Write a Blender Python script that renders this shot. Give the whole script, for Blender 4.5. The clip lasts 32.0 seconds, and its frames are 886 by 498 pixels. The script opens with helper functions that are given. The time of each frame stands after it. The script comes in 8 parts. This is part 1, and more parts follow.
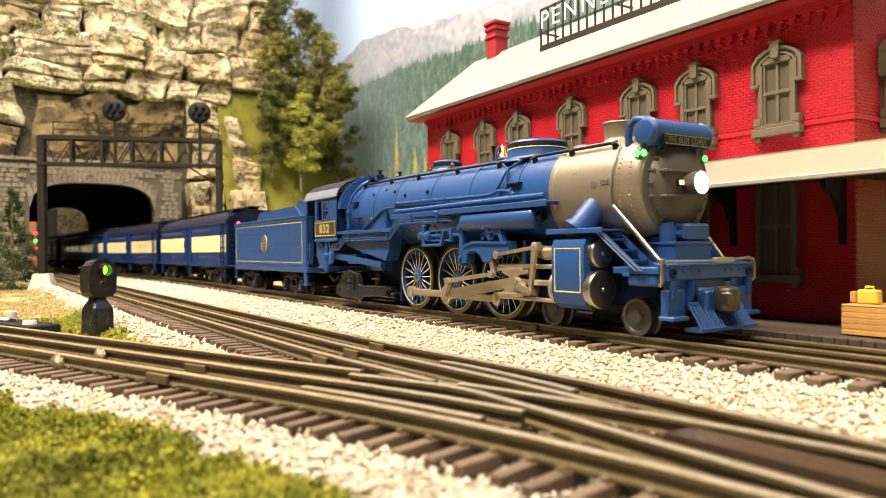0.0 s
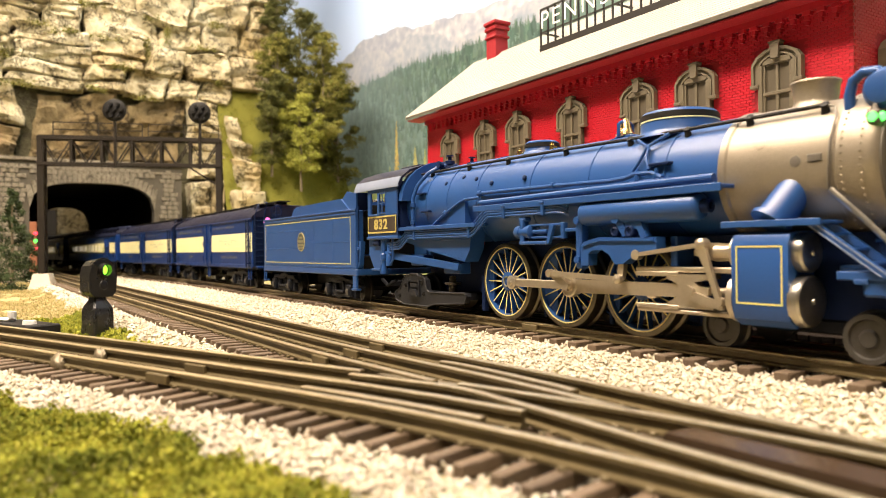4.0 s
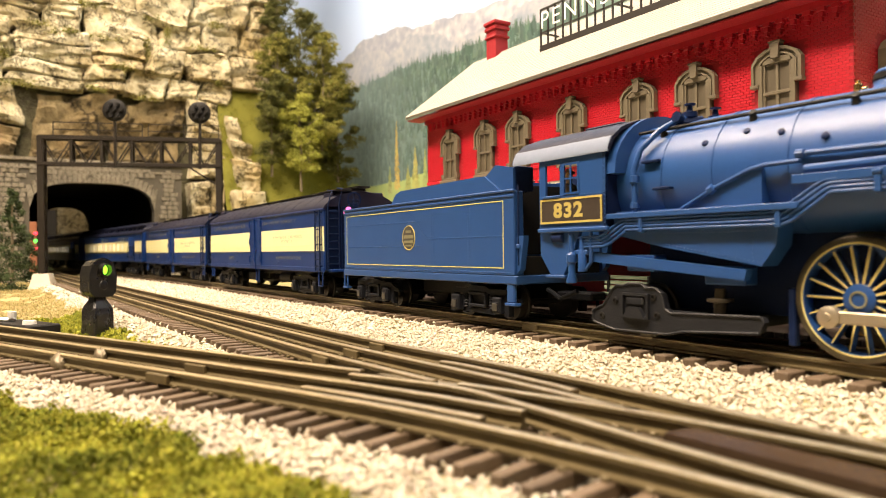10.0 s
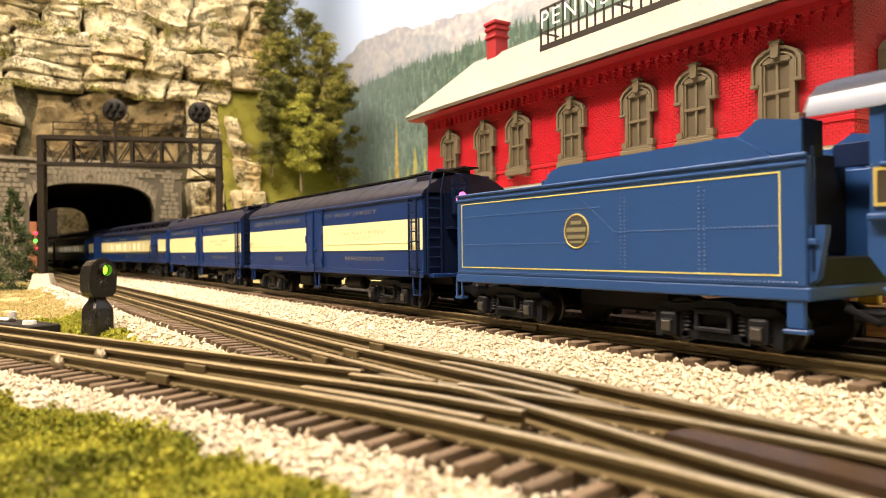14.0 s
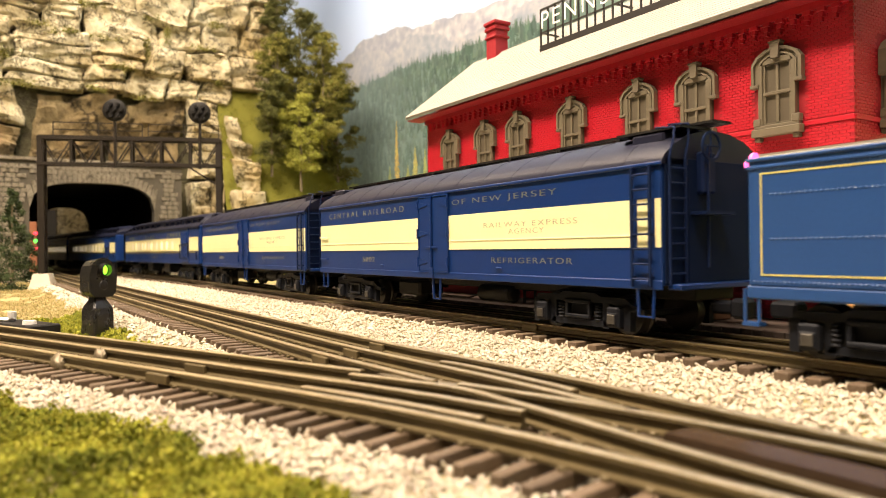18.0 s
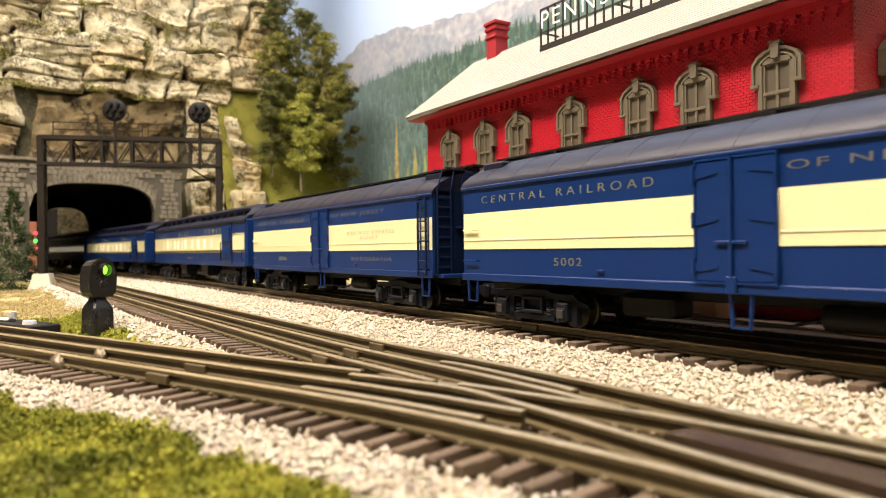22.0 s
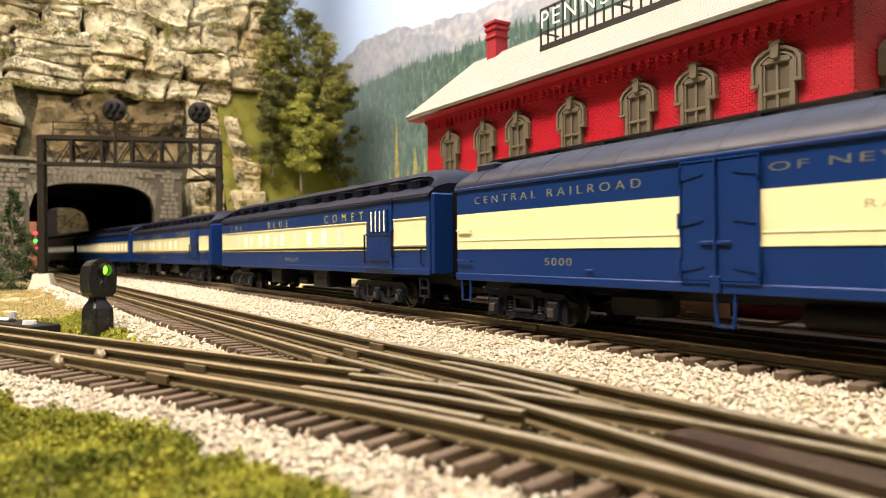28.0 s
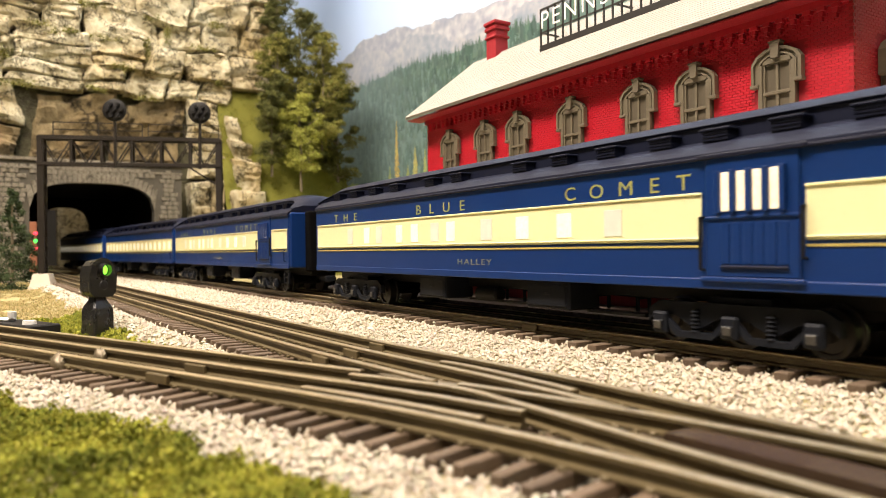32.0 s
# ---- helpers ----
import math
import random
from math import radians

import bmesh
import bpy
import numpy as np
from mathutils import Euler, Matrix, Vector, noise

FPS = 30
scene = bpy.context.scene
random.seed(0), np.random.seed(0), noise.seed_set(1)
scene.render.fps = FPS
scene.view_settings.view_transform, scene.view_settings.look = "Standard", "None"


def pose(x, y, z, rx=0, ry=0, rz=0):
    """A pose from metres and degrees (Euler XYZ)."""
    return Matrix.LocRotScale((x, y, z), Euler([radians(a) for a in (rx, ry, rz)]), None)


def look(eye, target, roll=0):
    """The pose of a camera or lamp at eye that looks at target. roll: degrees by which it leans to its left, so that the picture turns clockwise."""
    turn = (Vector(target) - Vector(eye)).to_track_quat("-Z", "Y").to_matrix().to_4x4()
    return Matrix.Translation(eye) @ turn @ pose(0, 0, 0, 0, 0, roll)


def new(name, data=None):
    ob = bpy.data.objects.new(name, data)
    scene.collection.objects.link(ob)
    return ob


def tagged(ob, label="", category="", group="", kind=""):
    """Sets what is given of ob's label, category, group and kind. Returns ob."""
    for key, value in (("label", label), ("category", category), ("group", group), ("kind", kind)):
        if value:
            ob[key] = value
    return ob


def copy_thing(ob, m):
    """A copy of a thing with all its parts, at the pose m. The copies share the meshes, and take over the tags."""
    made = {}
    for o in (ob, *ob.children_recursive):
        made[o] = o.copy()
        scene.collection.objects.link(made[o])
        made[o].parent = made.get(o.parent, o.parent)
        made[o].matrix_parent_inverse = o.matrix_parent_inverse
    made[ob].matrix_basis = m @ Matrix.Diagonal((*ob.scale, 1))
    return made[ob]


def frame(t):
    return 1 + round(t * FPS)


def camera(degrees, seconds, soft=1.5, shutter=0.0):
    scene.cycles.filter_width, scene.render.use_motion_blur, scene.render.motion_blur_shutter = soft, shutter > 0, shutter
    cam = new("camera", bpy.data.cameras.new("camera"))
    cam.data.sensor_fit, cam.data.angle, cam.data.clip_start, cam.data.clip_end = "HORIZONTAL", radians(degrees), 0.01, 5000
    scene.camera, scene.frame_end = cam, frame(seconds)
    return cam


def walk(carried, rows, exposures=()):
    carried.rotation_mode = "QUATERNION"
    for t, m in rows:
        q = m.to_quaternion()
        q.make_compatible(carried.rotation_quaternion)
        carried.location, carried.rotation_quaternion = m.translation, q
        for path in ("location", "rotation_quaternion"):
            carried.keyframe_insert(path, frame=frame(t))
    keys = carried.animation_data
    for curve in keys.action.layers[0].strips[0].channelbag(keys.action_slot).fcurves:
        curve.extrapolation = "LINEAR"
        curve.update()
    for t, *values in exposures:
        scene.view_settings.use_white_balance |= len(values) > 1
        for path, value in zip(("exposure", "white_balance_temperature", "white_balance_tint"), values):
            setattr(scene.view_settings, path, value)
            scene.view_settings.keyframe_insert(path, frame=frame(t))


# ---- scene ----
# Lengths are written in millimetres of the model and scaled to metres when a mesh is made.
S = 0.001
EYE_Z = 36.0            # lens above the railhead
RAILS_MAIN = 238.0      # centre rail of the train's track
cam = camera(64.81, 32.0, soft=0.8, shutter=0.5)
cam.data.dof.use_dof = True
cam.data.dof.focus_distance = 0.38
cam.data.dof.aperture_fstop = 18.0
HEAD, NOSE, LEAN = radians(32.965), radians(0.027), -0.657
# the clip's camera closes a little once the long blue cars fill its view
EXPOSURES = [(0.0, 0.05, 6900, 14), (3.5, 0.05, 7050, 15), (6.0, 0.02, 7400, 16), (8.0, 0.01, 7450, 16), (13.0, 0.01, 7600, 17), (18.0, -0.07, 7500, 17), (21.5, -0.24, 6600, 16), (32.0, -0.24, 6600, 15)]
EYE = Vector((0, 0, EYE_Z * S))
AIM = EYE + Vector((-math.cos(HEAD) * math.cos(NOSE), math.sin(HEAD) * math.cos(NOSE), math.sin(NOSE)))
walk(cam, [(0.0, look(EYE, AIM, LEAN)), (32.0, look(EYE, AIM, LEAN))], EXPOSURES)

# ---- light: a lit hobby room with warm ceiling lamps, no daylight ----
world = bpy.data.worlds.new("room_air")
scene.world = world
world.use_nodes = True
world.node_tree.nodes["Background"].inputs[0].default_value = (1.0, 0.92, 0.80, 1)
world.node_tree.nodes["Background"].inputs[1].default_value = 0.004
scene.view_settings.exposure = 0.0


def area_lamp(x, y, z, size_x, size_y, watts, colour, aim=None):
    data = bpy.data.lights.new("ceiling_lamp_light", "AREA")
    data.shape, data.size, data.size_y, data.energy, data.color = "RECTANGLE", size_x, size_y, watts, colour
    ob = new("ceiling_lamp_light", data)
    ob.matrix_basis = look((x, y, z), aim or (x, y, z - 1))
    return ob


WARM = (1.0, 0.88, 0.715)
area_lamp(-0.52, -0.38, 1.37, 1.4, 0.16, 78.0, WARM, (-0.48, 0.20, 0.0))
area_lamp(0.42, -0.36, 1.37, 0.6, 0.16, 20.0, WARM, (-0.20, 0.15, 0.0))
area_lamp(-0.62, 0.16, 1.37, 1.0, 0.18, 18.0, WARM)
area_lamp(-1.50, 0.16, 1.37, 1.0, 0.18, 6.0, WARM)
area_lamp(-2.35, 0.30, 1.37, 0.6, 0.22, 5.0, WARM)


# ---- mesh and material helpers ----
class Geo:
    """Vertices and faces in millimetres."""

    def __init__(self):
        self.v, self.f = [], []

    def add(self, verts, faces):
        n = len(self.v)
        self.v.extend([tuple(p) for p in verts])
        self.f.extend([tuple(i + n for i in q) for q in faces])
        return self

    def box(self, x0, x1, y0, y1, z0, z1, b=0.0):
        if b <= 0:
            vs = [(x, y, z) for x in (x0, x1) for y in (y0, y1) for z in (z0, z1)]
            return self.add(vs, [(0, 1, 3, 2), (4, 6, 7, 5), (0, 4, 5, 1), (2, 3, 7, 6), (0, 2, 6, 4), (1, 5, 7, 3)])
        b = min(b, (x1 - x0) * 0.45, (y1 - y0) * 0.45, (z1 - z0) * 0.45)
        vs, fs, ix = [], [], {}
        for i, (x, sx) in enumerate(((x0, 1), (x1, -1))):
            for j, (y, sy) in enumerate(((y0, 1), (y1, -1))):
                for k, (z, sz) in enumerate(((z0, 1), (z1, -1))):
                    for a, p in enumerate(((x, y + sy * b, z + sz * b), (x + sx * b, y, z + sz * b), (x + sx * b, y + sy * b, z))):
                        ix[i, j, k, a] = len(vs)
                        vs.append(p)
        for i in (0, 1):
            q = [ix[i, 0, 0, 0], ix[i, 1, 0, 0], ix[i, 1, 1, 0], ix[i, 0, 1, 0]]
            fs.append(q if i else q[::-1])
            q = [ix[0, i, 0, 1], ix[1, i, 0, 1], ix[1, i, 1, 1], ix[0, i, 1, 1]]
            fs.append(q[::-1] if i else q)
            q = [ix[0, 0, i, 2], ix[1, 0, i, 2], ix[1, 1, i, 2], ix[0, 1, i, 2]]
            fs.append(q if i else q[::-1])
        for i in (0, 1):
            for j in (0, 1):
                fs.append((ix[i, j, 0, 0], ix[i, j, 1, 0], ix[i, j, 1, 1], ix[i, j, 0, 1]))
                fs.append((ix[i, 0, j, 0], ix[i, 1, j, 0], ix[i, 1, j, 2], ix[i, 0, j, 2]))
                fs.append((ix[0, i, j, 1], ix[1, i, j, 1], ix[1, i, j, 2], ix[0, i, j, 2]))
                for k in (0, 1):
                    fs.append((ix[i, j, k, 0], ix[i, j, k, 1], ix[i, j, k, 2]))
        return self.add(vs, fs)

    def cyl(self, p0, p1, r0, r1=None, n=16, caps=True):
        p0, p1 = Vector(p0), Vector(p1)
        r1 = r0 if r1 is None else r1
        d = (p1 - p0).normalized()
        u = d.orthogonal().normalized()
        w = d.cross(u)
        vs = []
        for p, r in ((p0, r0), (p1, r1)):
            for i in range(n):
                a = 2 * math.pi * i / n
                vs.append(p + (u * math.cos(a) + w * math.sin(a)) * r)
        fs = [(i, (i + 1) % n, n + (i + 1) % n, n + i) for i in range(n)]
        if caps:
            fs += [tuple(range(n))[::-1], tuple(range(n, 2 * n))]
        return self.add(vs, fs)

    def spin(self, origin, axis, profile, n=24, closed=False):
        """Turns a profile of (along, radius) round an axis."""
        o, d = Vector(origin), Vector(axis).normalized()
        u = d.orthogonal().normalized()
        w = d.cross(u)
        vs, m = [], len(profile)
        for i in range(n):
            a = 2 * math.pi * i / n
            e = u * math.cos(a) + w * math.sin(a)
            vs += [o + d * h + e * r for h, r in profile]
        fs = []
        for i in range(n):
            j = (i + 1) % n
            for k in range(m if closed else m - 1):
                l = (k + 1) % m
                fs.append((i * m + k, j * m + k, j * m + l, i * m + l))
        if not closed:
            if profile[0][1] > 0.01:
                fs.append(tuple(i * m for i in range(n))[::-1])
            if profile[-1][1] > 0.01:
                fs.append(tuple(i * m + m - 1 for i in range(n)))
        return self.add(vs, fs)

    def tube(self, pts, r, n=8):
        pts = [Vector(p) for p in pts]
        vs, fs, u = [], [], None
        for i, p in enumerate(pts):
            d = (pts[min(i + 1, len(pts) - 1)] - pts[max(i - 1, 0)]).normalized()
            u = d.orthogonal().normalized() if u is None else (u - d * u.dot(d)).normalized()
            w = d.cross(u)
            vs += [p + (u * math.cos(2 * math.pi * k / n) + w * math.sin(2 * math.pi * k / n)) * r for k in range(n)]
        for i in range(len(pts) - 1):
            fs += [(i * n + k, i * n + (k + 1) % n, (i + 1) * n + (k + 1) % n, (i + 1) * n + k) for k in range(n)]
        fs += [tuple(range(n))[::-1], tuple(range(len(vs) - n, len(vs)))]
        return self.add(vs, fs)

    def prism(self, outline, a0, a1, axis="y"):
        """A flat outline pushed from a0 to a1 along an axis; outline in the other two, in their order."""
        put = {"x": lambda a, p: (a, p[0], p[1]), "y": lambda a, p: (p[0], a, p[1]), "z": lambda a, p: (p[0], p[1], a)}[axis]
        n = len(outline)
        vs = [put(a0, p) for p in outline] + [put(a1, p) for p in outline]
        fs = [tuple(range(n)), tuple(range(n, 2 * n))[::-1]]
        fs += [(i, n + i, n + (i + 1) % n, (i + 1) % n) for i in range(n)]
        return self.add(vs, fs)

    def sweep(self, section, path):
        """A closed section (side, up) along a path of (x, y, z) with level frames."""
        m, vs, fs = len(section), [], []
        pts = [Vector(p) for p in path]
        for i, p in enumerate(pts):
            d = pts[min(i + 1, len(pts) - 1)] - pts[max(i - 1, 0)]
            side = Vector((-d.y, d.x, 0)).normalized()
            vs += [p + side * a + Vector((0, 0, b)) for a, b in section]
        for i in range(len(pts) - 1):
            fs += [(i * m + k, i * m + (k + 1) % m, (i + 1) * m + (k + 1) % m, (i + 1) * m + k) for k in range(m)]
        fs += [tuple(range(m))[::-1], tuple(range(len(vs) - m, len(vs)))]
        return self.add(vs, fs)

    def moved(self, m):
        self.v = [tuple(m @ Vector(p)) for p in self.v]
        return self

    def join(self, other):
        return self.add(other.v, other.f)


def mesh_of(name, geo, mat, smooth=35):
    me = bpy.data.meshes.new(name)
    me.from_pydata([(x * S, y * S, z * S) for x, y, z in geo.v], [], geo.f)
    if smooth:
        bm = bmesh.new()
        bm.from_mesh(me)
        bmesh.ops.recalc_face_normals(bm, faces=bm.faces)
        bm.to_mesh(me)
        bm.free()
        me.polygons.foreach_set("use_smooth", [True] * len(me.polygons))
        me.set_sharp_from_angle(angle=radians(smooth))
    me.materials.append(mat)
    return me


def part(name, geo, mat, parent, label="", smooth=35, at=None):
    """One mesh under a thing or a part; at: its own origin in the parent, in millimetres."""
    ob = new(name, mesh_of(name, geo, mat, smooth) if isinstance(geo, Geo) else geo)
    ob.parent = parent
    if at:
        ob.location = Vector(at) * S
    if label:
        ob["label"] = label
    return ob


def thing(name, at, label, category, group="", kind="", turn=0):
    ob = new(name)
    ob.empty_display_size = 0.01
    ob.matrix_basis = pose(at[0] * S, at[1] * S, at[2] * S, 0, 0, turn)
    return tagged(ob, label, category, group, kind)


def pieces(name, geos, mat, parent, label="", smooth=35):
    """Several like parts, each a mesh of its own."""
    return [part(name, g, mat, parent, label, smooth) for g in geos]


def solo(name, geo, mat, label="", category="", group="", kind="", smooth=35):
    """A thing of one mesh."""
    return tagged(new(name, mesh_of(name, geo, mat, smooth)), label, category, group, kind)


def material(name, colour, rough=0.6, metal=0.0, second=None, grain=600, blotch=60, mix=0.5, bump=0.0, bump_scale=900,
             spec=0.5, glow=0.0, vary=0.0, coat=0.0):
    """A surface with grain and blotches in two colours, fine relief and, with vary, a shift from object to object."""
    m = bpy.data.materials.new(name)
    m.use_nodes = True
    nt = m.node_tree
    bs = nt.nodes["Principled BSDF"]
    bs.inputs["Roughness"].default_value, bs.inputs["Metallic"].default_value = rough, metal
    bs.inputs["Specular IOR Level"].default_value = spec
    bs.inputs["Coat Weight"].default_value = coat
    co = nt.nodes.new("ShaderNodeTexCoord")
    second = second or tuple(c * 0.8 for c in colour)

    def noise_of(scale, detail):
        t = nt.nodes.new("ShaderNodeTexNoise")
        t.inputs["Scale"].default_value, t.inputs["Detail"].default_value = scale, detail
        nt.links.new(co.outputs["Object"], t.inputs["Vector"])
        return t
    fine, broad = noise_of(grain, 4), noise_of(blotch, 3)
    add = nt.nodes.new("ShaderNodeMath")
    add.operation = "ADD"
    nt.links.new(fine.outputs[0], add.inputs[0])
    nt.links.new(broad.outputs[0], add.inputs[1])
    rng = nt.nodes.new("ShaderNodeMapRange")
    rng.inputs["From Min"].default_value, rng.inputs["From Max"].default_value = 1 - mix * 0.55, 1 + mix * 0.55
    nt.links.new(add.outputs[0], rng.inputs["Value"])
    ramp = nt.nodes.new("ShaderNodeMix")
    ramp.data_type = "RGBA"
    ramp.inputs["A"].default_value, ramp.inputs["B"].default_value = (*colour, 1), (*second, 1)
    nt.links.new(rng.outputs[0], ramp.inputs["Factor"])
    out = ramp.outputs["Result"]
    if vary:
        info = nt.nodes.new("ShaderNodeObjectInfo")
        hsv = nt.nodes.new("ShaderNodeHueSaturation")
        v = nt.nodes.new("ShaderNodeMapRange")
        v.inputs["To Min"].default_value, v.inputs["To Max"].default_value = 1 - vary, 1 + vary
        nt.links.new(info.outputs["Random"], v.inputs["Value"])
        nt.links.new(v.outputs[0], hsv.inputs["Value"])
        nt.links.new(out, hsv.inputs["Color"])
        out = hsv.outputs[0]
    nt.links.new(out, bs.inputs["Base Color"])
    if glow:
        nt.links.new(out, bs.inputs["Emission Color"])
        bs.inputs["Emission Strength"].default_value = glow
    if bump:
        b = nt.nodes.new("ShaderNodeBump")
        b.inputs["Strength"].default_value, b.inputs["Distance"].default_value = min(bump, 1.0), 0.0006
        n = noise_of(bump_scale, 6)
        nt.links.new(n.outputs[0], b.inputs["Height"])
        nt.links.new(b.outputs[0], bs.inputs["Normal"])
    rr = nt.nodes.new("ShaderNodeMapRange")
    rr.inputs["To Min"].default_value, rr.inputs["To Max"].default_value = max(0.05, rough - 0.08), min(1, rough + 0.08)
    nt.links.new(broad.outputs[0], rr.inputs["Value"])
    nt.links.new(rr.outputs[0], bs.inputs["Roughness"])
    return m


def island_material(name, colours, rough=0.85, bump=0.4, bump_scale=700, patch=None):
    """Each loose piece of a mesh takes its own shade from a ramp of colours."""
    m = bpy.data.materials.new(name)
    m.use_nodes = True
    nt = m.node_tree
    bs = nt.nodes["Principled BSDF"]
    bs.inputs["Roughness"].default_value = rough
    bs.inputs["Specular IOR Level"].default_value = 0.25
    geo = nt.nodes.new("ShaderNodeNewGeometry")
    ramp = nt.nodes.new("ShaderNodeValToRGB")
    for i, c in enumerate(colours):
        e = ramp.color_ramp.elements[i] if i < 2 else ramp.color_ramp.elements.new(0.5)
        e.color = (*c, 1)
    for i, e in enumerate(ramp.color_ramp.elements):
        e.position = i / (len(colours) - 1)
    for i, c in enumerate(colours):
        ramp.color_ramp.elements[i].color = (*c, 1)
    nt.links.new(geo.outputs["Random Per Island"], ramp.inputs[0])
    co = nt.nodes.new("ShaderNodeTexCoord")
    t = nt.nodes.new("ShaderNodeTexNoise")
    t.inputs["Scale"].default_value, t.inputs["Detail"].default_value = bump_scale, 5
    nt.links.new(co.outputs["Object"], t.inputs["Vector"])
    dark = nt.nodes.new("ShaderNodeMix")
    dark.data_type, dark.blend_type = "RGBA", "MULTIPLY"
    dark.inputs["Factor"].default_value = 0.35
    nt.links.new(ramp.outputs[0], dark.inputs["A"])
    nt.links.new(t.outputs[1], dark.inputs["B"])
    tone = dark.outputs["Result"]
    if patch:
        broad = nt.nodes.new("ShaderNodeTexNoise")
        broad.inputs["Scale"].default_value, broad.inputs["Detail"].default_value = 70, 4
        nt.links.new(co.outputs["Object"], broad.inputs["Vector"])
        pr = nt.nodes.new("ShaderNodeValToRGB")
        pr.color_ramp.elements[0].position, pr.color_ramp.elements[0].color = 0.36, (*patch, 1)
        pr.color_ramp.elements[1].position, pr.color_ramp.elements[1].color = 0.58, (1, 1, 1, 1)
        nt.links.new(broad.outputs[0], pr.inputs[0])
        mul = nt.nodes.new("ShaderNodeMix")
        mul.data_type, mul.blend_type = "RGBA", "MULTIPLY"
        mul.inputs["Factor"].default_value = 1.0
        nt.links.new(tone, mul.inputs["A"])
        nt.links.new(pr.outputs[0], mul.inputs["B"])
        tone = mul.outputs["Result"]
    nt.links.new(tone, bs.inputs["Base Color"])
    b = nt.nodes.new("ShaderNodeBump")
    b.inputs["Strength"].default_value, b.inputs["Distance"].default_value = bump, 0.0005
    nt.links.new(t.outputs[0], b.inputs["Height"])
    nt.links.new(b.outputs[0], bs.inputs["Normal"])
    return m


# ---- materials ----
WHEEL_GREY = material("wheel_grey_metal", (0.10, 0.095, 0.088), 0.42, 0.6, (0.06, 0.056, 0.05), 500, 90, 0.9)
NAVY = material("navy_paint", (0.014, 0.064, 0.222), 0.35, 0, (0.0115, 0.054, 0.186), 900, 40, 0.9, 0.10, 2500, spec=0.42)
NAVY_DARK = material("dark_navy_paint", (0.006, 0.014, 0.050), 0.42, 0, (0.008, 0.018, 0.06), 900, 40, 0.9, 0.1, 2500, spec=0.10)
NAVY_CAR = material("car_navy_paint", (0.005, 0.029, 0.138), 0.34, 0, (0.004, 0.0245, 0.118), 900, 40, 0.9, 0.08, 2500, spec=0.28)
ROOF_GREY = material("car_roof_paint", (0.012, 0.0135, 0.032), 0.40, 0, (0.010, 0.0115, 0.026), 700, 30, 0.9, 0.12, 1500, spec=0.22)
ROOF_NAVY = material("clerestory_paint", (0.0085, 0.011, 0.027), 0.45, 0, (0.007, 0.009, 0.021), 700, 30, 0.9, 0.12, 1500, spec=0.16)
LINING = material("lining_yellow", (0.60, 0.55, 0.18), 0.45, 0, (0.52, 0.47, 0.14), 900, 60, 0.9)
SPOKE_GOLD = material("spoke_edge_gold", (0.66, 0.57, 0.24), 0.4, 0, (0.58, 0.48, 0.17), 900, 60, 0.9)
WHEEL_DARK = material("blackened_wheel", (0.035, 0.031, 0.027), 0.4, 0.5, (0.02, 0.018, 0.016), 500, 90, 0.9)
CREAM = material("cream_paint", (0.80, 0.78, 0.47), 0.4, 0, (0.74, 0.72, 0.42), 500, 30, 0.9, 0.05, 2000)
GOLD = material("gold_paint", (0.46, 0.385, 0.12), 0.45, 0, (0.37, 0.30, 0.09), 900, 60, 0.9)
BLACK = material("black_paint", (0.008, 0.008, 0.009), 0.5, 0, (0.014, 0.013, 0.012), 700, 60, 0.9, 0.2, 1800, spec=0.16)
TRUCK = material("truck_black", (0.009, 0.011, 0.016), 0.45, 0, (0.013, 0.014, 0.018), 500, 90, 0.9, 0.25, 1500, spec=0.10)
STEEL = material("bare_steel", (0.55, 0.52, 0.47), 0.32, 1.0, (0.42, 0.39, 0.34), 700, 120, 0.9, 0.05, 2000)
ROD = material("rod_steel", (0.56, 0.49, 0.39), 0.36, 0.85, (0.46, 0.40, 0.31), 700, 90, 0.9, 0.08, 2000)
TYRE = material("tyre_steel", (0.17, 0.15, 0.11), 0.35, 0.9, (0.10, 0.09, 0.07), 500, 90, 0.9)
GRAPHITE = material("smokebox_graphite", (0.29, 0.25, 0.195), 0.40, 0.55, (0.23, 0.195, 0.15), 800, 60, 0.9, 0.2, 2200)
# graphite darkened for the shaded smokebox front; small fittings share it
GRAPHITE_SHADE = material("shade_dark_graphite", (0.13, 0.118, 0.10), 0.5, 0.35, (0.10, 0.09, 0.077), 800, 60, 0.9, 0.2, 2200)
BRASS = material("brass", (0.75, 0.52, 0.20), 0.25, 1.0, (0.62, 0.42, 0.15), 700, 60, 0.8)
BRONZE = material("dark_bronze", (0.055, 0.045, 0.032), 0.45, 0.4, (0.03, 0.025, 0.02), 500, 90, 0.9)
TRAILER = material("charcoal_casting", (0.012, 0.0135, 0.018), 0.5, 0, (0.009, 0.010, 0.013), 500, 90, 0.9, 0.3, 1500, spec=0.3)
COAL = material("coal", (0.015, 0.014, 0.014), 0.5, 0, (0.05, 0.04, 0.03), 700, 200, 0.9, 0.6, 900)
RAIL = material("rail_bronze", (0.15, 0.115, 0.057), 0.42, 0.3, (0.085, 0.065, 0.032), 300, 60, 0.9, 0.1, 1200)
RAIL_TOP = material("rail_head_steel", (0.66, 0.55, 0.37), 0.36, 0.9, (0.33, 0.26, 0.15), 500, 50, 0.9, 0.05, 1500)
TIE = material("tie_wood", (0.085, 0.056, 0.034), 0.8, 0, (0.125, 0.088, 0.056), 500, 120, 0.9, 0.5, 900, vary=0.18)
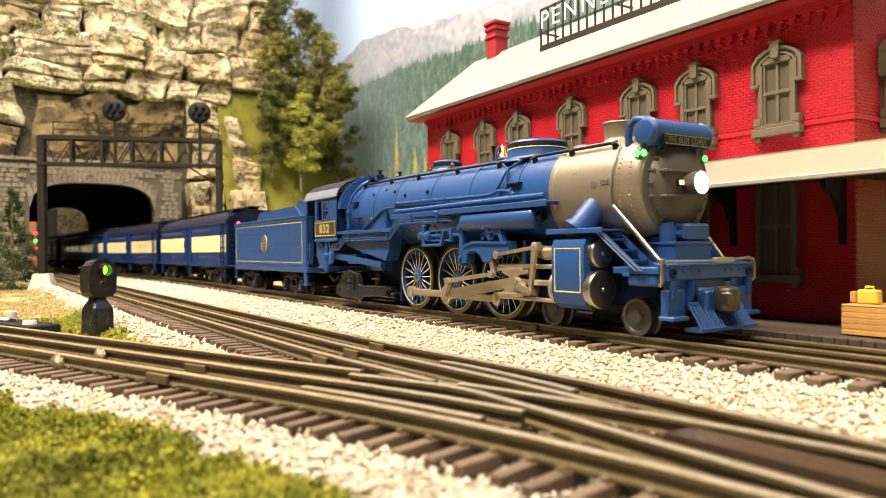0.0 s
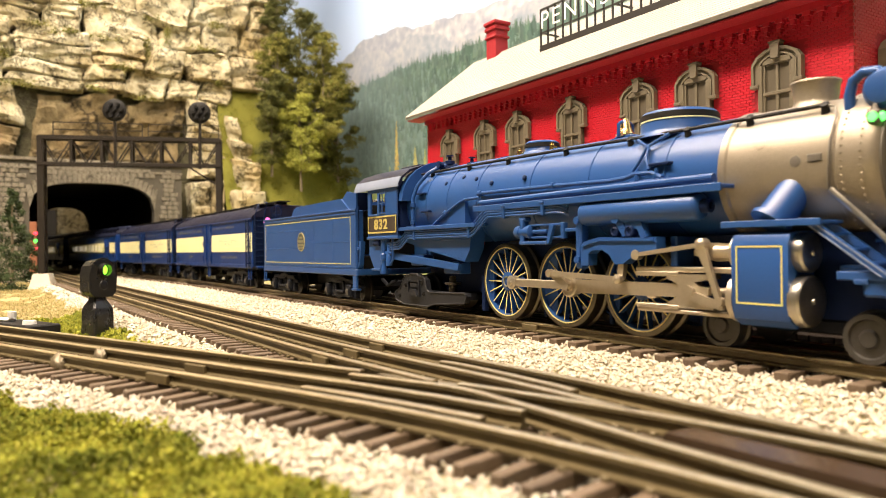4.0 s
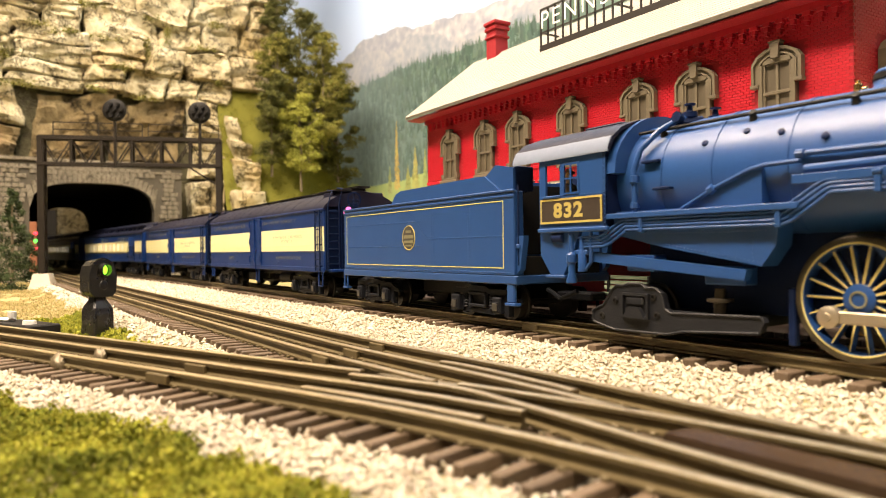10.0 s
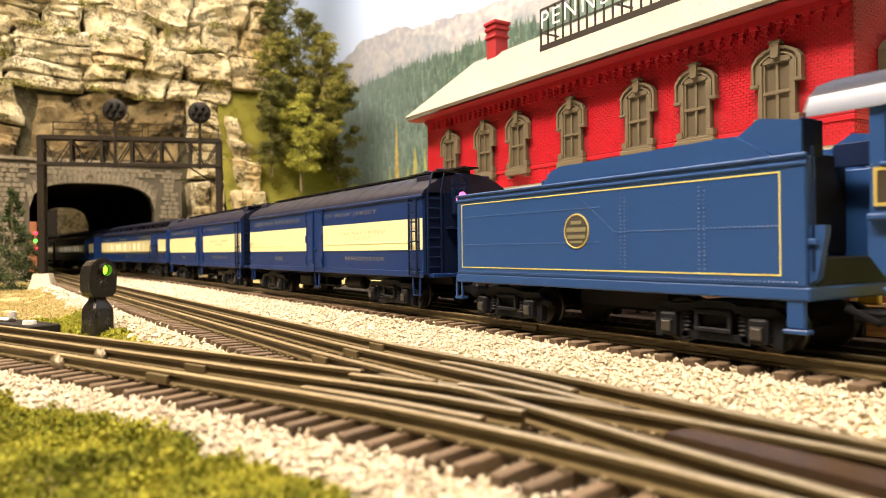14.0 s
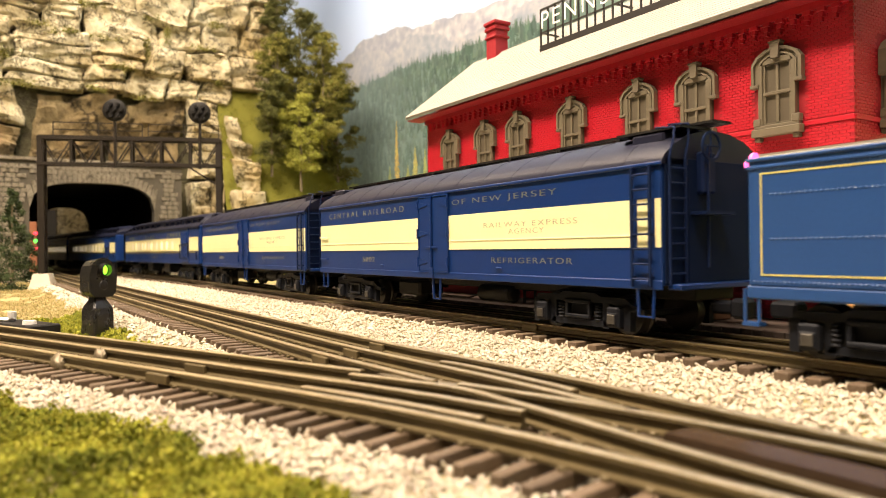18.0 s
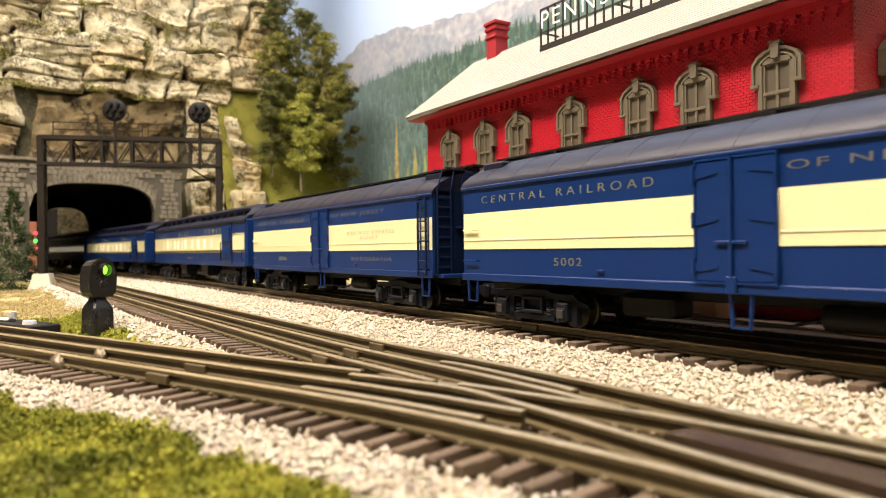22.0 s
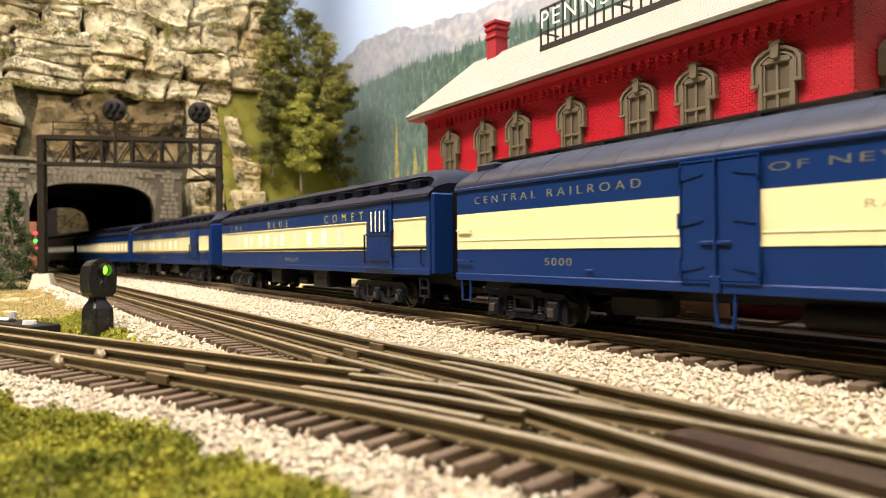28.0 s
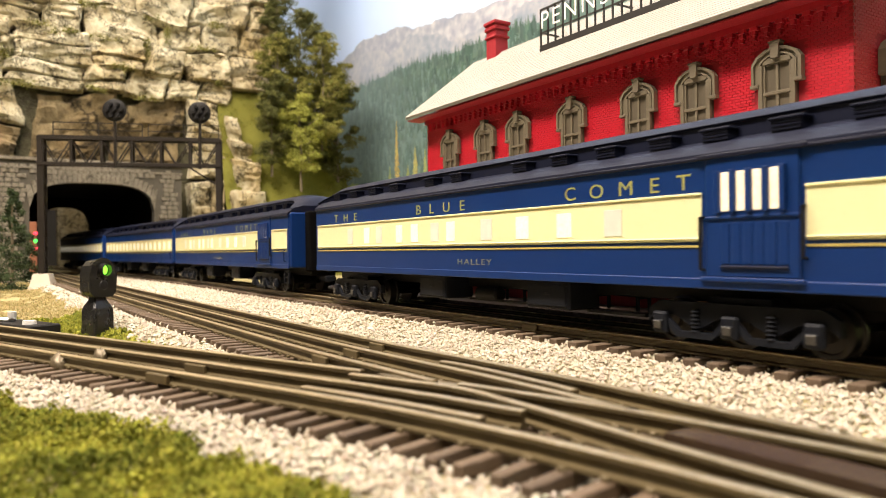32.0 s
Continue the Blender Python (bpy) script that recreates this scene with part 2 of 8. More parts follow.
BALLAST = island_material("ballast_stone", [(0.40, 0.335, 0.255), (0.57, 0.515, 0.42), (0.64, 0.59, 0.495), (0.51, 0.45, 0.35), (0.68, 0.64, 0.555)])
TURF = island_material("turf_foam", [(0.185, 0.20, 0.02), (0.31, 0.315, 0.034), (0.41, 0.40, 0.052), (0.245, 0.255, 0.026), (0.49, 0.46, 0.08)], 0.95, 0.1, patch=(0.44, 0.50, 0.42))


# ---- the setting: layout table, room, tracks ----
def main_y(x):
    """Centre of the train's track: straight, with an easy bend on the way into the tunnel."""
    if x > -850:
        return RAILS_MAIN
    if x > -1300:
        return RAILS_MAIN - 0.0001 * (x + 850) ** 2
    return RAILS_MAIN - 20.25 + 0.09 * (x + 1300)


def side_y(x):
    """Centre of the second through track."""
    if x > -130:
        return 119.5
    u = max(0.0, (x + 260) / 130)
    return 113.2 + 0.0165 * min(0.0, x + 260) + 6.3 * u * u * (3 - 2 * u)


def spur_y(x):
    """Centre of the track that leaves the second one by a turnout."""
    if x > 0:
        return side_y(x)
    t = -x
    if t < 170:
        return 115.2 - t * t * 0.00107
    return 84.3 - (t - 170) * 0.393


def line(fy, x0, x1, step=20, dy=0.0, z=0.0):
    n = max(2, int(abs(x1 - x0) / step) + 1)
    pts = []
    for i in range(n):
        x = x0 + (x1 - x0) * i / (n - 1)
        k = (fy(x + 1) - fy(x - 1)) / 2
        q = math.sqrt(1 + k * k)
        pts.append((x - dy * k / q, fy(x) + dy / q, z))
    return pts


RAIL_BODY = [(-1.9, -4.2), (1.9, -4.2), (1.9, -3.5), (0.55, -3.1), (0.5, -1.5), (1.3, -1.1), (1.3, -0.35), (-1.3, -0.35), (-1.3, -1.1), (-0.5, -1.5), (-0.55, -3.1), (-1.9, -3.5)]
RAIL_CAP = [(-1.3, -0.35), (1.3, -0.35), (1.3, -0.15), (0.9, 0.0), (-0.9, 0.0), (-1.3, -0.15)]
SPIKE = Geo()
for _dy in (-16.2, 0, 16.2):
    for _s in (-2.6, 2.6):
        SPIKE.box(-0.8, 0.8, _dy + _s - 0.55, _dy + _s + 0.55, -4.2, -3.3, 0.15)
SPIKE_MESH = mesh_of("rail_spikes", SPIKE, RAIL)


def tie_mesh(half_w, half_l):
    return mesh_of("tie", Geo().box(-half_w, half_w, -half_l, half_l, -7.2, -4.2, 0.35), TIE)


def track(name, fy, label, rails, tie_from, tie_to, pitch=11.7, half_w=2.6, half_l=28.5):
    """rails: (offset from the centre, first x, last x) for each length of rail."""
    tr = thing(name, (0, 0, 0), label, "railway track", kind="structure")
    for dy, x0, x1 in rails:
        pts = line(fy, x0, x1, 12 if x1 > -900 else 24, dy)
        r = part("rail", Geo().sweep(RAIL_BODY, pts), RAIL, tr)
        part("rail_head", Geo().sweep(RAIL_CAP, pts), RAIL_TOP, r, "worn bright rail head")
    rng = random.Random(5)
    mesh = tie_mesh(half_w, half_l)
    x = tie_from
    while x > tie_to:
        k = (fy(x + 1) - fy(x - 1)) / 2
        tie = new("tie", mesh)
        tie.parent, tie.matrix_basis = tr, pose(x * S, (fy(x) + rng.uniform(-0.6, 0.6)) * S, -0.0003 * rng.random(), 0, 0, math.degrees(math.atan(k)) + rng.uniform(-1.5, 1.5))
        sp = new("rail_spikes", SPIKE_MESH)
        sp.parent, sp.matrix_basis = tie, pose(0, 0, 0)
        x -= pitch + rng.uniform(-0.5, 0.5)
    return tr


def track_distance(x, y):
    """Millimetres to the nearest track centre; the bed between the two through tracks counts as near."""
    d = min(abs(y - main_y(x)), abs(y - side_y(x)), abs(y - spur_y(x)) * 0.93 if x > -560 else 999)
    if main_y(x) > y > side_y(x):
        d = min(d, 38)
    return d


def ground_z(x, y):
    d = track_distance(x, y)
    t = min(1.0, max(0.0, (d - 34) / 34))
    t = t * t * (3 - 2 * t)
    z = -8.1 - 0.3 * max(0.0, 1 - abs(d - 30) / 6) - (9.4 if x < -250 else 2.0) * t
    z += 2.0 * t * noise.noise(Vector((x * 0.03, y * 0.03, 0)))
    if t > 0.4 and y < 110:
        z += (t - 0.4) * (8.0 * noise.noise(Vector((x * 0.075, y * 0.075, 3))) + 1.6 * noise.noise(Vector((x * 0.22, y * 0.22, 5))))
    return z


def cover(x, y):
    """What lies on the ground: stone by the tracks, then turf, then dry field."""
    d = track_distance(x, y)
    n = noise.noise(Vector((x * 0.018, y * 0.018, 4))) * 9 + noise.noise(Vector((x * 0.07, y * 0.07, 1))) * 5
    if d < 47 + n:
        return "stone"
    if y > 268:
        return "stone" if y < 274 else "none"
    if x < -620 and noise.noise(Vector((x * 0.01, y * 0.012, 9))) > -0.25:
        return "field"
    return "turf"


def sheet(name, x0, x1, y0, y1, nx, ny, fz, mat, label, category):
    g = Geo()
    g.v = [(x0 + (x1 - x0) * i / nx, y0 + (y1 - y0) * j / ny, fz(x0 + (x1 - x0) * i / nx, y0 + (y1 - y0) * j / ny)) for i in range(nx + 1) for j in range(ny + 1)]
    g.f = [(i * (ny + 1) + j, (i + 1) * (ny + 1) + j, (i + 1) * (ny + 1) + j + 1, i * (ny + 1) + j + 1) for i in range(nx) for j in range(ny)]
    return solo(name, g, mat, label, category, kind="structure", smooth=80)


GROUND = material("layout_ground", (0.42, 0.35, 0.20), 0.95, 0, (0.27, 0.24, 0.08), 350, 22, 0.8, 0.9, 450)
solo("layout_table", Geo().box(-3490, 690, -410, 785, -160, -40), material("bench_timber", (0.20, 0.14, 0.08), 0.8, 0, (0.16, 0.11, 0.06), 80, 10, 0.9), "timber bench under the model railway", "bench top", kind="structure")
sheet("ground", -3500, 700, -420, 790, 280, 90, ground_z, GROUND, "model railway ground of tan earth and dry turf", "ground")


def scatter(name, wanted, x0, x1, y0, y1, per, size, mat, label, category, seed, lift=0.0, flat=0.75, pick=None, shape="stone"):
    """Many small loose pieces on the ground as one mesh; per: pieces per square millimetre."""
    rng = random.Random(seed)
    count = int((x1 - x0) * (y1 - y0) * per)
    verts, faces = [], []
    octa = ((1, 0, 0), (0.1, 1, 0), (-1, 0.1, 0), (0, -1, 0.1), (0.15, 0.1, 1), (0, 0, -1))
    octf = ((0, 1, 4), (1, 2, 4), (2, 3, 4), (3, 0, 4), (1, 0, 5), (2, 1, 5), (3, 2, 5), (0, 3, 5))
    for _ in range(count):
        x, y = rng.uniform(x0, x1), rng.uniform(y0, y1)
        if cover(x, y) != wanted or (pick and not pick(x, y)):
            continue
        r = size * rng.uniform(0.55, 1.25)
        d = track_distance(x, y)
        z = ground_z(x, y) + lift * ((0.3 if abs(y - spur_y(x)) < 26 and x > -300 else 1.1) if d < 27 else (1.25 if y < spur_y(x) - 20 else 0.65) if d < 33 else 1.2 if d < 48 else 1.0) * rng.random() + r * 0.15
        a = rng.uniform(0, 6.283)
        c, s = math.cos(a), math.sin(a)
        n = len(verts)
        if shape == "stone":
            for px, py, pz in octa:
                k = r * rng.uniform(0.65, 1.1)
                q = px * k + pz * r * rng.uniform(-0.4, 0.4)
                w = py * k * 0.85
                verts.append((x + q * c - w * s, y + q * s + w * c, z + pz * k * flat + 0.2 * (px + py) * r * rng.uniform(-1, 1)))
            faces.extend([tuple(i + n for i in f) for f in octf])
        else:
            t = rng.uniform(-0.9, 0.9)
            verts.extend([(x + c * r, y + s * r, z + t), (x - s * r * 0.8, y + c * r * 0.8, z + r * 0.9), (x - c * r * 0.8, y - s * r, z - t * 0.5), (x + rng.uniform(-r, r) * 0.4, y, z + r * 1.3)])
            faces.extend([(n, n + 1, n + 3), (n + 1, n + 2, n + 3), (n + 2, n, n + 3)])
    g = Geo()
    g.v, g.f = verts, faces
    return solo(name, g, mat, label, category, kind="stuff", smooth=0)


# ---- the train ----
GREEN_LAMP = material("green_marker_glow", (0.05, 0.9, 0.12), 0.3, glow=4.0)
PINK_LAMP = material("pink_marker_glow", (1.0, 0.16, 0.55), 0.3, glow=2.2)
HEAD_LAMP = material("headlamp_glow", (1.0, 0.97, 0.90), 0.3, glow=22.0)
WINDOW_GLOW = material("lit_window", (1.0, 0.90, 0.66), 0.4, glow=0.55)
WINDOW_PALE = material("frosted_window", (0.62, 0.60, 0.50), 0.35, 0, (0.50, 0.47, 0.40), 200, 60, 0.9, glow=0.45)
FELT = material("black_felt", (0.004, 0.004, 0.005), 0.9, 0, (0.006, 0.006, 0.006), 400, 60, 0.9, 0.3, 900, spec=0.02)
DARK_GLASS = material("dark_opening", (0.012, 0.012, 0.015), 0.3)
PANEL_BROWN = material("number_panel", (0.045, 0.035, 0.03), 0.4)
GLOW_RED = material("fire_glow_red", (0.22, 0.012, 0.018), 0.5)
CAB_SILVER = material("cab_roof_edge", (0.22, 0.26, 0.36), 0.38, 0.1, (0.18, 0.22, 0.31), 600, 60, 0.8)
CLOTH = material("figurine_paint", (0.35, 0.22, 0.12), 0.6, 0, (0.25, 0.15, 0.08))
# glossy print whose dim look at a slant is put into its colour
DIM_PRINT = material("gloss_dimmed_lettering", (0.14, 0.14, 0.12), 0.45, 0, (0.11, 0.115, 0.10), 900, 100, 0.9)
OCHRE_PRINT = material("thin_ochre_lettering", (0.40, 0.38, 0.25), 0.5, 0, (0.32, 0.30, 0.20), 900, 100, 0.9)
EMBLEM_FIELD = material("emblem_dark_field", (0.05, 0.048, 0.045), 0.5, 0, (0.04, 0.04, 0.04))
LETTER_GOLD = material("greenish_gold_lettering", (0.34, 0.34, 0.10), 0.45, 0, (0.26, 0.27, 0.08), 900, 100, 0.9)
# car navy darkened for the ends that face away from the light
END_SHADE = material("end_shade_navy", (0.006, 0.014, 0.042), 0.5, 0, (0.005, 0.011, 0.034), 900, 40, 0.9, 0.1, 2500, spec=0.06)
TARNISH = material("dull_gold_lettering", (0.21, 0.205, 0.12), 0.5, 0, (0.15, 0.145, 0.09), 900, 100, 0.9)


def lettering(text, x0, x1, z, high, y, mat, parent, name="lettering", bold=-0.006, gap=1.25):
    """Flat raised letters on a side that faces -y, stretched from x0 to x1, centred on z."""
    cu = bpy.data.curves.new("letters", "FONT")
    cu.body, cu.size, cu.extrude, cu.offset = text, 1.0, 0.02, bold
    cu.space_character = gap
    ob = bpy.data.objects.new("letters", cu)
    me = bpy.data.meshes.new_from_object(ob)
    bpy.data.objects.remove(ob)
    xs, ys = [v.co.x for v in me.vertices], [v.co.y for v in me.vertices]
    sx, sz = (x1 - x0) / (max(xs) - min(xs)), high / (max(ys) - min(ys))
    ax, az = min(xs), (max(ys) + min(ys)) / 2
    for v in me.vertices:
        a, b, c = v.co
        v.co = ((x0 + (a - ax) * sx) * S, (y - 0.05 - c * 4) * S, (z + (b - az) * sz) * S)
    me.materials.clear()
    me.materials.append(mat)
    return part(name, me, mat, parent)


def frame_line(g, x0, x1, z0, z1, y, w=0.7, t=0.18):
    g.box(x0, x1, y - t, y, z0, z0 + w).box(x0, x1, y - t, y, z1 - w, z1)
    g.box(x0, x0 + w, y - t, y, z0 + w, z1 - w).box(x1 - w, x1, y - t, y, z0 + w, z1 - w)
    return g


def rivets(g, pts, r=0.28):
    for x, y, z in pts:
        g.add([(x - r, y, z - r), (x + r, y, z - r), (x + r, y, z + r), (x - r, y, z + r), (x, y - r * 0.9, z)], [(0, 1, 4), (1, 2, 4), (2, 3, 4), (3, 0, 4)])
    return g


def disc_wheel(name, parent, x, r, mat=WHEEL_DARK):
    """A pair of plain wheels on an axle."""
    g = Geo()
    for s in (-1, 1):
        g.spin((x, 0, r), (0, s, 0), [(13.5, r + 1.0), (14.6, r + 1.0), (15.2, r + 0.1), (19.4, r - 0.1), (19.4, r - 1.6), (18.6, r - 2.0), (18.7, 3.0), (19.8, 2.4), (19.8, 0.01)], 28)
    g.cyl((x, -14, r), (x, 14, r), 1.6, n=10)
    return part(name, g, mat, parent)


def truck_two_axle(parent, cx, base=42, r=8.2, side=-25.5):
    """A four-wheel truck: two cast side frames with pedestals, journals, springs and a framed bolster window, and wheels."""
    g = Geo()
    h = base / 2
    for s in (-1, 1):
        y0, y1 = sorted((s * 23.0, s * 26.2))
        top = [(-h - 7, 12.6), (-h - 5, 15.4), (-h + 9, 15.6), (-h + 12, 17.0), (h - 12, 17.0), (h - 9, 15.6), (h + 5, 15.4), (h + 8, 13.0), (h + 14, 11.6), (h + 15, 9.8), (h + 8, 10.2), (h + 6, 12.2), (h - 8, 13.0), (-h + 8, 13.0)]
        g.prism([(cx + a, b) for a, b in top], y0, y1, "y")
        g.prism([(cx + a, b) for a, b in [(-h + 4, 3.6), (-h + 10, 3.0), (h - 10, 3.0), (h - 4, 3.6), (h - 6, 5.8), (h - 12, 5.4), (-h + 12, 5.4), (-h + 6, 5.8)]], y0, y1, "y")
        for k in (-h, h):
            for q in (-5.6, 5.6):
                g.prism([(cx + k + q - 1.6, 2.6), (cx + k + q + 1.6, 2.6), (cx + k + q + 2.0, 13.2), (cx + k + q - 2.0, 13.2)], y0, y1, "y")
    g.box(cx - 7, cx + 7, -23, 23, 9, 17)
    tr = part("truck", g, TRUCK, parent)
    for s in (-1, 1):
        for k in (-h, h):
            part("journal_box", Geo().box(cx + k - 3.4, cx + k + 3.4, *sorted((s * 25.0, s * 28.8)), 3.6, 12.0, 0.7).box(cx + k - 2.6, cx + k + 2.6, *sorted((s * 28.7, s * 29.4)), 4.6, 9.6, 0.3), TRUCK, tr)
            part("journal_cover", Geo().box(cx + k - 2.0, cx + k + 2.0, *sorted((s * 29.3, s * 29.8)), 5.2, 9.0, 0.25), WHEEL_GREY, tr, "worn bare-metal journal cover")
        part("bolster_window", Geo().box(cx - 7.4, cx + 7.4, *sorted((s * 25.8, s * 27.6)), 12.2, 14.0, 0.4).box(cx - 7.4, cx + 7.4, *sorted((s * 25.8, s * 27.6)), 6.0, 7.6, 0.4).box(cx - 7.4, cx - 5.8, *sorted((s * 25.8, s * 27.4)), 7.4, 12.4, 0.3).box(cx + 5.8, cx + 7.4, *sorted((s * 25.8, s * 27.4)), 7.4, 12.4, 0.3).box(cx - 6, cx + 6, *sorted((s * 23.4, s * 24.6)), 7, 13), TRUCK, tr)
        for k in (-11.0, 11.0):
            sp = Geo()
            for i in range(5):
                sp.spin((cx + k, s * 25.4, 5.4 + i * 1.5), (0, 0, 1), [(0, 1.3), (0.5, 1.8), (1.0, 1.3)], 10)
            part("spring", sp, TRUCK, tr)
    for k in (-h, h):
        disc_wheel("wheelset", tr, cx + k, r)
    return tr


def truck_three_axle(parent, cx, base=58, r=8.2):
    """A six-wheel passenger truck with equalisers, journals and springs."""
    h = base / 2
    g = Geo()
    for s in (-1, 1):
        y0, y1 = sorted((s * 23.0, s * 26.0))
        out = [(-h - 7, 8), (-h - 7, 13), (-h - 2, 16), (h + 2, 16), (h + 7, 13), (h + 7, 8), (h + 3, 11), (h - 5, 11), (h * 0.5, 6.0), (5, 11), (-5, 11), (-h * 0.5, 6.0), (-h + 5, 11), (-h - 3, 11)]
        g.prism([(cx + a, b) for a, b in out], y0, y1, "y")
    g.box(cx - 12, cx + 12, -23, 23, 10, 18)
    tr = part("truck", g, TRUCK, parent)
    for s in (-1, 1):
        for a in (-1, 1):
            part("equaliser", Geo().prism([(cx + a * x, z) for x, z in ((2.6, 10.4), (7.4, 5.4), (h - 8, 5.4), (h - 2.6, 10.4), (h - 2.0, 8.0), (h - 7, 3.2), (7, 3.2), (2.0, 8.0))], *sorted((s * 25.8, s * 27.6)), "y"), TRUCK, tr)
        for k in (-h, 0, h):
            part("journal_box", Geo().box(cx + k - 3.2, cx + k + 3.2, *sorted((s * 26.0, s * 29.0)), 4.0, 12.0, 0.8).box(cx + k - 2.2, cx + k + 2.2, *sorted((s * 28.8, s * 29.6)), 5.0, 9.0, 0.4), TRUCK, tr)
            part("journal_cover", Geo().box(cx + k - 1.7, cx + k + 1.7, *sorted((s * 29.5, s * 30.0)), 5.6, 8.6, 0.25), WHEEL_GREY, tr, "worn bare-metal journal cover")
        for k in (-h * 0.5, h * 0.5):
            sp = Geo()
            for i in range(6):
                sp.spin((cx + k, s * 26.6, 5.2 + i * 1.4), (0, 0, 1), [(0, 1.2), (0.45, 1.8), (0.9, 1.2)], 10)
            part("spring", sp, TRUCK, tr)
    for k in (-h, 0, h):
        disc_wheel("wheelset", tr, cx + k, r)
    return tr


def driving_wheel(parent, x, side, weight, name="driving_wheel"):
    """A spoked driver with gold-edged rim; its own origin is the axle."""
    f = side * 1.0
    g = Geo()
    R = 19.4
    g.spin((0, 0, 0), (0, f, 0), [(-2.6, 17.4), (2.6, 17.4), (2.9, 17.0), (2.9, 16.5), (-2.6, 16.5)], 48, True)
    g.spin((0, 0, 0), (0, f, 0), [(-2.5, 4.8), (2.0, 4.8), (2.4, 4.2), (2.4, 0.01)], 24)
    g.cyl((8.8, f * 1.0, 0), (8.8, -f * 1.5, 0), 3.6, n=18)
    wh = part(name, g, NAVY, parent, at=(x, side * 17.2, R))
    part("tyre", Geo().spin((0, 0, 0), (0, f, 0), [(-4.2, 20.6), (-2.9, 20.6), (-2.2, 19.5), (2.5, 19.35), (2.8, 18.9), (2.8, 17.4), (-4.2, 17.4)], 56, True), TYRE, wh, "bronze-dark steel tyre")
    gold = Geo().spin((0, 0, 0), (0, f, 0), [(2.9, 17.4), (3.1, 17.3), (3.1, 16.9), (2.9, 16.8)], 56, True)
    sp = mesh_of("spoke", Geo().add([(4, f * 1.4, -0.34), (4, f * 1.4, 0.34), (16.9, f * 1.4, 0.26), (16.9, f * 1.4, -0.26), (4, -f * 1.2, -0.46), (4, -f * 1.2, 0.46), (16.9, -f * 1.2, 0.36), (16.9, -f * 1.2, -0.36)],
                                    [(0, 1, 2, 3), (4, 7, 6, 5), (0, 4, 5, 1), (3, 2, 6, 7), (1, 5, 6, 2), (0, 3, 7, 4)]), NAVY, 0)
    sp.materials.append(SPOKE_GOLD)
    for pl in sp.polygons:
        if abs(pl.normal.y) > 0.85 and pl.center.y * f > 0:
            pl.material_index = 1
    for i in range(18):
        part("spoke", sp, NAVY, wh).matrix_basis = pose(0, 0, 0, 0, i * 20, 0)
    part("gold_lining", gold, SPOKE_GOLD, wh, "gold-painted rim edge")
    seg = [(16.6 * math.cos(a), 16.6 * math.sin(a)) for a in [radians(180 + k * weight / 8) for k in range(-8, 9)]]
    part("counterweight", Geo().prism(seg, f * 0.9, -f * 1.0, "y"), NAVY, wh)
    part("hub_ring", Geo().spin((0, 0, 0), (0, f, 0), [(2.3, 2.7), (2.8, 2.6), (2.8, 2.1), (2.3, 2.0)], 24, True), TARNISH, wh)
    return wh


LOCO_C, BZ = -340.0, 61.5


def boiler_ring(x, ang, r):
    """A point round the boiler: ang in degrees, 0 at the camera's side, 90 on top."""
    a = radians(ang)
    return (x, -r * math.cos(a), BZ + r * math.sin(a))


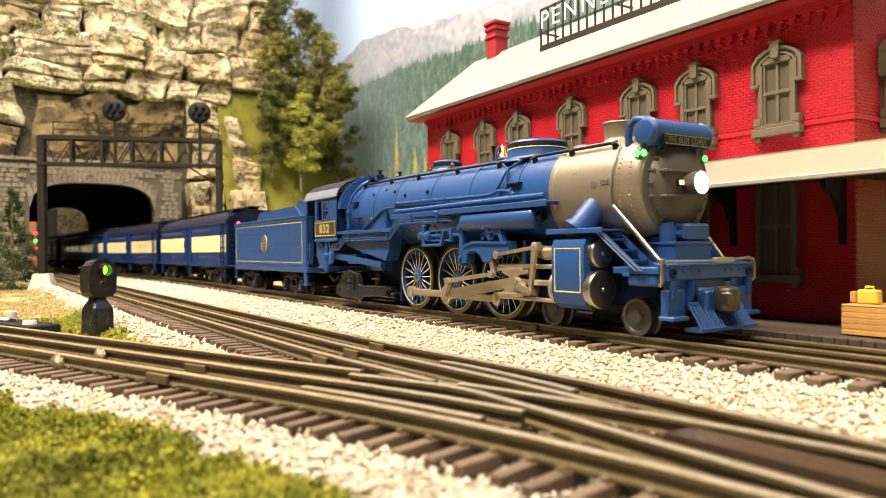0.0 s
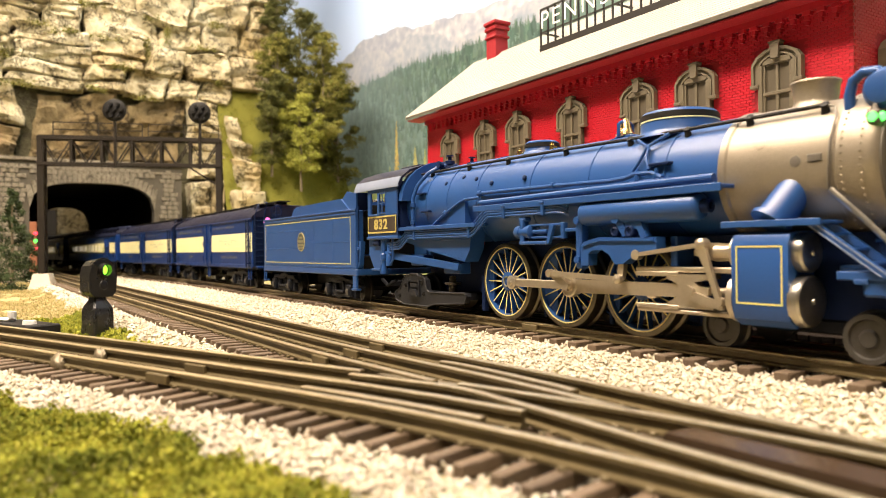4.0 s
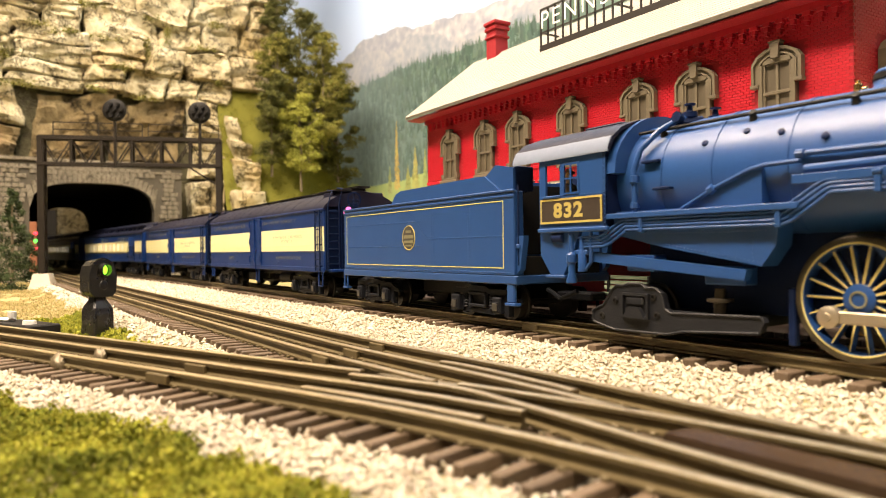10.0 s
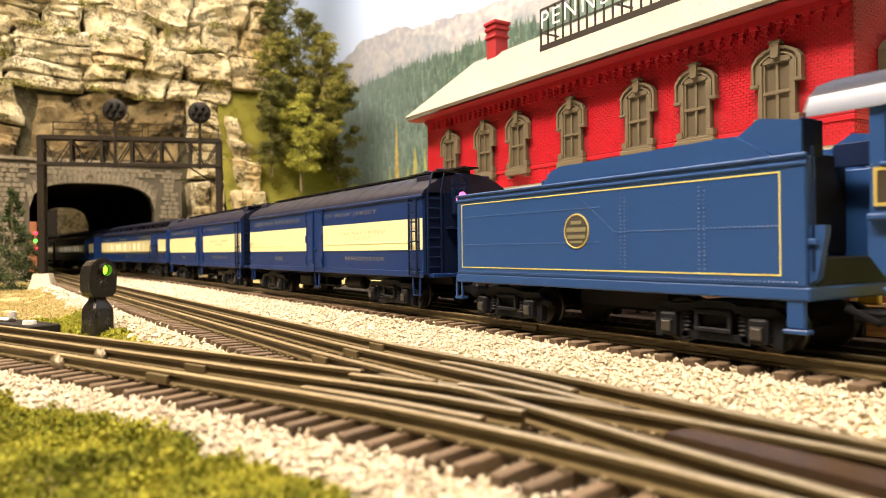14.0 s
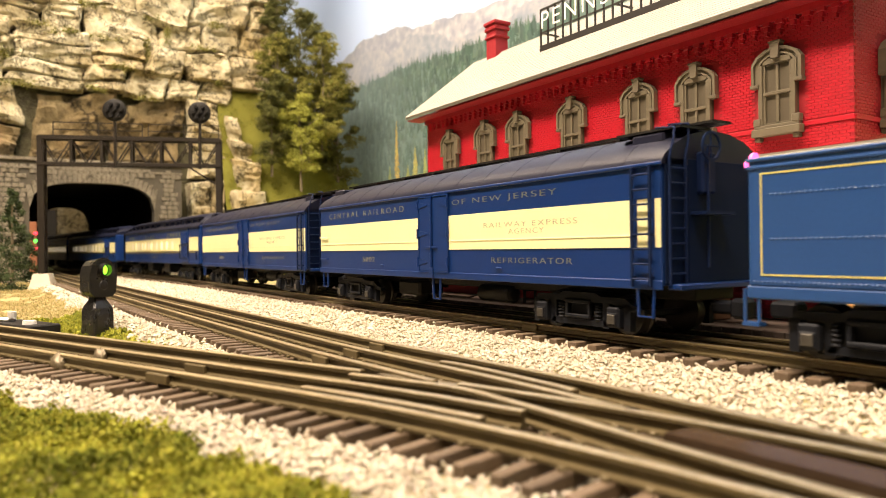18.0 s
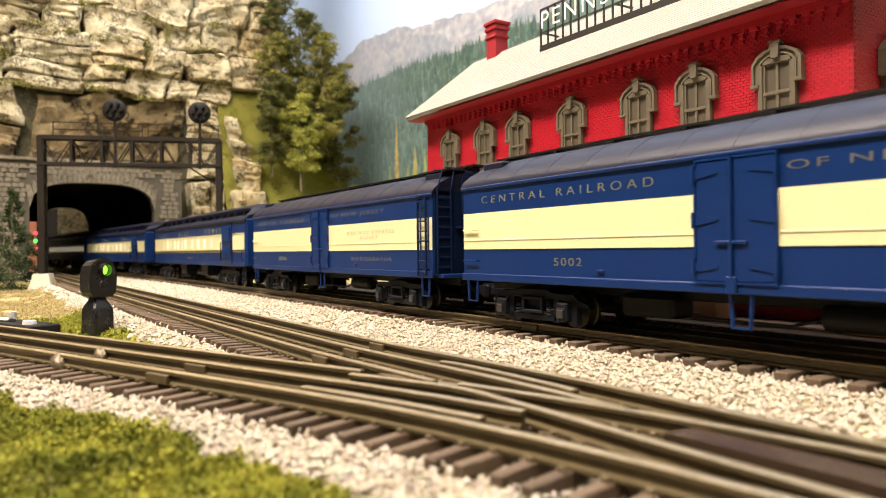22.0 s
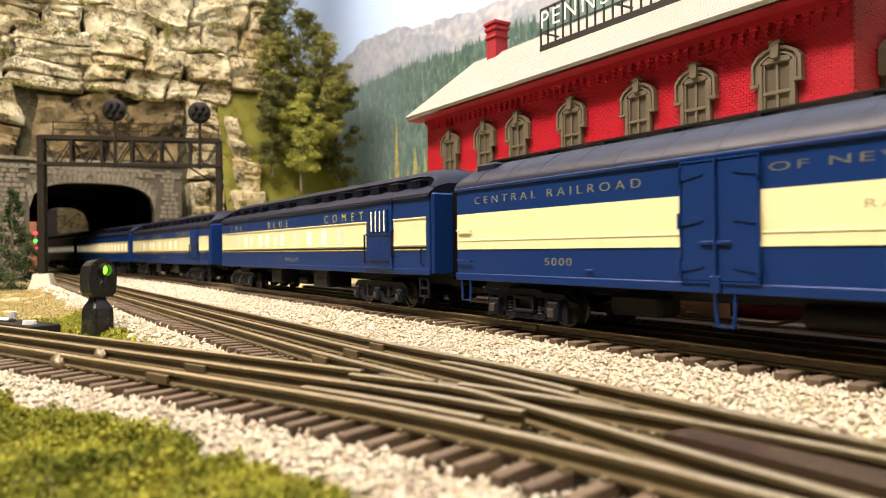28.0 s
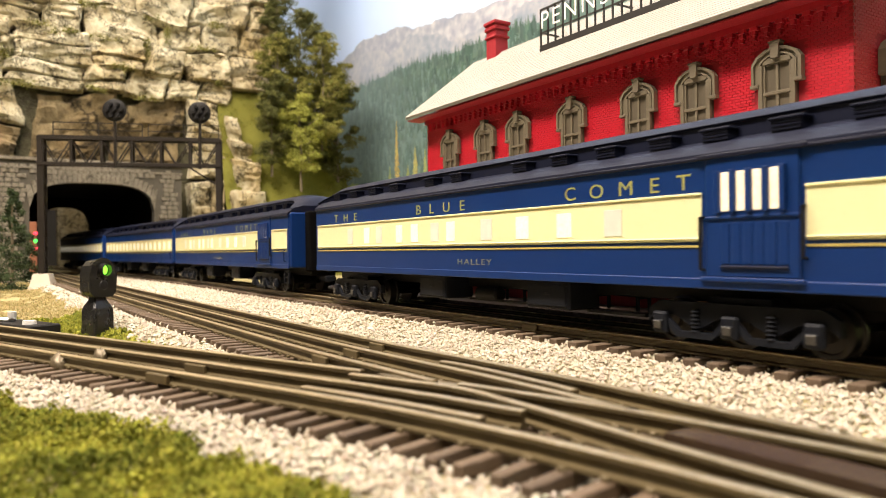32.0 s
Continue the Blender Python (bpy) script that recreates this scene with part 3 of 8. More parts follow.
def build_locomotive():
    lo = thing("steam_locomotive", (LOCO_C, RAILS_MAIN, 0), "dark blue model steam locomotive with silver-grey smokebox, on the main track", "locomotive")
    # boiler and smokebox
    part("boiler", Geo().spin((0, 0, BZ), (1, 0, 0), [(-119, 24.6), (-60, 24.6), (-20, 24.0), (60, 22.8), (98.5, 22.4)], 64), NAVY, lo)
    for x, r in ((-96, 24.6), (-74, 24.6), (-46, 24.4), (-4, 23.8), (34, 23.2), (74, 22.7)):
        part("boiler_band", Geo().spin((x, 0, BZ), (1, 0, 0), [(-0.9, r), (-0.8, r + 0.28), (0.8, r + 0.28), (0.9, r)], 64), NAVY, lo)
    sb = part("smokebox", Geo().spin((0, 0, BZ), (1, 0, 0), [(97.5, 22.6), (98.2, 23.3), (100.5, 23.3), (101.2, 22.7), (138, 22.6), (138.5, 23.2), (146.5, 23.2), (148.5, 22.6), (150, 21.4), (150.6, 19.6)], 64), GRAPHITE, lo, "silver-grey graphite smokebox")
    rv = Geo()
    for i in range(64):
        a = 2 * math.pi * i / 64
        for x in (140.3, 146.0):
            rv.spin((x, 23.2 * math.cos(a), BZ + 23.2 * math.sin(a)), (0, math.cos(a), math.sin(a)), [(0, 0.45), (0.35, 0.25)], 6)
    tagged(part("rivet_strip", rv, GRAPHITE, sb), kind="stuff")
    fr = part("smokebox_front", Geo().spin((0, 0, BZ), (1, 0, 0), [(149.0, 21.4), (150.8, 20.6), (151.0, 17.2), (152.6, 16.4), (155.4, 11.5), (156.2, 7.0), (156.4, 0.01)], 56), GRAPHITE_SHADE, lo, "smokebox door in graphite darkened for its shaded side")
    for i in range(20):
        a = 2 * math.pi * i / 20
        y, z = 16.9 * math.cos(a), BZ + 16.9 * math.sin(a)
        part("door_clamp", Geo().spin((150.8, y, z), (1, 0, 0), [(0, 1.0), (1.0, 0.95), (1.2, 0.6), (2.4, 0.55), (2.5, 0.01)], 8).box(151.0, 152.0, y - 0.6 - abs(math.sin(a)) * 0.3, y + 0.6, z - 1.5 * abs(math.sin(a)) - 0.4, z + 1.5 * abs(math.sin(a)) + 0.4, 0.2), GRAPHITE_SHADE, fr)
    part("door_hinge", Geo().box(151, 157.2, -14, 2, BZ + 4.2, BZ + 5.6, 0.4).box(151, 157.2, -14, 2, BZ - 6.0, BZ - 4.6, 0.4), GRAPHITE_SHADE, fr)
    hl = part("headlight", Geo().spin((154.6, 0, BZ), (1, 0, 0), [(0, 3.4), (5.0, 4.6), (8.6, 4.9), (8.6, 4.6), (4.6, 4.2), (4.6, 0.01)], 28), GRAPHITE_SHADE, lo)
    part("headlamp_lens", Geo().spin((159.3, 0, BZ), (1, 0, 0), [(0, 4.1), (2.0, 3.9), (3.4, 2.4), (3.9, 0.01)], 24), HEAD_LAMP, hl, "glowing white headlamp lens")
    part("number_box", Geo().box(156.8, 158.4, -8.2, -4.6, BZ - 1.4, BZ + 1.6, 0.3), BLACK, fr)
    part("number_glass", Geo().box(158.3, 158.7, -7.8, -5.0, BZ - 0.9, BZ + 1.1), WINDOW_GLOW, fr, "lit number plate")
    for s in (-1, 1):
        mk = part("marker_lamp", Geo().box(146.5, 150.5, *sorted((s * 17.5, s * 21.0)), BZ + 10.0, BZ + 14.2, 0.8).cyl((148.5, s * 19.3, BZ + 14.0), (148.5, s * 19.3, BZ + 16.0), 1.2, 0.5, 12), GRAPHITE_SHADE, lo)
        part("marker_lens", Geo().spin((150.3, s * 19.2, BZ + 12), (1, 0, 0), [(0, 1.5), (0.7, 1.2), (1.0, 0.01)], 14).spin((148.5, s * 20.8, BZ + 12), (0, s, 0), [(0, 1.5), (0.7, 1.2), (1.0, 0.01)], 14), GREEN_LAMP, mk, "glowing green marker lens")
    # stack, domes, bell
    part("smokestack", Geo().spin((120.5, 0, 82), (0, 0, 1), [(0, 9.0), (1.5, 7.4), (3, 6.9), (8.6, 7.5), (9.4, 8.0), (9.9, 7.8), (9.9, 6.3), (5, 5.8), (5, 0.01)], 36), GRAPHITE, lo, "silver-grey smoke stack")
    d = part("sand_dome", Geo().spin((64, 0, 81), (0, 0, 1), [(-1, 18.0), (0.6, 16.2), (1.8, 15.6), (8.6, 15.2), (9.6, 14.4), (10.2, 12.0), (10.4, 0.01)], 44), NAVY, lo)
    part("dome_band", Geo().spin((64, 0, 81), (0, 0, 1), [(6.2, 15.4), (6.3, 15.7), (8.5, 15.5), (8.6, 15.2)], 44), BLACK, d, "black band with pale lining")
    part("dome_lining", Geo().spin((64, 0, 81), (0, 0, 1), [(5.5, 15.4), (5.6, 15.65), (6.0, 15.6), (6.1, 15.4)], 44), CREAM, d)
    d = part("steam_dome", Geo().spin((-21, 0, 84.5), (0, 0, 1), [(-1, 11.0), (0.2, 9.6), (1.0, 9.0), (5.2, 8.6), (6.0, 7.6), (6.2, 0.01)], 36), NAVY, lo)
    part("dome_band", Geo().spin((-21, 0, 84.5), (0, 0, 1), [(2.6, 8.9), (2.7, 9.2), (4.6, 9.0), (4.7, 8.6)], 36), BLACK, d, "black band with pale lining")
    for x in (-33, -8):
        part("safety_valve", Geo().spin((x, -5, 84), (0, 0, 1), [(0, 1.6), (1.4, 1.2), (3.0, 1.3), (3.4, 0.7), (4.4, 0.6), (4.6, 0.01)], 14).cyl((x, -5, 85.5), (x + 3, -5, 85.5), 0.6, n=8), BRASS, lo, "polished brass valve")
    b = part("bell_bracket", Geo().box(31, 41, -3, 3, 83, 85.6, 0.5).tube([(35, -4.4, 85), (35, -4.4, 90.5), (35, -2.5, 91.6), (35, 2.5, 91.6), (35, 4.4, 90.5), (35, 4.4, 85)], 0.8, 8), NAVY, lo)
    part("bell", Geo().spin((35, 0, 91.6), (0, 0, -1), [(-1.5, 0.9), (0.0, 2.0), (2.6, 2.7), (4.6, 3.5), (5.4, 4.4), (5.4, 0.01)], 24), BRASS, b, "polished brass bell")
    # feedwater heater across the smokebox top
    h = part("feedwater_heater", Geo().spin((150.0, 0, 82.2), (0, 1, 0), [(-19.2, 3.4), (-18.8, 4.7), (-17.6, 5.5), (-17.0, 6.1), (-15.8, 6.1), (-15.6, 5.7), (15.6, 5.7), (15.8, 6.1), (17.0, 6.1), (17.6, 5.5), (18.8, 4.7), (19.2, 3.4)], 40), NAVY, lo, "blue transverse cylinder above the smokebox")
    for k in (-1, 1):
        part("heater_bracket", Geo().box(143, 152, k * 10 - 2, k * 10 + 2, 75, 80, 0.6), NAVY, h)
    part("heater_pipe", Geo().tube([(151, -16.4, 85), (148, -16.4, 87.6), (144, -16.4, 88.0), (140.8, -16.0, 86.0), (139.6, -15.8, 82), (139.6, -15.4, 76)], 1.6, 12), NAVY, h)
    nb = part("name_board", Geo().box(154.0, 156.6, -14, 14, 76.6, 81.2, 0.4), BLACK, h)
    tx = lettering("THE BLUE COMET", -11.8, 11.8, 78.9, 2.4, 0, TARNISH, nb)
    tx.matrix_basis = pose(0.15665, 0, 0, 0, 0, 90)
    for z in (76.9, 80.5):
        part("board_border", Geo().box(156.5, 156.85, -13.6, 13.6, z, z + 0.4), GRAPHITE, nb)
    # handrail and stanchions
    for s in (-1, 1):
        mir = lambda p, s=s: (p[0], p[1] * -s, p[2])
        pts = [(-112, 50, 26.4), (-60, 50, 26.4), (0, 50, 25.8), (60, 50, 24.8), (104, 50, 24.6), (132, 50, 24.6)]
        part("handrail", Geo().tube([mir(boiler_ring(*p)) for p in pts], 0.7, 8), BLACK, lo, "black boiler handrail")
        part("rail_drop", Geo().tube([mir(boiler_ring(*p)) for p in ((132, 50, 24.6), (135.5, 47, 24.2), (137, 38, 23.8), (137.2, 15, 23.8), (137, -8, 23.8), (136, -22, 23.4))], 0.42, 6), GRAPHITE_SHADE, lo)
        for x, r in ((-100, 24.6), (-62, 24.6), (-28, 24.1), (14, 23.5), (52, 23.0), (80, 22.6), (106, 22.9), (132, 22.6)):
            part("stanchion", Geo().cyl(mir(boiler_ring(x, 47, r - 0.5)), mir(boiler_ring(x, 50, r + 2.2)), 1.5, 1.1, 8).spin(mir(boiler_ring(x, 50, r + 1.9)), mir((0, math.cos(radians(50)) * -1, math.sin(radians(50)))), [(-1.0, 0.6), (-0.4, 1.5), (0.5, 1.5), (1.1, 0.5)], 10), BLACK, lo)
    # running boards, tanks, piping on the camera's side and its mirror
    for s in (-1, 1):
        Y = lambda a, b: sorted((s * a, s * b))
        part("running_board", Geo().box(-41, 104, *Y(21.5, 29.5), 56.2, 57.4, 0.25).box(-41, 104, *Y(29.2, 29.9), 54.9, 57.8, 0.2), NAVY, lo)
        part("running_board", Geo().box(-119, -38.5, *Y(22, 30.5), 47.8, 49.0, 0.25).box(-119, -38.5, *Y(30.2, 30.8), 47.3, 49.4, 0.2), NAVY, lo)
        part("running_board", Geo().box(104, 138, *Y(17, 30.0), 42.6, 43.6, 0.25).box(104, 138, *Y(29.6, 30.4), 42.0, 44.2, 0.2), NAVY, lo)
        part("air_reservoir", Geo().spin((34, s * 25.2, 50.3), (1, 0, 0), [(0, 2.0), (0.6, 4.0), (1.4, 4.9), (2.2, 5.2), (57.5, 5.2), (58.3, 4.9), (59.1, 4.0), (59.8, 2.0)], 32), NAVY, lo)
        part("reservoir_cap", Geo().spin((93.5, s * 25.2, 50.3), (1, 0, 0), [(0, 2.6), (3.2, 2.4), (3.4, 1.4), (1.0, 1.3)], 16), NAVY_DARK, lo)
        for k in range(4):
            z = 55.7 - k * 1.32
            part("air_pipe", Geo().tube([(-136 + k, s * 29.0, z - 15.4), (-123.5 + k, s * 29.0, z - 15.2), (-121 + k, s * 29.0, z - 14.4), (-112 + k, s * 29.2, z - 9.6), (-109, s * 29.2, z - 9.0), (-47 + k, s * 29.2, z - 9.0), (-44.6 + k, s * 29.2, z - 8.2), (-32 + k * 0.6, s * 29.4, z - 0.7), (-29, s * 29.4, z), (20, s * 28.4, z), (23.5, s * 28.0, z - 0.3), (26.4, s * 27.0, z - 1.6)], 0.56, 8), NAVY, lo)
        for x, dz in ((-101, -9), (-45.6, -9), (-15.9, 0), (12.4, 0)):
            part("pipe_clamp", Geo().box(x - 1.0, x + 1.0, *Y(27.6, 30.3), 50.6 + dz, 56.8 + dz, 0.3).box(x - 1.4, x + 1.4, *Y(28, 30.7), 56.0 + dz, 57.2 + dz, 0.3), NAVY, lo)
        part("injector_pipe", Geo().tube([(-105.6, s * 27.4, 49.4), (-105.8, s * 27.4, 58), (-106.5, s * 26.9, 66), (-105, s * 24.6, 74), (-99.3, s * 20.4, 81), (-96, s * 14, 85), (-94.6, s * 9, 86.2)], 1.15, 10).spin((-105.7, s * 27.4, 61), (0, 0, 1), [(0, 1.2), (0.2, 1.9), (2.6, 1.9), (2.8, 1.2)], 6).spin((-105.6, s * 27.4, 51), (0, 0, 1), [(0, 1.2), (0.2, 1.8), (2.0, 1.8), (2.2, 1.2)], 6), NAVY, lo)
        part("turret_valve", Geo().spin((-94.6, s * 8, 79), (0, 0, 1), [(0, 3.6), (3.5, 3.2), (4, 2.4), (7, 2.4), (7.4, 3.0), (9.4, 3.0), (9.8, 1.2), (12, 1.0), (12.2, 2.2), (12.8, 2.2), (13.0, 0.01)], 12).cyl((-98, s * 13, 84.4), (-91, s * 5, 84.8), 2.0, n=8).spin((-94.6, s * 13, 85.6), (0, s, 0.1), [(0, 1.6), (2.4, 1.6), (2.6, 2.2), (3.4, 2.2), (3.5, 0.01)], 8).box(-101, -88, *Y(9, 13.6), 79.4, 80.6, 0.3), NAVY_DARK, lo)
        # firebox jacket, the pipe that runs up along it and the long pipes above the upper board
        part("firebox_jacket", Geo().prism([(-116, 49), (-53, 49), (-53, 61.4), (-57, 61.4), (-69, 56.2), (-84, 50.2), (-116, 50.2)], *Y(21, 26.4), "y"), NAVY, lo)
        part("sand_pipe", Geo().tube([(-84, s * 27.2, 49.6), (-71, s * 27.2, 55.8), (-57, s * 27.0, 61.2), (-52, s * 26.8, 62.2), (-40, s * 26.4, 62.4)], 0.8, 8).spin((-72.5, s * 27.2, 55.1), (0.86, 0, 0.5), [(0, 0.9), (0.2, 1.6), (2.4, 1.6), (2.6, 0.9)], 6), NAVY, lo)
        part("delivery_pipe", Geo().tube([(-41, s * 25.8, 64.6), (0, s * 25.4, 64.2), (48, s * 24.8, 63.2), (57, s * 24.6, 63.6), (62, s * 24.6, 64.8), (70, s * 24.4, 64.4), (75, s * 24.4, 62.2)], 0.95, 8).spin((-41, s * 25.8, 64.6), (1, 0, 0), [(-0.6, 0.01), (-0.5, 1.5), (2.2, 1.5), (2.4, 0.9)], 8).spin((14, s * 25.2, 64.1), (1, 0, 0), [(0, 0.9), (0.2, 1.5), (1.6, 1.5), (1.8, 0.9)], 8), NAVY, lo)
        part("lower_pipe", Geo().tube([(-38, s * 27.0, 59.4), (40, s * 26.4, 60.0), (98, s * 25.2, 60.2)], 1.5, 10), NAVY, lo)
        part("check_valve", Geo().box(59, 76, *Y(22.2, 25.2), 60.4, 62.2, 0.4).spin((63, s * 24.4, 62), (0, 0, 1), [(0, 1.3), (2.2, 1.3), (2.4, 0.8), (4.5, 0.7)], 10).spin((72, s * 24.2, 62), (0, 0, 1), [(0, 1.3), (2.0, 1.3), (2.2, 0.8), (4.0, 0.7)], 10).tube([(60, s * 23.8, 66), (63, s * 23.0, 70), (64.6, s * 20.4, 75.6), (58, s * 18.0, 79)], 0.7, 8).tube([(68, s * 23.8, 66), (66, s * 22.6, 71), (65.4, s * 20.2, 75.8), (73, s * 17.6, 79.6)], 0.7, 8), NAVY, lo)
        part("side_step", Geo().box(68, 78, *Y(21.4, 24.2), 67.2, 68.2, 0.2).box(69, 77, *Y(20.6, 22.0), 66.0, 67.4, 0.2), NAVY_DARK, lo)
        # firebox side and ashpan
        part("firebox_side", Geo().prism([(-117, 48), (-117, 41), (-93, 36.0), (-53, 29.2), (-48, 36), (-46.5, 48)], *Y(18, 27.0), "y"), NAVY, lo)
        part("ashpan_beam", Geo().prism([(-130, 34.2), (-58, 28.0), (-59, 24.4), (-130, 30.2)], *Y(24.0, 27.6), "y"), NAVY, lo)
        pieces("ashpan", [Geo().box(-112, -98, *Y(18, 25.5), 26.5, 33, 0.5), Geo().box(-76, -60, *Y(18, 25.5), 22.5, 29, 0.5)], NAVY, lo)
        rv = Geo()
        rivets(rv, [(-91 + i * 1.6, s * 27.02, 36.8 - i * 0.27) for i in range(25)] + [(-92 + i * 1.7, s * 27.02, 41.0) for i in range(26)] + [(-56, s * 27.02, 32 + i * 1.5) for i in range(7)], 0.3)
        tagged(part("rivet_strip", rv, NAVY, lo), kind="stuff")
        # cylinder block
        cb = part("cylinder_casing", Geo().prism([(-(-31.0), 16.5), (31.0, 36.5), (29.5, 39.5), (26, 40.6), (16, 40.6), (16, 11.5), (26, 9.6), (29.5, 12)] if s > 0 else [(-31.0, 16.5), (-31.0, 36.5), (-29.5, 39.5), (-26, 40.6), (-16, 40.6), (-16, 11.5), (-26, 9.6), (-29.5, 12)], 108.5, 128.2, "x"), NAVY, lo)
        ln = Geo()
        frame_line(ln, 110.2, 126.4, 17.0, 36.0, -31.0, 0.5)
        if s < 0:
            part("gold_lining", ln, LINING, cb, "thin gold lining")
        for z, r in ((18.4, 8.3), (33.6, 6.3)):
            part("cylinder_cover", Geo().spin((127.9, s * 23.2, z), (1, 0, 0), [(0, r), (3.0, r), (3.6, r - 0.5), (3.9, r - 2.2), (3.9, 0.9), (4.5, 0.7), (4.6, 0.01)], 36), STEEL, cb, "bare silver cylinder cover")
            part("rear_cover", Geo().spin((108.5, s * 23.2, z), (-1, 0, 0), [(0, r), (2.2, r), (2.8, r - 0.8), (3.0, 1.4), (6, 1.3)], 30), ROD, cb)
        part("steam_pipe", Geo().spin((119.0, s * 25.5, 43.0), Vector((0.40, -s * 0.72, 1)), [(0, 6.9), (1.6, 6.9), (1.8, 5.7), (24.0, 5.7)], 28), NAVY, lo)
        # crosshead guides, hanger and valve gear
        part("crosshead_guide", Geo().box(63.6, 109, *Y(22.6, 26.8), 26.6, 28.6, 0.4).box(63.6, 84, *Y(22.8, 27.2), 25.0, 26.8, 0.3), ROD, lo, "pale steel guide bar")
        part("crosshead_guide", Geo().box(64, 109, *Y(22.6, 26.8), 11.4, 13.0, 0.4).box(64, 84, *Y(22.8, 27.2), 12.8, 14.6, 0.3), ROD, lo, "pale steel guide bar")
        part("guide_hanger", Geo().box(76, 79, *Y(11, 21.6), 28.2, 40, 0.5), NAVY, lo)
        hang = part("link_hanger", Geo().prism([(36.2, 28.6), (36.2, 36.6), (38, 38.4), (46, 40.2), (62, 39.6), (76, 39.8), (76, 34.6), (68, 33.6), (62, 31.2), (59.5, 29.4), (55, 29.2), (52, 33.2), (48, 35.0), (42.5, 34.8), (40.6, 33.4), (40.4, 28.6)], *Y(24.0, 29.2), "y").prism([(37.4, 36.4), (46, 38.6), (75, 38.2), (75, 39.4), (46, 39.8), (37.6, 37.8)], *Y(29.0, 29.9), "y"), NAVY, lo)
        part("hanger_post", Geo().box(31.6, 35.2, *Y(23, 28.2), 27, 49.6, 0.7).cyl((33.4, s * 28, 31), (33.4, s * 29.4, 31), 1.5, n=12).cyl((33.4, s * 28, 47.6), (33.4, s * 29.4, 47.6), 1.6, n=12), NAVY, hang)
        part("hanger_bar", Geo().box(33, 57, *Y(25.6, 28.4), 46.6, 48.6, 0.6).cyl((55.4, s * 25, 47.6), (55.4, s * 29.4, 47.6), 2.0, n=14).prism([(54, 47), (58, 47), (61.5, 41), (58.6, 40)], *Y(26, 28.4), "y"), NAVY, hang)
        part("bearing_cap", Geo().spin((54.3, s * 25.5, 42.2), (0, s, 0), [(0, 2.1), (3.0, 2.0), (3.3, 1.5), (2.8, 1.1), (2.8, 0.01)], 16).spin((62.0, s * 25.5, 42.2), (0, s, 0), [(0, 2.4), (3.2, 2.3), (3.5, 1.7), (2.8, 1.3), (2.8, 0.01)], 16).box(54, 62, *Y(25.6, 28.4), 42.8, 44.2, 0.4), NAVY_DARK, hang, "dark bearing caps")
        part("reverse_yoke", Geo().prism([(58, 44.6), (62, 46.4), (67.4, 45.8), (70.2, 40), (67.4, 39.6), (65.6, 43.0), (60, 43.4)], *Y(24.6, 28.0), "y"), NAVY, hang)
        part("radius_rod", Geo().prism([(65.4, 32.2), (65.4, 33.8), (95, 37.4), (95.4, 35.8)], *Y(27.4, 29.4), "y").spin((95.2, s * 26.6, 36.6), (0, s, 0), [(0, 2.3), (3.2, 2.3), (3.6, 1.6), (4.0, 1.0), (4.1, 0.01)], 16).spin((65.8, s * 26.8, 33.0), (0, s, 0), [(0, 2.0), (2.8, 2.0), (3.1, 1.2), (3.2, 0.01)], 16), ROD, lo, "pale steel rod")
        part("valve_stem", Geo().prism([(90.5, 32.8), (90.5, 34.6), (97, 37.2), (108.5, 36.6), (108.5, 31.4), (100, 30.6)], *Y(24.2, 26.6), "y").cyl((99, s * 25.4, 34), (108.5, s * 25.4, 34), 2.6, n=16), ROD, lo)
        rev = part("power_reverse", Geo().spin((-9.0, s * 27, 43.6), (1, 0, 0), [(0, 1.6), (0.6, 2.7), (1.6, 3.1), (4.0, 3.1), (4.2, 2.8), (9.5, 2.8), (9.7, 3.3), (11.4, 3.3), (12.0, 2.4), (12.2, 1.0), (22, 1.0)], 20), NAVY, lo)
        part("cylinder_bracket", Geo().box(-4.4, -1.6, *Y(25.6, 29.4), 38.2, 49.6, 0.4).box(-4.6, 15, *Y(26.4, 29.6), 37.6, 39.2, 0.4).box(-5.6, -0.6, *Y(24.8, 29.0), 48.6, 50.8, 0.6).prism([(14, 37.8), (16.4, 38.4), (19.4, 46), (17, 46.4)], *Y(27.8, 29.4), "y"), NAVY, rev)
        part("slide_bar", Geo().box(2.6, 24.5, *Y(25.8, 28.2), 46.0, 47.0, 0.2).box(2.6, 24.5, *Y(25.8, 28.2), 40.4, 41.4, 0.2).box(22.6, 24.8, *Y(25.6, 28.4), 40.0, 47.4, 0.3).box(24, 34, *Y(26, 27.6), 43.0, 44.6, 0.3), NAVY, rev)
        # frames, steps and pilot ladder
        part("front_step_ladder", Geo().prism([(132, 43), (136, 43), (157.6, 26.6), (153.6, 26.6)], *Y(28.0, 29.0), "y").prism([(132, 43), (136, 43), (157.6, 26.6), (153.6, 26.6)], *Y(18.0, 19.0), "y")
             .box(137, 140.5, *Y(19, 28), 38.8, 39.6).box(143, 146.5, *Y(19, 28), 34.4, 35.2).box(148.6, 152, *Y(19, 28), 30.2, 31.0), NAVY, lo)
        part("ladder_edge", Geo().prism([(132.6, 42.7), (133.2, 42.7), (154.6, 26.8), (154.0, 26.8)], *Y(28.9, 29.2), "y").prism([(135.0, 42.7), (135.6, 42.7), (157.0, 26.8), (156.4, 26.8)], *Y(28.9, 29.2), "y"), CAB_SILVER, lo, "pale blue-grey ladder edge")
        part("smokebox_brace", Geo().tube([(137, s * 22.6, 53), (146, s * 22.0, 44), (158.6, s * 20.0, 30.2)], 0.95, 8), STEEL, lo, "bright steel brace rod")
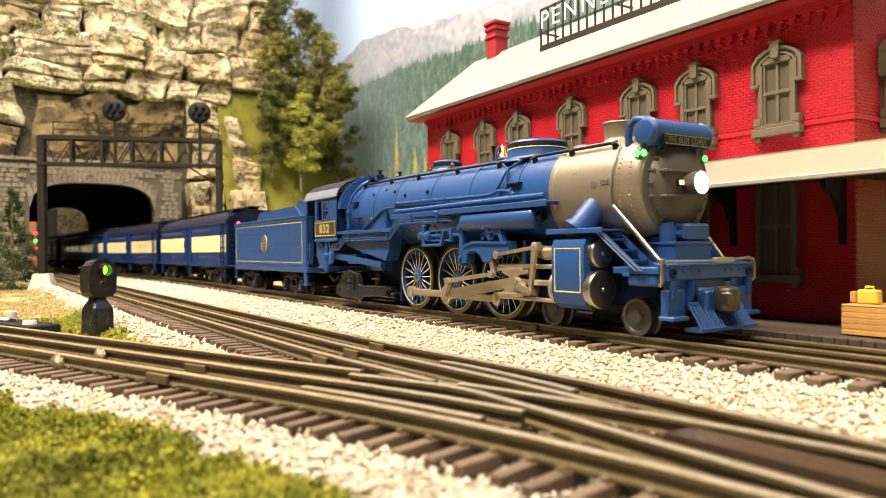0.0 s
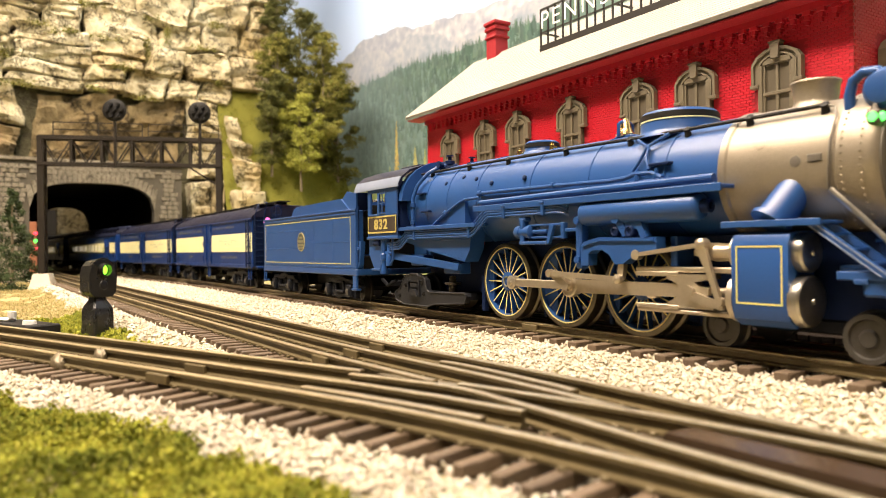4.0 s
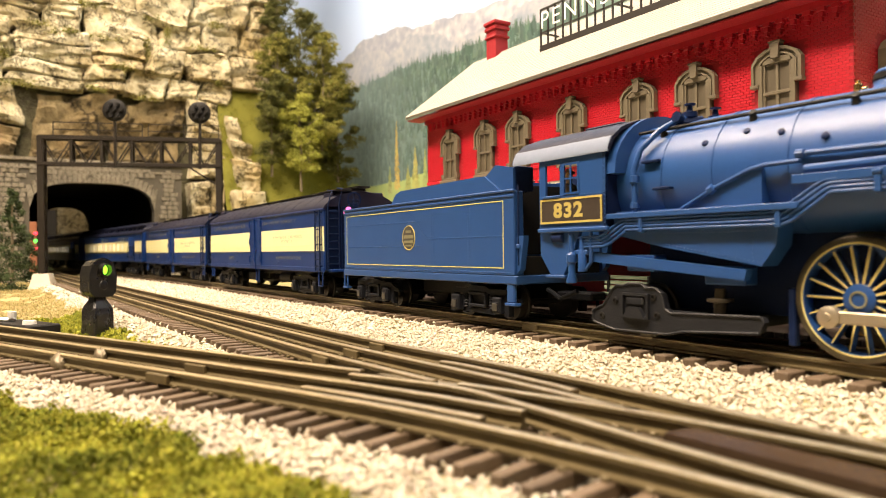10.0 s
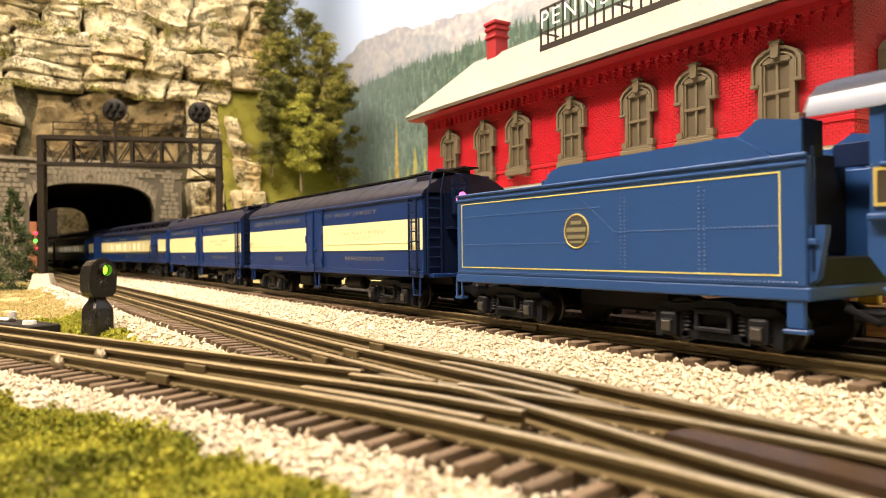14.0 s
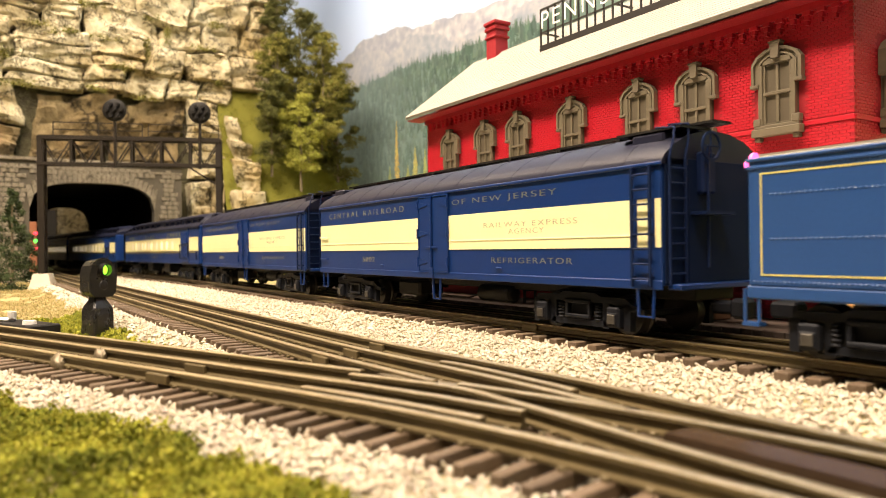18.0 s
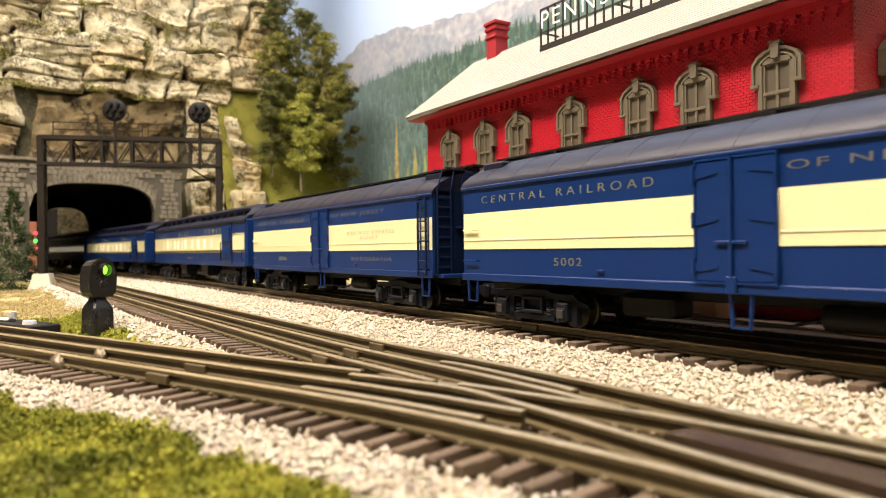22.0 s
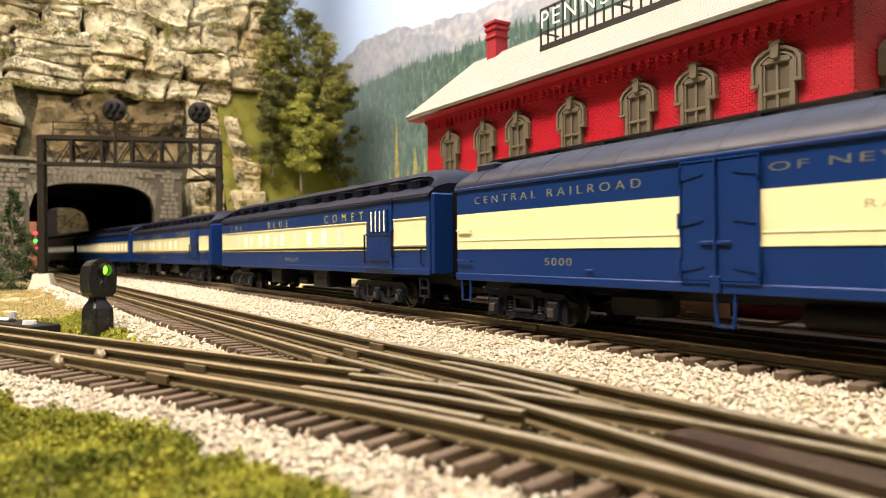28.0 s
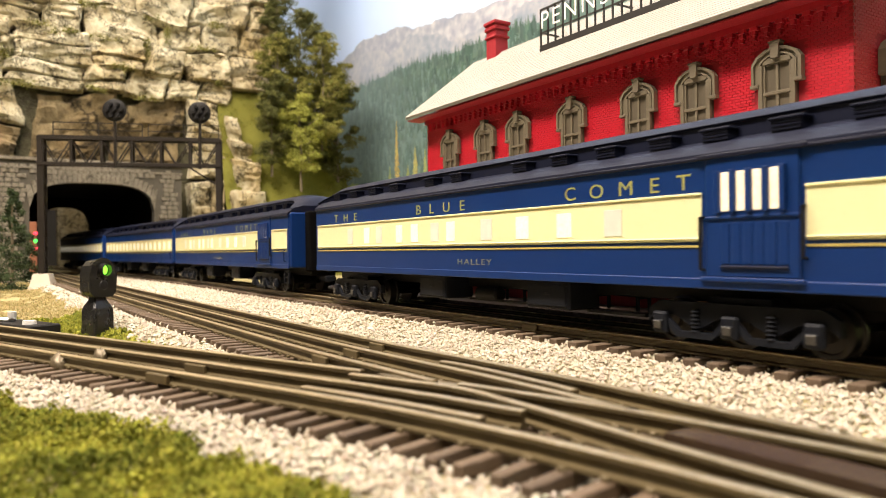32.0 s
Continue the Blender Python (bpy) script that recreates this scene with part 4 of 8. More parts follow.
        part("grab_iron", Geo().tube([(160, s * 22.0, 30.0), (165.5, s * 26.0, 31.0), (166.5, s * 28.2, 30.5), (166.5, s * 28.6, 29.0), (166.5, s * 28.6, 22.6), (165.2, s * 28.0, 21.6), (164.4, s * 26.5, 21.6)], 0.75, 8), STEEL, lo)
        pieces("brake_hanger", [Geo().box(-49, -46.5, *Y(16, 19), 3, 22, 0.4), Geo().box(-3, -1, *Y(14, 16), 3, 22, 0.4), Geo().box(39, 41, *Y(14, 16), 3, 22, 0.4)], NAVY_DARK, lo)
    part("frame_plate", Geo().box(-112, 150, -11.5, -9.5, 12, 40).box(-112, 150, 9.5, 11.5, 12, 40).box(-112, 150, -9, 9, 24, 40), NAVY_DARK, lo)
    # plain red colour in place of the fire's glow; it emits no light
    part("red_firebox_glow_plate", Geo().box(-60, -56, -20, 20, 38, 40.4, 0.5), GLOW_RED, lo)
    # pilot
    beam = part("pilot_beam", Geo().box(163.0, 167.4, -26.6, 26.6, 23.0, 29.0, 0.6), NAVY, lo)
    part("beam_lip", Geo().box(162.6, 168.2, -27, 27, 28.4, 29.6, 0.3), NAVY, beam)
    part("apron_plate", Geo().box(163.4, 165.6, -24.5, 24.5, 13.5, 23.2, 0.4), NAVY, beam)
    for k in (-1, 1):
        for y in (11.5, 22.6):
            part("apron_rib", Geo().prism([(165.4, 23), (168.6, 23), (168.0, 17), (165.4, 11)], *sorted((k * y, k * (y + 1.6))), "y"), NAVY, beam)
        part("poling_pocket", Geo().spin((167.2, k * 23.4, 25.8), (1, 0, 0), [(0, 2.0), (0.9, 1.9), (0.9, 1.2), (0.3, 0.9), (0.3, 0.01)], 16), NAVY_DARK, beam)
        for y in (8, 12.5, 17):
            part("beam_bolt", Geo().spin((167.3, k * y, 26.6), (1, 0, 0), [(0, 0.7), (0.6, 0.55), (0.7, 0.01)], 6), NAVY, beam)
    for k in (-1, 1):
        part("pilot_step", Geo().box(141, 164, *sorted((k * 17, k * 27.6)), 25.6, 28.2, 0.3).box(148, 163, *sorted((k * 21, k * 27.0)), 20.8, 25.8, 0.8).box(146, 150, *sorted((k * 20, k * 27.8)), 24.4, 26.0, 0.3), NAVY, lo)
        part("pilot_wing", Geo().box(163.6, 167.0, *sorted((k * 15.5, k * 26.4)), 9.0, 19.6, 0.5).box(163, 170.5, *sorted((k * 18, k * 27.0)), 8.2, 9.8, 0.4), NAVY, lo)
        part("beam_bolt", rivets(Geo(), [(0, 0, 0)]).moved(Matrix(((0, -1, 0, 167.6), (1, 0, 0, k * 23), (0, 0, 1, 24), (0, 0, 0, 1)))), NAVY, lo)
    part("coupler_pocket", Geo().box(164, 168.6, -9, 9, 9.5, 20, 0.8).box(167, 170.4, -7.5, 7.5, 11, 19, 0.8), NAVY, lo)
    part("pilot_deck", Geo().box(136, 164, -16, 16, 27.6, 29.6, 0.4), NAVY, lo)
    part("front_tool_box", Geo().box(145, 159, -11.5, 11.5, 29.4, 37.6, 0.7).box(144.6, 159.4, -12, 12, 36.6, 38.0, 0.3), NAVY, lo)
    part("air_pump", Geo().box(146, 158, -4, 12, 38, 45.4, 1.0).cyl((153, -8.6, 38), (153, -8.6, 44.4), 3.4, n=18).cyl((153, -8.6, 44.2), (153, -8.6, 45.6), 2.4, n=16).cyl((147, -6, 41), (159, -6, 41), 1.6, n=12), NAVY, lo)
    cc = part("cowcatcher", Geo().box(167.0, 169.0, -15, 15, 12.8, 14.6, 0.4).prism([(167.5, 3.8), (175.2, 3.8), (175.2, 5.2), (167.5, 5.2)], -17.5, 17.5, "y"), NAVY, lo)
    slat = mesh_of("pilot_slat", Geo().tube([(0, 0, 8.6), (5.6, 0, 0)], 0.55, 6), NAVY)
    for i in range(-8, 9):
        part("pilot_slat", slat, NAVY, cc, at=(168.4, i * 1.95, 5.0))
    part("coupler", Geo().box(164, 172, -2.6, 2.6, 13.6, 18.2, 0.8).spin((173.8, 0, 10.6), (0, 0, 1), [(0, 2.6), (0.8, 4.2), (1.6, 4.6), (8.4, 4.6), (9.2, 4.2), (10.0, 2.6)], 20).box(172.5, 178, -4.6, -1.0, 13, 18.8, 0.9).cyl((173.8, 0, 20), (173.8, 0, 22.4), 1.2, n=10), TYRE, lo, "bronze-brown knuckle coupler")
    part("coupler_lift_bar", Geo().tube([(166.2, -26, 30.4), (166.4, -8, 30.2), (166.4, 8, 30.2), (166.2, 26, 31.2)], 0.6, 8).box(165.6, 167.2, 2, 15, 29.2, 31.6, 0.4), ROD, lo)
    part("air_hose", Geo().tube([(166, -9, 19), (168.6, -9.4, 15), (169.2, -8.8, 10)], 1.0, 8).tube([(166, 9, 19), (168.6, 9.4, 15), (169.2, 8.8, 10)], 1.0, 8), NAVY_DARK, lo)
    # leading and trailing trucks
    part("lead_truck_frame", Geo().box(92, 152, -11, 11, 7, 12, 0.8), TRUCK, lo)
    for x in (97, 147):
        disc_wheel("leading_wheel", lo, x - 1, 7.7, WHEEL_GREY)
    side_cast = [(-130, 5.5), (-130, 9.6), (-126.6, 11.4), (-124, 12.2), (-119.4, 18.6), (-116.5, 20.8), (-113, 20.6), (-110.6, 21.6), (-104, 21.6), (-102, 20.2), (-97, 20.2), (-94.6, 18.4), (-92.8, 12.6), (-90.2, 11.2), (-54, 12.4), (-53, 10.6), (-54.6, 7.0), (-84, 5.0), (-92, 3.2), (-118, 2.8), (-122, 3.6)]
    tt = part("trailing_truck", Geo().prism(side_cast, -26.2, -23, "y").prism(side_cast, 23, 26.2, "y").box(-118, -60, -23, 23, 8, 12), TRAILER, lo, "cast charcoal-grey trailing truck frame")
    rim = Geo()
    for (xa, za), (xb, zb) in zip(side_cast, side_cast[1:] + side_cast[:1]):
        rim.cyl((xa, -26.2, za), (xb, -26.2, zb), 0.55, n=6)
    part("cast_rim", rim, TRAILER, tt)
    part("spring_pocket", frame_line(Geo(), -113.4, -100, 8.2, 18.0, -26.2, 1.0, 1.3).box(-111, -102.4, -27.2, -26, 13.4, 16.6, 0.5).prism([(-112, 8.4), (-101.4, 8.4), (-104, 12.6), (-109.4, 12.6)], -28.2, -26, "y"), TRAILER, tt)
    for x, z in ((-117.4, 14.6), (-96.4, 10.0), (-98.0, 16.8), (-124.6, 8.0)):
        part("frame_bolt", Geo().spin((x, -26.0, z), (0, -1, 0), [(0, 1.5), (0.7, 1.4), (0.9, 0.8), (0.5, 0.7), (0.5, 0.01)], 12), BLACK, tt)
    part("equaliser_pin", Geo().spin((-72, -22, 12), (0, 0, 1), [(0, 2.4), (4, 2.4), (4.4, 4.6), (5.4, 4.6), (5.6, 2.0), (9, 1.8)], 14), BRONZE, tt, "rust-bronze spring cup")
    disc_wheel("trailing_wheel", lo, -107, 10.5, TYRE)
    # cab
    cab = part("cab_wall", Geo().box(-157.6, -117.5, -31, -29.8, 44, 58.6), NAVY, lo)
    for x0, x1 in ((-157.6, -153.6), (-144.2, -142.0), (-132.6, -117.5)):
        part("window_post", Geo().box(x0, x1, -31, -29.8, 58.6, 72.4), NAVY, cab)
    part("window_header", Geo().box(-157.6, -117.5, -31, -29.8, 72.4, 76.2), NAVY, cab)
    part("far_wall", Geo().box(-157.6, -153.6, 29.8, 31, 58.6, 72.4).box(-132.6, -117.5, 29.8, 31, 58.6, 72.4).box(-157.6, -117.5, 29.8, 31, 44, 58.6).box(-157.6, -117.5, 29.8, 31, 72.4, 76.2), NAVY, cab)
    part("front_wall", Geo().box(-119, -117.5, -31, -22, 44, 78).box(-119, -117.5, 22, 31, 44, 78).box(-157, -117.5, -29.8, 29.8, 43.6, 45), NAVY_DARK, cab)
    part("cab_floor_edge", Geo().box(-158.4, -116.8, -31.8, -29, 42.8, 44.6, 0.4), NAVY, cab)
    roof = [(31.6, 74.6), (31.9, 76.0), (29.5, 80.5), (24, 84.8), (14, 88.2), (0, 89.4), (-14, 88.2), (-24, 84.8), (-29.5, 80.5), (-31.9, 76.0), (-31.6, 74.6), (-30.4, 75.4), (-28.6, 79.6), (-23.4, 83.6), (-13.6, 86.9), (0, 88.0), (13.6, 86.9), (23.4, 83.6), (28.6, 79.6), (30.4, 75.4)]
    part("cab_roof", Geo().prism(roof, -176, -115, "x"), ROOF_GREY, cab, "dull grey arched cab roof")
    part("roof_side", Geo().prism([(-32.1, 74.4), (-32.1, 76.3), (-30.0, 80.6), (-29.4, 80.4), (-31.4, 76.0), (-31.4, 74.4)], -175, -115.2, "x"), CAB_SILVER, cab, "pale blue-grey roof edge")
    part("roof_side", Geo().prism([(32.1, 74.4), (32.1, 76.3), (30.0, 80.6), (29.4, 80.4), (31.4, 76.0), (31.4, 74.4)], -175, -115.2, "x"), CAB_SILVER, cab, "pale blue-grey roof edge")
    part("roof_hatch", Geo().box(-150, -128, -10, 10, 88.2, 90.2, 0.5), ROOF_GREY, cab)
    bow = [radians(180 - 10 * i) for i in range(19)]
    q = lambda r, a: (r * math.cos(a), BZ + 4 + r * math.sin(a) * 0.82)
    part("cab_front_arch", Geo().prism([q(30.5, a) for a in bow] + [q(24, a) for a in bow[::-1]], -118, -113, "x"), NAVY, cab)
    part("window_frame", frame_line(Geo(), -142.2, -132.4, 58.8, 72.2, -30.9, 0.9, 0.4).box(-137.8, -137.0, -31.3, -30.9, 59, 72).box(-142, -132.6, -31.3, -30.9, 65.2, 65.9), NAVY, cab)
    part("armrest", Geo().box(-154.5, -143.5, -32.2, -30.6, 57.6, 58.8, 0.3), NAVY, cab)
    part("number_panel", Geo().box(-156.4, -119, -31.5, -31, 46.6, 57.4), PANEL_BROWN, cab, "dark brown number panel")
    part("panel_border", frame_line(Geo(), -156.4, -119, 46.6, 57.4, -31.5, 0.9), GOLD, cab, "gold border line")
    lettering("832", -147.8, -130.0, 52.2, 6.6, -31.5, GOLD, cab, "number", 0.035, 1.15)
    rv = Geo()
    rivets(rv, [(-157 + i * 1.75, -31.02, 75.2) for i in range(23)] + [(-118.2, -31.02, 46 + i * 1.9) for i in range(16)] + [(-157 + i * 1.75, -31.02, 58.3) for i in range(23)])
    tagged(part("rivet_strip", rv, NAVY, cab), kind="stuff")
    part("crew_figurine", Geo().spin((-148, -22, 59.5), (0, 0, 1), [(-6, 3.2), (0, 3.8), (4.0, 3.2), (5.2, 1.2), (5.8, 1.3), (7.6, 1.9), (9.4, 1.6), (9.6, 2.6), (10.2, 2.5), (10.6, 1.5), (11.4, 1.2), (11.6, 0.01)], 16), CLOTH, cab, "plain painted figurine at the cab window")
    part("backhead", Geo().spin((-121, 0, BZ), (1, 0, 0), [(0, 23), (2, 23.5)], 32), BLACK, cab)
    part("cab_step", Geo().prism([(-159, 43.4), (-134, 43.4), (-137, 36.5), (-142, 28), (-144.6, 23.6), (-152, 23.6), (-159, 33)], -29.4, -27.6, "y").box(-155, -143, -30.2, -25, 22.8, 24.2, 0.4), NAVY, cab)
    part("feed_valve", Geo().spin((-150.5, -29.2, 40.4), (1, 0, 0), [(0, 1.4), (0.3, 2.1), (6.5, 2.1), (6.8, 1.4)], 14), NAVY_DARK, cab)
    part("injector", Geo().spin((-139, -29.5, 24), (0, 0, 1), [(-3, 2.2), (-2, 2.4), (1, 1.5), (5, 1.5), (6, 2.3), (9, 2.3), (10, 1.4), (18, 1.3)], 14).spin((-133, -29.0, 28), (0, 0, 1), [(-2, 1.9), (5, 1.9), (6, 1.2), (12, 1.2)], 12).box(-142, -130, -29.5, -27, 33, 35, 0.4).tube([(-128, -29, 45), (-128, -29, 30), (-131, -29, 27)], 0.8, 8), NAVY, cab)
    steps = Geo()
    for x, a in ((-99.7, 17), (-93.7, -8)):
        p = boiler_ring(x, a, 25)
        steps.box(x - 4, x + 4, p[1] - 2.2, p[1] + 1.5, p[2] - 0.5, p[2] + 0.5, 0.2)
    part("boiler_step", steps, NAVY_DARK, lo)
    plugs = Geo()
    for x, a in ((-77.7, 28), (-62, 34), (-48.8, 28), (-33.7, 19), (-7.7, 20)):
        r = 24.6 if x < 0 else 22.6
        p = boiler_ring(x, a, r)
        plugs.spin(p, Vector((0, p[1], p[2] - BZ)), [(-0.5, 1.2), (0.4, 1.2), (0.6, 0.9), (0.6, 0.01)], 14)
    part("washout_plug", plugs, NAVY_DARK, lo)
    part("makers_plate", Geo().spin(boiler_ring(113, 22, 22.3), (0, -0.93, 0.37), [(-0.3, 2.2), (0.4, 2.1), (0.5, 1.6), (0.5, 0.01)], 20), GRAPHITE, sb)
    part("makers_plate", Geo().spin(boiler_ring(126, 3, 22.3), (0, -1, 0.05), [(-0.3, 1.9), (0.4, 1.8), (0.5, 1.3), (0.5, 0.01)], 20), GRAPHITE_SHADE, sb)
    part("makers_plate", Geo().box(130, 134.5, -23.0, -22.2, BZ + 0.6, BZ + 3.0, 0.2), GRAPHITE_SHADE, sb)
    # drivers and rods
    wheels = []
    for x, w in ((-26.5, 40), (16.8, 64), (59.8, 40)):
        wheels.append(driving_wheel(lo, x, -1, w))
        wheels.append(driving_wheel(lo, x, 1, w))
    rods = {}
    for s in (-1, 1):
        g = Geo().box(-26.5, 59.8, *sorted((s * 21.6, s * 23.4)), -1.9, 1.9, 0.4)
        for x, r in ((-26.5, 3.4), (16.8, 4.0), (59.8, 3.4)):
            g.spin((x, s * 21.2, 0), (0, s, 0), [(0, r), (2.8, r), (3.2, r - 0.8), (3.4, 1.4), (4.0, 1.2), (4.1, 0.01)], 18)
        rods["side", s] = part("side_rod", g, ROD, lo, "pale steel side rod")
        g = Geo().prism([(0, -4.6), (5, -2.9), (56, -2.5), (62, -2.8), (64.5, 0), (62, 2.8), (56, 2.5), (5, 2.9), (0, 4.6), (-4.4, 0)], *sorted((s * 24.2, s * 26.2)), "y")
        g.spin((0, s * 23.8, 0), (0, s, 0), [(0, 5.0), (2.6, 5.0), (3.0, 4.2), (2.6, 3.4), (2.6, 2.2), (3.6, 2.0), (4.2, 1.2), (4.2, 0.01)], 20).cyl((62, s * 23.8, 0), (62, s * 27.4, 0), 2.2, n=16)
        rods["main", s] = part("main_rod", g, ROD, lo, "pale steel main rod")
        g = Geo().prism([(-4, -2.2), (-4, 2.4), (-9, 4.2), (-9, 6.0), (11, 6.0), (11, 4.4), (3, 3.2), (5, 1.6), (9, 1.4), (9, -1.4), (5, -1.6), (3, -3.6), (11, -5.0), (11, -6.4), (-9, -6.4), (-9, -4.8)], *sorted((s * 22.6, s * 27.0)), "y").cyl((8, s * 24.6, 0), (40, s * 24.6, 0), 1.5, n=14).prism([(0, -2.6), (1.0, 0.6), (15.2, -3.6), (15.8, -5.6), (14.6, -6.2)], *sorted((s * 27.0, s * 28.2)), "y").cyl((2, s * 26.6, 0), (2, s * 28.6, 0), 1.7, n=12)
        rods["cross", s] = part("crosshead", g, ROD, lo, "pale steel crosshead with piston rod")
        g = Geo().prism([(0, -1.2), (40.2, -1.0), (41.6, 0), (40.2, 1.0), (0, 1.2)], *sorted((s * 28.6, s * 30.0)), "y").cyl((0, s * 27.8, 0), (0, s * 30.4, 0), 1.8, n=14).spin((40.2, s * 28.0, 0), (0, s, 0), [(0, 1.9), (2.2, 1.9), (2.6, 1.2), (3.0, 0.01)], 14)
        rods["ecc", s] = part("eccentric_rod", g, ROD, lo)
        rods["link", s] = part("expansion_link", Geo().prism([(-1.6, 0), (1.6, 0), (2.4, -4), (2.2, -8.5), (1.4, -12.6), (0, -13.6), (-1.6, -12.6), (-0.8, -8.5), (-0.6, -4)], *sorted((s * 26.2, s * 28.4)), "y"), ROD, lo)
        rods["comb", s] = part("combination_lever", Geo().prism([(-1.3, 1.2), (1.3, 1.2), (1.7, -3), (1.2, -11), (1.0, -21), (0, -22.4), (-1.0, -21), (-1.0, -11), (-1.6, -3)], *sorted((s * 28.4, s * 30.0)), "y").cyl((0, s * 27.6, -21), (0, s * 30.4, -21), 1.7, n=14), ROD, lo)
        part("return_crank", Geo().prism([(9.6, -2.0), (10.6, 0.8), (8.6, 2.2), (1.0, 7.0), (-1.4, 6.6), (-1.8, 4.4), (0, 3.4), (7.0, -1.6)], s * 9.6, s * 11.2, "y").cyl((8.8, s * 4, 0), (8.8, s * 10, 0), 1.9, n=12), ROD, wheels[2 if s < 0 else 3])
    return lo, wheels, rods


def build_tender():
    te = thing("tender", (-610, RAILS_MAIN, 0), "dark blue model tender with gold lining and round emblem", "tender")
    body = part("body", Geo().box(-94, 76, -31, 31, 23, 63.4, 0.5).box(75, 94, -31, -25, 23, 63.4, 0.5).box(75, 94, 25, 31, 23, 63.4, 0.5).box(70, 76.2, -30, 30, 24, 62), NAVY, te)
    # deck and coal gate are black to stand for the shade beside the cab
    part("tender_deck", Geo().box(76.2, 94, -25, 25, 23, 32, 0.3), BLACK, te, "tender deck blackened for the shade of the open front")
    side = [(-27, 63.4), (-24, 66.5), (-20.5, 69.6), (-15, 71.2), (64, 72.4), (70, 72.2), (84, 63.4)]
    part("coal_bunker", Geo().prism(side, -30.6, -29.0, "y").prism(side, 29.0, 30.6, "y").prism([(-29.5, 63.3), (29.5, 63.3), (29.0, 69), (10, 72.6), (-10, 72.6), (-29.0, 69)], -24.5, -22.5, "x").box(64, 66, -29, 29, 63.4, 71), NAVY, te)
    pieces("bunker_flare", [Geo().prism([(70, 72.0), (84.5, 63.6), (92, 63.6), (92, 74.5), (78, 77)], k - 0.65, k + 0.65, "y") for k in (-28.85, 28.85)], NAVY, te)
    part("coal_gate", Geo().box(76.2, 77.4, -24.8, 24.8, 33, 68, 0.2), BLACK, te, "coal gate blackened for the shade of the open front")
    for k in (-1, 1):
        # wings in darker navy, for the same shaded gap
        part("front_wing", Geo().box(90.6, 92.0, *sorted((k * 17, k * 28.6)), 63.5, 75.4, 0.3).box(77, 91, *sorted((k * 17, k * 18.2)), 63.5, 72, 0.3), NAVY_DARK, te)
        part("front_foot", Geo().prism([(94, 42), (99, 42), (99, 40), (96.5, 26), (94, 24)], *sorted((k * 26.4, k * 29.5)), "y").box(94, 97, *sorted((k * 27, k * 30.4)), 36, 38, 0.3), NAVY, te)
    rng = random.Random(3)
    coal = Geo()
    for i in range(420):
        x, y = rng.uniform(-21, 62), rng.uniform(-27, 27)
        z = 69.3 + 3.4 * math.cos(y / 27 * 1.4) + rng.uniform(-0.8, 0.9)
        r = rng.uniform(1.0, 2.4)
        vs = [(x + r * rng.uniform(0.6, 1) * a, y + r * rng.uniform(0.6, 1) * b, z + r * rng.uniform(0.5, 0.9) * c) for a, b, c in ((1, 0, 0), (-1, 0, 0), (0, 1, 0), (0, -1, 0), (0, 0, 1), (0, 0, -1))]
        coal.add(vs, [(0, 2, 4), (2, 1, 4), (1, 3, 4), (3, 0, 4), (2, 0, 5), (1, 2, 5), (3, 1, 5), (0, 3, 5)])
    coal.box(-22, 64, -28.9, 28.9, 63.6, 69.4)
    tagged(part("coal_load", coal, COAL, te, "heap of black coal", smooth=0), kind="stuff")
    ln = frame_line(Geo(), -89.6, 86.0, 26.4, 59.2, -31.0, 0.48)
    part("gold_lining", ln, LINING, body, "thin gold lining")
    part("top_moulding", Geo().box(-94.5, 94.5, -31.5, -31, 60.6, 61.6, 0.2).box(-94.5, 94.5, -31.6, -30, 63.0, 64.2, 0.3), NAVY, body)
    rv = Geo()
    rivets(rv, [(-92 + i * 1.5, -31.02, 60.1) for i in range(123)] + [(-92 + i * 1.5, -31.02, 24.4) for i in range(123)]
           + [(-86 + i * 1.6, -31.02, 52.2) for i in range(60)] + [(-86 + i * 1.6, -31.02, 38.0) for i in range(60)]
           + [(x, -31.02, 28 + i * 1.5) for x in (20, 22.2, 56, 58.2) for i in range(20)]
           + [(-4 + i * 1.3, -31.02, 58 - i * 1.0) for i in range(16)] + [(16 + i * 1.6, -31.02, 42.0) for i in range(44)], 0.40)
    tagged(part("rivet_strip", rv, NAVY, body), kind="stuff")
    em = part("emblem", Geo().spin((-4.5, -31, 43), (0, -1, 0), [(0, 7.4), (0.35, 7.3), (0.4, 6.9), (0.2, 6.7), (0, 6.7)], 36, False), GOLD, body, "round gold-ringed emblem with dull gold bars")
    part("emblem_field", Geo().spin((-4.5, -31, 43), (0, -1, 0), [(0, 6.8), (0.25, 6.75), (0.28, 0.01)], 36), EMBLEM_FIELD, em)
    for z, w, h in ((46.6, 3.0, 1.5), (43.6, 5.6, 1.9), (40.6, 5.2, 1.6), (38.4, 3.6, 1.0)):
        part("emblem_bar", Geo().box(-4.5 - w, -4.5 + w, -31.45, -31.2, z - h / 2, z + h / 2), TARNISH, em)
    part("underframe", Geo().box(-95, 95, -31, 31, 18.8, 23.2, 0.6), NAVY, te)
    part("rear_coupler", Geo().box(-104, -94, -4, 4, 10, 16, 1), TRUCK, te)
    part("rear_light", Geo().spin((-93.5, -27.5, 64.5), (-1, 0, 0.2), [(0, 2.0), (1.2, 1.7), (1.9, 0.01)], 14).spin((-94.6, -29.6, 62.6), (-0.7, -0.7, 0.1), [(0, 1.6), (0.9, 1.2), (1.3, 0.01)], 12), PINK_LAMP, te, "small glowing pink rear lamp")
